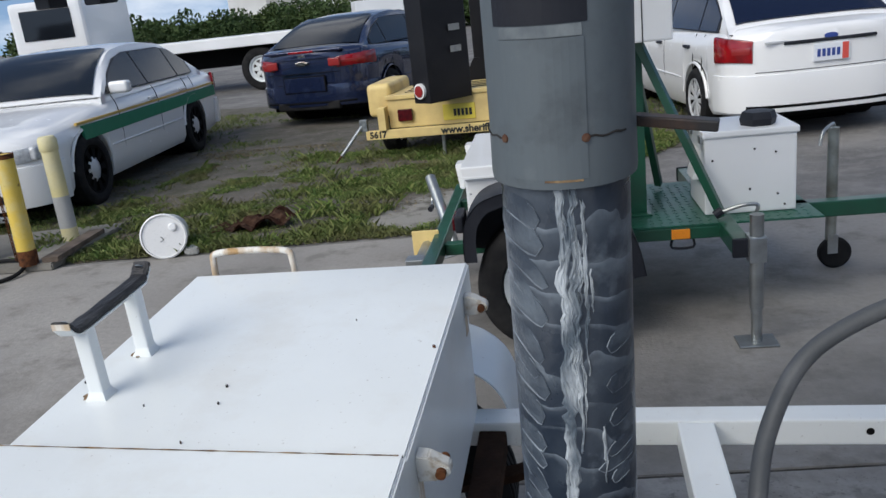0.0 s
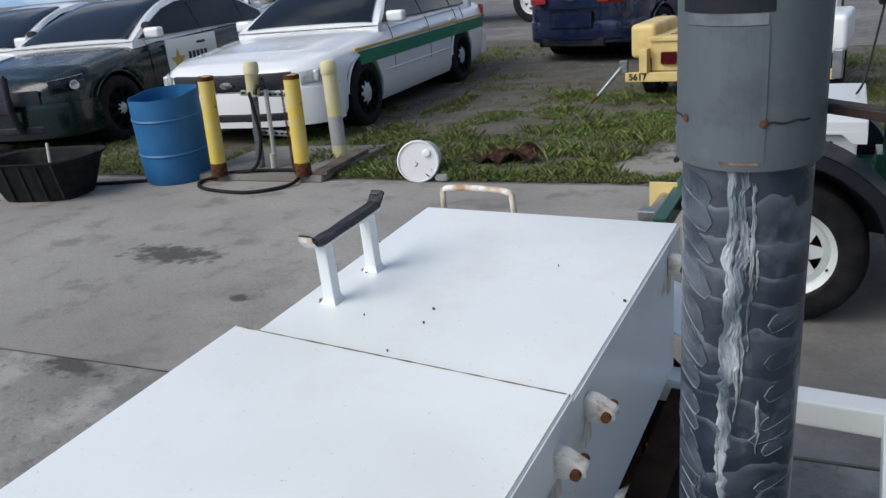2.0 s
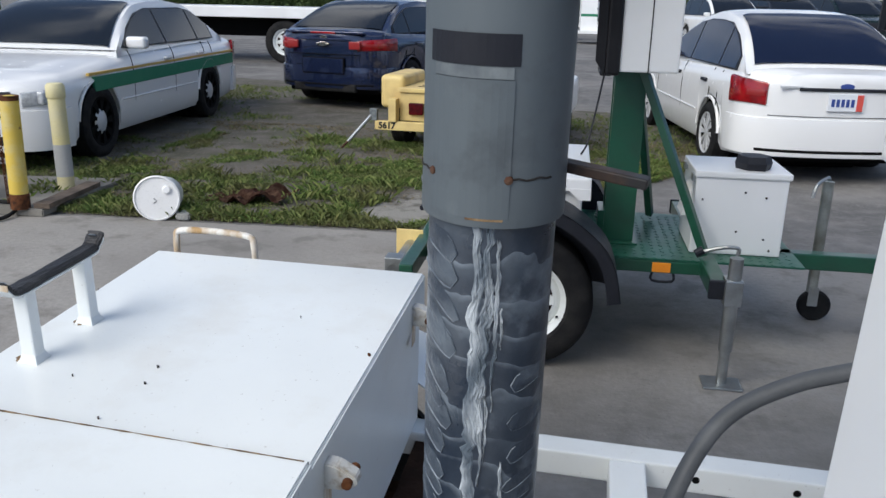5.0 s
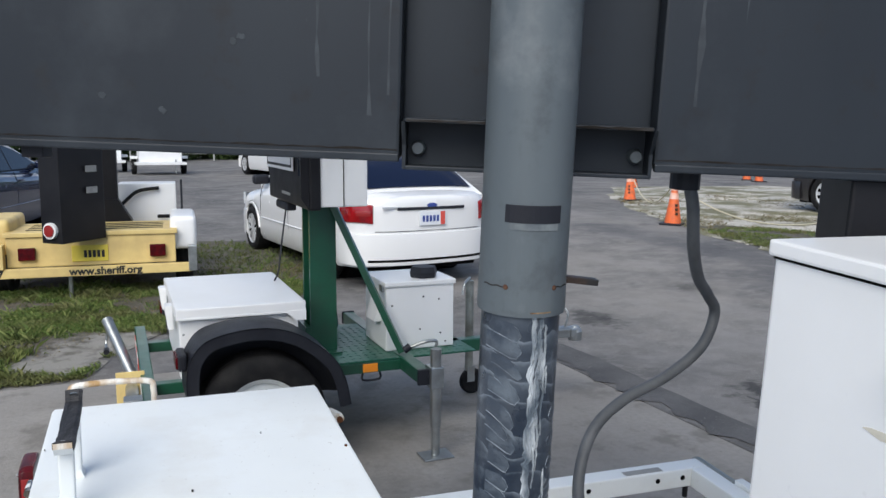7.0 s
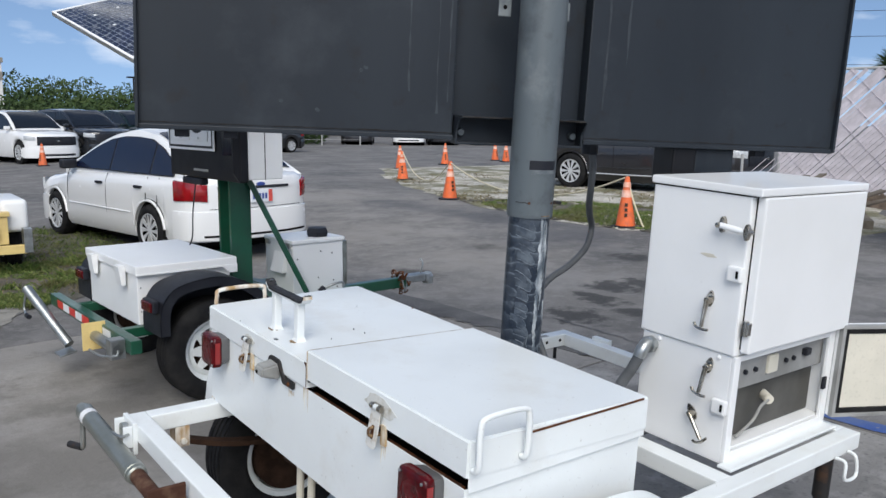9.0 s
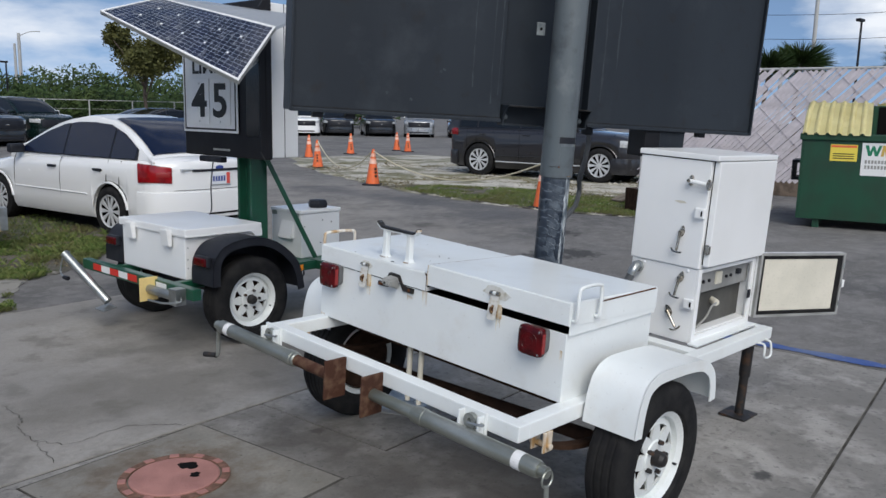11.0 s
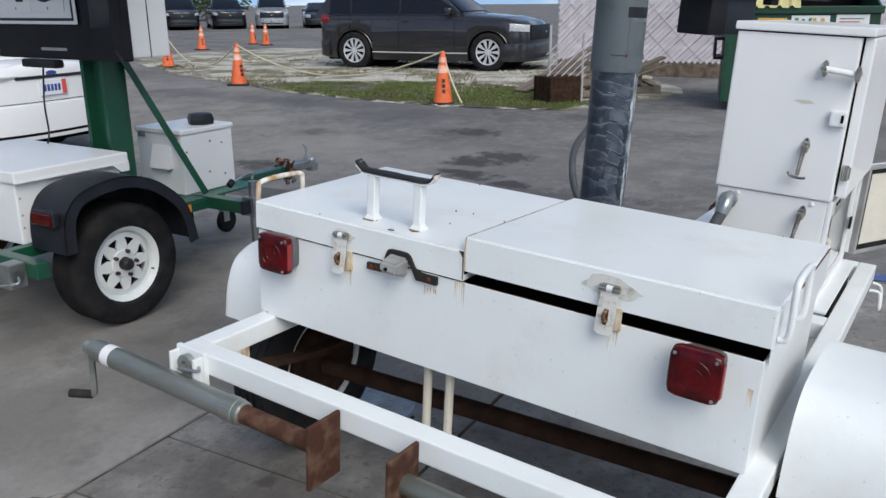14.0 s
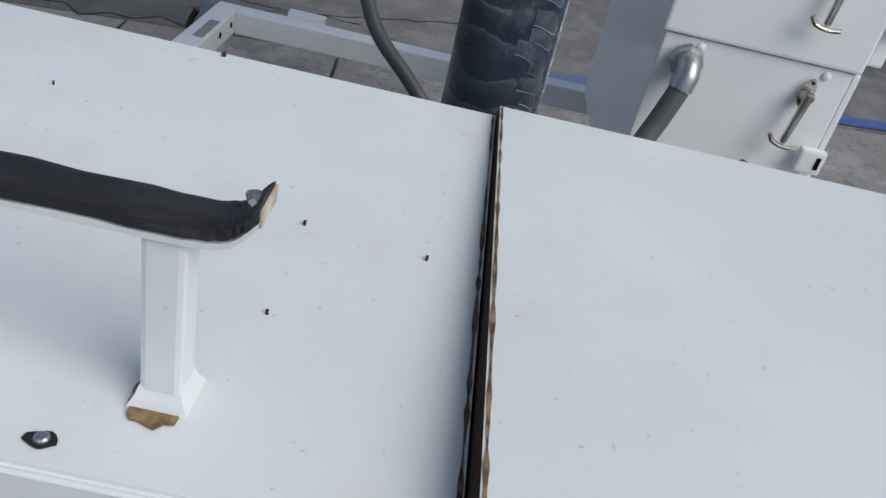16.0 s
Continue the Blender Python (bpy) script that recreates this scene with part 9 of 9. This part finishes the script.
def build_tarp():
    rnd = random.Random(31)
    b = bmesh.new()
    rows = []
    for i in range(9):
        row = []
        for j in range(15):
            x, y = -2.74 + 0.60 * j / 14, 5.44 + 0.38 * i / 8
            z = 0.02 + 0.10 * abs(math.sin(j * 0.7 + i * 0.5)) * math.exp(-((j - 10) / 5) ** 2) + rnd.uniform(0, 0.02)
            row.append(b.verts.new((x + 0.05 * math.sin(i), y + 0.06 * math.sin(j * 0.6), z)))
        rows.append(row)
    for u, v in zip(rows, rows[1:]):
        for k in range(14):
            b.faces.new((u[k], u[k + 1], v[k + 1], v[k]))
    bmesh.ops.solidify(b, geom=b.faces[:], thickness=0.004)
    tagged(link("crumpled_sheet", b, "rust_plate", smooth=True), "crumpled red-brown sheet on the grass", "sheet")
    tagged(link("rag", prism(blob(-2.66, 5.05, 0.07, 10, 0.4), "Z", 0.006, 0.05, bevel=0.01), "grey_plastic"), "crumpled pale plastic scrap by the bucket", "scrap")


build_tarp()


# ---- cones, skip, fence and timber across the drive ----
def build_cone():
    c = thing("traffic_cone", Matrix.Translation((7.08, 6.09, rise(7.08))), "faded orange traffic cone with pale worn bands", "cone", "cones along the gravel")
    part("base", box(-0.18, -0.18, 0, 0.18, 0.18, 0.035, 0.012), "black_plastic", c, "black rubber base")
    part("cone_body", spin([(0.135, 0.034), (0.135, 0.045), (0.03, 0.71), (0.022, 0.715), (0.022, 0.70), (0.12, 0.04)], "Z", 32, closed=True), "orange", c, smooth=True)
    for z0, z1 in ((0.43, 0.53), (0.57, 0.64)):
        r0, r1 = 0.136 - 0.1577 * (z0 - 0.045), 0.136 - 0.1577 * (z1 - 0.045)
        part("band", spin([(r0 + 0.001, z0), (r0 + 0.003, z0), (r1 + 0.003, z1), (r1 + 0.001, z1)], "Z", 32, closed=True), "cone_band", c, "faded pale band", True)
    for k, z in enumerate((0.19, 0.26, 0.33)):
        r = 0.137 - 0.1577 * (z - 0.045)
        part("stencil_mark", box(-0.02, -0.02, -0.022, 0.02, 0.0, 0.022, 0), "ink_brown", c, "faded stencil mark", matrix=Matrix.Translation((-r * 0.75, -r * 0.62, z)) @ pose(0, 0, 0, 0, 0, -50))
    return c


cone = build_cone()
for x, y, turn, lean in ((7.6, 10.7, 40, 1), (9.74, 15.26, 10, -2), (12.31, 19.06, 70, 0), (15.1, 20.4, 20, 1), (18.6, 21.8, 50, 0), (18.24, 20.8, 15, 0), (4.13, 27.5, 0, 0)):
    copy_thing(cone, Matrix.Translation((x, y, rise(x))) @ pose(0, 0, 0, lean, 0, turn))


def rope(p, q, sag):
    pts = [Vector(p).lerp(Vector(q), k / 8) - Vector((0, 0, sag * (1 - (k / 4 - 1) ** 2))) for k in range(9)]
    return tube(pts, 0.012, 6, 3)


for p, q, s in (((7.08, 6.09, 0.88), (7.6, 10.7, 0.86), 0.42), ((7.6, 10.7, 0.86), (9.74, 15.26, 0.86), 0.5), ((7.08, 6.09, 0.86), (7.12, 5.80, 0.19), 0.05)):
    tagged(link("rope", rope(p, q, s), "rope", smooth=True), "pale rope slung between the cones", "rope")


def build_dumpster():
    # local x runs along the front, y into the bin
    m = Matrix.Translation((8.27, 2.64, rise(8.5))) @ pose(0, 0, 0, 0, 0, -73.5) @ Matrix.Diagonal((0.86, 1, 1, 1))
    d = thing("dumpster", m, "dark green steel dumpster with yellow plastic lids", "dumpster")
    W, D, H = 2.0, 1.4, 1.28
    for x in (0, W - 0.03):
        part("side_wall", prism([(0.0, 0.12), (D, 0.12), (D, H + 0.4), (0.0, H)], "X", x, x + 0.03, bevel=0.004), "dumpster_green", d)
    part("front_wall", box(0.03, 0, 0.12, W - 0.03, 0.03, H, 0.006), "dumpster_green", d)
    part("back_wall", box(0.03, D - 0.03, 0.12, W - 0.03, D, H + 0.4, 0.006), "dumpster_green", d)
    part("floor_plate", box(0.03, 0.03, 0.12, W - 0.03, D - 0.03, 0.15, 0.004), "dumpster_green", d)
    part("top_rail", box(-0.03, -0.03, H - 0.09, W + 0.03, 0.03, H, 0.012), "dumpster_green", d)
    for x in (-0.14, W):
        p = box(x, 0.3, 0.62, x + 0.14, 0.9, 0.66, 0.006)
        box(x, 0.3, 0.86, x + 0.14, 0.9, 0.90, 0.006, bm=p)
        box(x if x < 0 else x + 0.10, 0.3, 0.66, x + 0.04 if x < 0 else x + 0.14, 0.9, 0.86, 0.006, bm=p)
        part("fork_pocket", p, "black_sign", d, "dark fork pocket")
    for x in (0.25, W - 0.35):
        part("foot", box(x, 0.05, 0.0, x + 0.1, D - 0.05, 0.12, 0.006), "dumpster_green", d)
    for k, x0 in enumerate((0.0, 1.02)):
        b = bmesh.new()
        n = 48
        rows = []
        for i in range(n + 1):
            x = x0 + 0.96 * i / n
            w = 0.03 * max(0.0, math.sin(i / n * 2 * math.pi * 6)) ** 0.6
            rows.append([b.verts.new((x, y, z + w)) for y, z in ((-0.06, H - 0.02), (0.0, H + 0.05), (0.45, H + 0.30), (1.0, H + 0.42), (D, H + 0.44))])
        for u, v in zip(rows, rows[1:]):
            for q in range(4):
                b.faces.new((u[q], u[q + 1], v[q + 1], v[q]))
        bmesh.ops.solidify(b, geom=b.faces[:], thickness=0.015)
        part("lid", b, "dumpster_lid", d, "ribbed yellow plastic lid", True, matrix=Matrix() if k == 0 else pose(0, D + 0.03, H + 0.44, -235, 0, 0) @ Matrix.Translation((0, -D, -H - 0.44)))
    # black sheets added over the green walls for the shade inside the bin
    part("bin_lining", box(1.05, D - 0.038, 0.4, W - 0.035, D - 0.032, H + 0.38, 0), "dark_gap", d, "black sheet standing in for the shade inside the bin")
    part("bin_inside", box(1.05, 0.04, H - 0.35, W - 0.05, D - 0.05, H - 0.3, 0), "dark_gap", d)
    s = part("hazard_sticker", box(0.42, -0.004, 0.92, 0.80, -0.0005, 1.14, 0), "plate_yellow", d, "yellow safety sticker")
    part("sticker_head", box(0.43, -0.006, 1.10, 0.79, -0.004, 1.13, 0), "orange", s)
    for z in (0.95, 0.98, 1.01):
        part("text_bar", box(0.46, -0.006, z, 0.76, -0.004, z + 0.012, 0), "ink_black", s)
    s = part("company_sign", box(0.86, -0.004, 0.74, 1.36, -0.0005, 1.17, 0), "reflect_white", d, "white company sign with a green and gold mark")
    part("mark_green", prism([(0.90, 1.14), (0.95, 1.14), (0.97, 1.06), (1.0, 1.13), (1.03, 1.13), (1.06, 1.06), (1.09, 1.14), (1.13, 1.14), (1.08, 1.0), (1.04, 1.0), (1.015, 1.07), (0.99, 1.0), (0.95, 1.0)], "Y", -0.006, -0.004), "ink_green", s)
    part("mark_gold", prism([(1.12, 1.0), (1.14, 1.14), (1.18, 1.14), (1.21, 1.06), (1.25, 1.14), (1.29, 1.14), (1.31, 1.0), (1.26, 1.0), (1.25, 1.07), (1.22, 1.0), (1.19, 1.0), (1.17, 1.07), (1.16, 1.0)], "Y", -0.006, -0.004), "ink_gold", s)
    for z in (0.90, 0.83):
        for k in range(9):
            part("text_bar", box(0.91 + 0.045 * k, -0.006, z, 0.94 + 0.045 * k, -0.004, z + 0.045, 0), "grey_plastic", s)
    s = part("notice_sticker", box(1.44, -0.004, 0.86, 1.86, -0.0005, 1.18, 0), "reflect_white", d, "white notice sticker")
    for k in range(8):
        part("text_bar", box(1.48, -0.006, 0.88 + 0.035 * k, 1.48 + 0.34 * (0.6 + 0.4 * ((k * 7) % 5) / 5), -0.004, 0.892 + 0.035 * k, 0), "ink_green" if k % 2 else "ink_red", s)
    s = part("warning_sign", box(1.48, -0.004, 0.52, 1.82, -0.0005, 0.80, 0), "ink_red", d, "red warning sign")
    for t, z in (("WARNING", 0.735), ("NO", 0.66), ("GARBAGE", 0.585)):
        words(t, 0.072, "reflect_white", s, Matrix.Translation((1.65, -0.006, z)) @ pose(0, 0, 0, 90, 0, 0))


build_dumpster()


def build_fence():
    f = thing("slatted_fence", Matrix.Translation((12.53, 6.98, 0.17)) @ pose(0, 0, 0, 0, 0, -84), "chain-link fence threaded with pale lilac-grey slats, some broken", "fence")
    L, H = 16.0, 2.42
    for k in range(8):
        part("post", rod((k * 2.2, 0.04, 0), (k * 2.2, 0.04, H + 0.03), 0.035, 10), "pole_grey", f)
    part("top_rail", rod((0, 0.04, H), (L, 0.04, H), 0.025, 8), "pole_grey", f)
    part("bottom_board", box(0, 0.0, 0.0, L, 0.05, 0.28, 0.01), "bark", f, "dark board at the foot")
    # diagonal slats clipped to the fence's height, with a few broken away
    rnd = random.Random(6)
    x, n, cache = -H, 0, {}
    while x < L:
        a, b_ = Vector((x, 0.27)), Vector((x + H - 0.29, H - 0.02))
        if a.x < 0:
            a = Vector((0, 0.27 - x))
        if b_.x > L:
            b_ = Vector((L, b_.y - (b_.x - L)))
        if rnd.random() < 0.07:
            b_ = a.lerp(b_, 1 - rnd.uniform(0.05, 0.3))
        if (b_ - a).length > 0.3:
            key = round((b_ - a).length, 1)
            if key not in cache:
                s = part("slat", box(-0.033, -0.004, 0, 0.033, 0.004, key, 0), "lattice", f)
                cache[key] = s
            else:
                s = again(cache[key], Matrix(), f)
            s.matrix_basis = Matrix.Translation((a.x, rnd.uniform(-0.003, 0.003), a.y)) @ pose(0, 0, 0, 0, 45 + rnd.uniform(-0.8, 0.8), 0)
        x += 0.105
    x = 0.3
    while x < L + H:
        a, b_ = Vector((x, 0.27)), Vector((x - (H - 0.29), H - 0.02))
        if b_.x < 0:
            b_ = Vector((0, 0.27 + x))
        if a.x > L:
            a = Vector((L, 0.27 + x - L))
        if (b_ - a).length > 0.3:
            part("cross_slat", beam((a.x, -0.009, a.y), (b_.x, -0.009, b_.y), 0.014, 0.004, 0), "lattice", f)
        x += 0.5


build_fence()


def build_lattice_scrap():
    f = thing("lattice_panel", Matrix.Translation((7.95, 4.95, rise(7.95))) @ pose(0, 0, 0, 0, 0, -62), "broken piece of pale slatted panel leaning by the crate", "panel")
    for k in range(-4, 6):
        x0, x1 = max(0.0, 0.1 * k), min(0.55, 0.1 * k + 0.75)
        if x1 - x0 > 0.08:
            part("slat", beam((x0, 0, 0.25 + (x0 - 0.1 * k)), (x1, 0, 0.25 + (x1 - 0.1 * k)), 0.06, 0.008, 0), "lattice", f)
    part("stake", rod((0.05, 0.03, 0.0), (0.05, 0.03, 1.05), 0.018, 8), "pole_grey", f)
    part("stake", rod((0.5, 0.03, 0.0), (0.5, 0.03, 0.95), 0.018, 8), "pole_grey", f)


def build_timber_pile():
    rnd = random.Random(5)
    for i, (x, y, turn, lift) in enumerate(((8.9, 4.0, 20, 0), (8.95, 4.05, 14, 0.15), (9.7, 3.9, 30, 0))):
        p = thing("pallet", Matrix.Translation((x, y, rise(x) + 0.006 + lift)) @ pose(0, 0, 0, 0, 0, turn), "weathered wooden pallet on the verge", "pallet", "pallets by the fence")
        for k in range(6):
            part("board", box(0, 0.18 * k, 0.11, 1.1, 0.18 * k + 0.11, 0.13, 0.003), "pallet_wood", p)
        for k in range(3):
            part("bearer", box(0.5 * k, 0, 0.02, 0.5 * k + 0.08, 1.0, 0.11, 0.003), "pallet_wood", p)
        for k in range(3):
            part("board", box(0, 0.44 * k, 0.0, 1.1, 0.44 * k + 0.1, 0.02, 0.003), "pallet_wood", p)
    for k in range(9):
        x, y = 8.6 + rnd.uniform(-0.1, 0.5), 4.75 + 0.13 * k
        s = thing("timber_board", Matrix.Translation((x, y, rise(x) + 0.05)) @ pose(0, 0, 0, rnd.uniform(-6, 6), -9 - 1.2 * k + rnd.uniform(-3, 3), -20 + rnd.uniform(-9, 9)), "grey weathered board in a leaning pile", "board", "boards in the timber pile")
        part("board", box(0, -0.06, 0, 1.9, 0.06, 0.025, 0.003), "pallet_wood", s)
    c = thing("wooden_crate", Matrix.Translation((7.7, 4.75, rise(7.7) + 0.006)) @ pose(0, 0, 0, 0, 0, -30), "dark open wooden crate on the verge", "crate")
    build_lattice_scrap()
    part("crate_side", box(0, 0, 0, 0.5, 0.02, 0.34, 0.004), "rust_dark", c)
    part("crate_side", box(0, 0.40, 0, 0.5, 0.42, 0.34, 0.004), "rust_dark", c)
    part("crate_back", box(0, 0.02, 0, 0.02, 0.40, 0.34, 0.004), "rust_dark", c)
    part("crate_floor", box(0.02, 0.02, 0, 0.5, 0.40, 0.02, 0.004), "pallet_wood", c)
    part("crate_top", box(0, 0, 0.34, 0.5, 0.42, 0.36, 0.004), "rust_dark", c)


build_timber_pile()


# ---- trees, hedge, poles and buildings far off ----
def tree(name, x, y, h, spread, seed, label, leaf="leaf", palm=False, trunk_h=0.45, n=5000, size=0.16, full=1.0):
    rnd = random.Random(seed)
    t = thing(name, Matrix.Translation((x, y, rise(x))), label, "tree")
    b = bmesh.new()
    th = h * trunk_h
    tube([(0, 0, -0.1), (0.06 * h * 0.1, 0, th * 0.5), (0.0, 0.02 * h, th), (0.02 * h, 0.0, h * 0.75)], 0.032 * h * 0.5, 10, 4, bm=b)
    tips = []
    if not palm:
        for k in range(9):
            a = 2 * math.pi * k / 9 + rnd.uniform(-0.3, 0.3)
            z0 = th * rnd.uniform(0.75, 1.15)
            q = Vector((spread * math.cos(a) * rnd.uniform(0.5, 0.95), spread * math.sin(a) * rnd.uniform(0.5, 0.95), h * rnd.uniform(0.66, 0.95)))
            mid = Vector((q.x * 0.4, q.y * 0.4, (z0 + q.z) * 0.5))
            tube([Vector((0, 0, z0)), mid, q], 0.010 * h * 0.5, 6, 4, bm=b)
            tips += [q, mid.lerp(q, 0.6)]
    part("trunk", b, "bark", t, smooth=True)
    verts, faces = [], []
    clumps = [(tips[rnd.randrange(len(tips))] + Vector((rnd.gauss(0, 0.16), rnd.gauss(0, 0.16), rnd.gauss(0, 0.10))) * spread, spread * full * rnd.uniform(0.12, 0.28)) for _ in range(60)] if not palm else []
    for k in range(n):
        if palm:
            a, e, s = rnd.uniform(0, 6.28), rnd.uniform(-0.6, 1.1), rnd.uniform(0.3, 1.0)
            c = Vector((math.cos(a) * math.cos(e), math.sin(a) * math.cos(e), math.sin(e) * 0.75)) * spread * s + Vector((0, 0, h * 0.75))
            d = (c - Vector((0, 0, h * 0.75))).normalized()
        else:
            cc, r = clumps[rnd.randrange(len(clumps))]
            d = Vector((rnd.gauss(0, 1), rnd.gauss(0, 1), rnd.gauss(0, 0.8))).normalized()
            c = cc + d * r * rnd.random() ** 0.4
        u = Vector((rnd.gauss(0, 1), rnd.gauss(0, 1), rnd.gauss(0, 0.6))).normalized() if not palm else d
        v = u.cross(Vector((rnd.gauss(0, 1), rnd.gauss(0, 1), rnd.gauss(0, 1)))).normalized()
        s = size * rnd.uniform(0.6, 1.3)
        w = s * (0.45 if not palm else 0.10)
        l = s if not palm else spread * 0.3
        i = len(verts)
        verts += [tuple(c - u * l), tuple(c + v * w), tuple(c + u * l), tuple(c - v * w)]
        faces.append((i, i + 1, i + 2, i + 3))
    me = bpy.data.meshes.new("crown")
    me.from_pydata(verts, [], faces)
    me.materials.append(MATS[leaf])
    o = new("crown", me)
    o.parent = t
    tagged(o, kind="stuff")
    return t


def bearing(deg, dist, origin=(-3.0, -1.4)):
    a = radians(deg)
    return origin[0] + dist * math.sin(a), origin[1] + dist * math.cos(a)


tree("oak_tree", 17.26, 39.71, 5.6, 2.1, 41, "broad olive-green shade tree behind the parked cars", "leaf_olive", trunk_h=0.4, n=12000, size=0.10, full=1.3)
tree("palm_tree", 24.1, 9.7, 4.2, 0.85, 42, "bushy palm behind the fence", "leaf", True, n=1900)
tree("palm_tree", 25.08, 9.05, 4.45, 0.95, 45, "taller bushy palm behind the fence", "leaf", True, n=2100)
tree("palm_tree", 27.9, 6.4, 4.9, 0.85, 43, "bushy palm behind the fence", "leaf", True, n=1300)
tree("palm_tree", 28.6, 4.7, 5.0, 0.95, 44, "bushy palm behind the fence", "leaf", True, n=1300)


def build_hedge():
    rnd = random.Random(17)
    verts, faces = [], []

    def clump(cx, cy, cz, r, h, n, size):
        for _ in range(n):
            d = Vector((rnd.gauss(0, 1), rnd.gauss(0, 1), rnd.gauss(0, 1))).normalized()
            c = Vector((cx + d.x * r * rnd.random() ** 0.3, cy + d.y * r * rnd.random() ** 0.3, max(0.05, cz + d.z * h * rnd.random() ** 0.3)))
            u = Vector((rnd.gauss(0, 1), rnd.gauss(0, 1), rnd.gauss(0, 1))).normalized()
            v = u.orthogonal().normalized()
            s = size * rnd.uniform(0.6, 1.4)
            i = len(verts)
            verts.extend([tuple(c - u * s), tuple(c + v * s * 0.5), tuple(c + u * s), tuple(c - v * s * 0.5)])
            faces.append((i, i + 1, i + 2, i + 3))
    for k in range(120):
        a = -32 + 62 * k / 119
        x, y = bearing(a + rnd.uniform(-0.3, 0.3), 52 + rnd.uniform(-2, 6))
        top = rnd.uniform(1.9, 2.9)
        clump(x, y, top * 0.5, 1.4, top * 0.55, 900, 0.12)
    for k in range(70):
        a = 2 + 40 * k / 69
        x, y = bearing(a, 78 + rnd.uniform(-3, 8))
        top = rnd.uniform(3.4, 5.4)
        clump(x, y, top * 0.55, 2.2, top * 0.5, 700, 0.18)
    me = bpy.data.meshes.new("hedge")
    me.from_pydata(verts, [], faces)
    me.materials.append(MATS["leaf"])
    tagged(new("hedge", me), "dense green hedge and scrub along the yard's edge", "hedge", kind="stuff")


build_hedge()


def utility_pole(x, y, h, r, label, arm=0, lamp=False):
    p = thing("light_pole" if lamp else "utility_pole", Matrix.Translation((x, y, 0)), label, "pole")
    part("shaft", rod((0, 0, 0), (0, 0, h), r, 12, r * 0.7), "black_sign" if lamp and r < 0.1 else "pole_grey", p)
    if arm:
        part("arm", tube([(0, 0, h - 0.3), (arm * 0.5, 0, h + 0.2), (arm, 0, h + 0.3)], 0.04, 6, 4) if not lamp else box(-0.5, -0.12, h - 0.05, 0.12, 0.12, h + 0.08, 0.02), "black_sign" if lamp else "pole_grey", p)
    return p


utility_pole(*bearing(70.2, 60), 16, 0.15, "tall concrete utility pole beyond the fence")
utility_pole(*bearing(72.8, 45), 6.5, 0.07, "slim black lamp pole beyond the fence", 1, True)
utility_pole(*bearing(19.05, 90), 8.5, 0.2, "tall utility pole beyond the hedge", 2)
utility_pole(*bearing(18.8, 96), 7.9, 0.17, "utility pole beyond the hedge")
utility_pole(*bearing(18.25, 70), 4.8, 0.08, "street lamp beyond the hedge", 1, True)
for z in (9.0, 7.4, 5.6):
    a, b = Vector((*bearing(62, 62), z)), Vector((*bearing(84, 62), z + 0.4))
    tagged(link("power_line", tube([a, a.lerp(b, 0.5) - Vector((0, 0, 0.5)), b], 0.02, 4, 6), "black_sign"), "thin power line beyond the fence", "cable")


def build_far_building():
    b = thing("warehouse", Matrix.Translation((-26.0, 62.0, 0)) @ pose(0, 0, 0, 0, 0, 6), "long low white warehouse with tan bands", "building")
    part("wall", box(0, 0, 0, 36, 14, 5.6, 0.02), "building_white", b)
    part("band", box(-0.02, -0.06, 4.3, 36.02, 0.0, 4.9, 0.01), "building_band", b, "tan band")
    part("parapet", box(-0.1, -0.1, 5.55, 36.1, 14.1, 5.9, 0.02), "building_band", b)
    for k in range(5):
        d = part("dock_door", box(3 + 6.5 * k, -0.05, 0, 7 + 6.5 * k, 0.0, 3.4, 0.01), "pole_grey", b)
        for q in range(6):
            part("door_slat", box(3 + 6.5 * k, -0.065, 0.55 * q + 0.05, 7 + 6.5 * k, -0.05, 0.55 * q + 0.5, 0.01), "pole_grey", d)


build_far_building()


def build_flatbed():
    f = thing("flatbed_truck", Matrix.Translation((-13.5, 19.5, 0)) @ pose(0, 0, 0, 0, 0, 3), "white flatbed truck parked across the yard", "truck")
    part("bed", box(2.4, -1.2, 1.05, 9.5, 1.2, 1.3, 0.02), "white_box", f)
    part("chassis", box(0.0, -0.5, 0.6, 9.0, 0.5, 1.0, 0.02), "dark_gap", f)
    part("cab", box(0.2, -1.2, 0.7, 2.1, 1.2, 2.6, 0.12, 3), "white_car", f)
    part("cab_window", box(0.5, -1.22, 1.7, 1.8, -1.19, 2.4, 0.02), "dark_glass", f)
    for x in (0.9, 6.2, 7.4):
        for s in (-1, 1):
            spoke_wheel(f, pose(x, s * 1.0, 0.5, 0, 0, 0 if s < 0 else 180), r=0.5, width=0.28)


build_flatbed()


def build_wire_fence():
    f = thing("wire_fence", Matrix(), "far chain-link fence on thin grey posts", "fence")
    for k in range(13):
        x, y = bearing(2 + 2.6 * k, 49)
        part("post", rod((x, y, 0.1), (x, y, 2.0), 0.04, 8), "pole_grey", f)
    for z in (0.5, 1.0, 1.5, 1.98):
        part("wire", tube([(*bearing(2 + 2.6 * k, 49), z) for k in range(13)], 0.008 if z < 1.9 else 0.02, 6, 1), "pole_grey", f)


build_wire_fence()
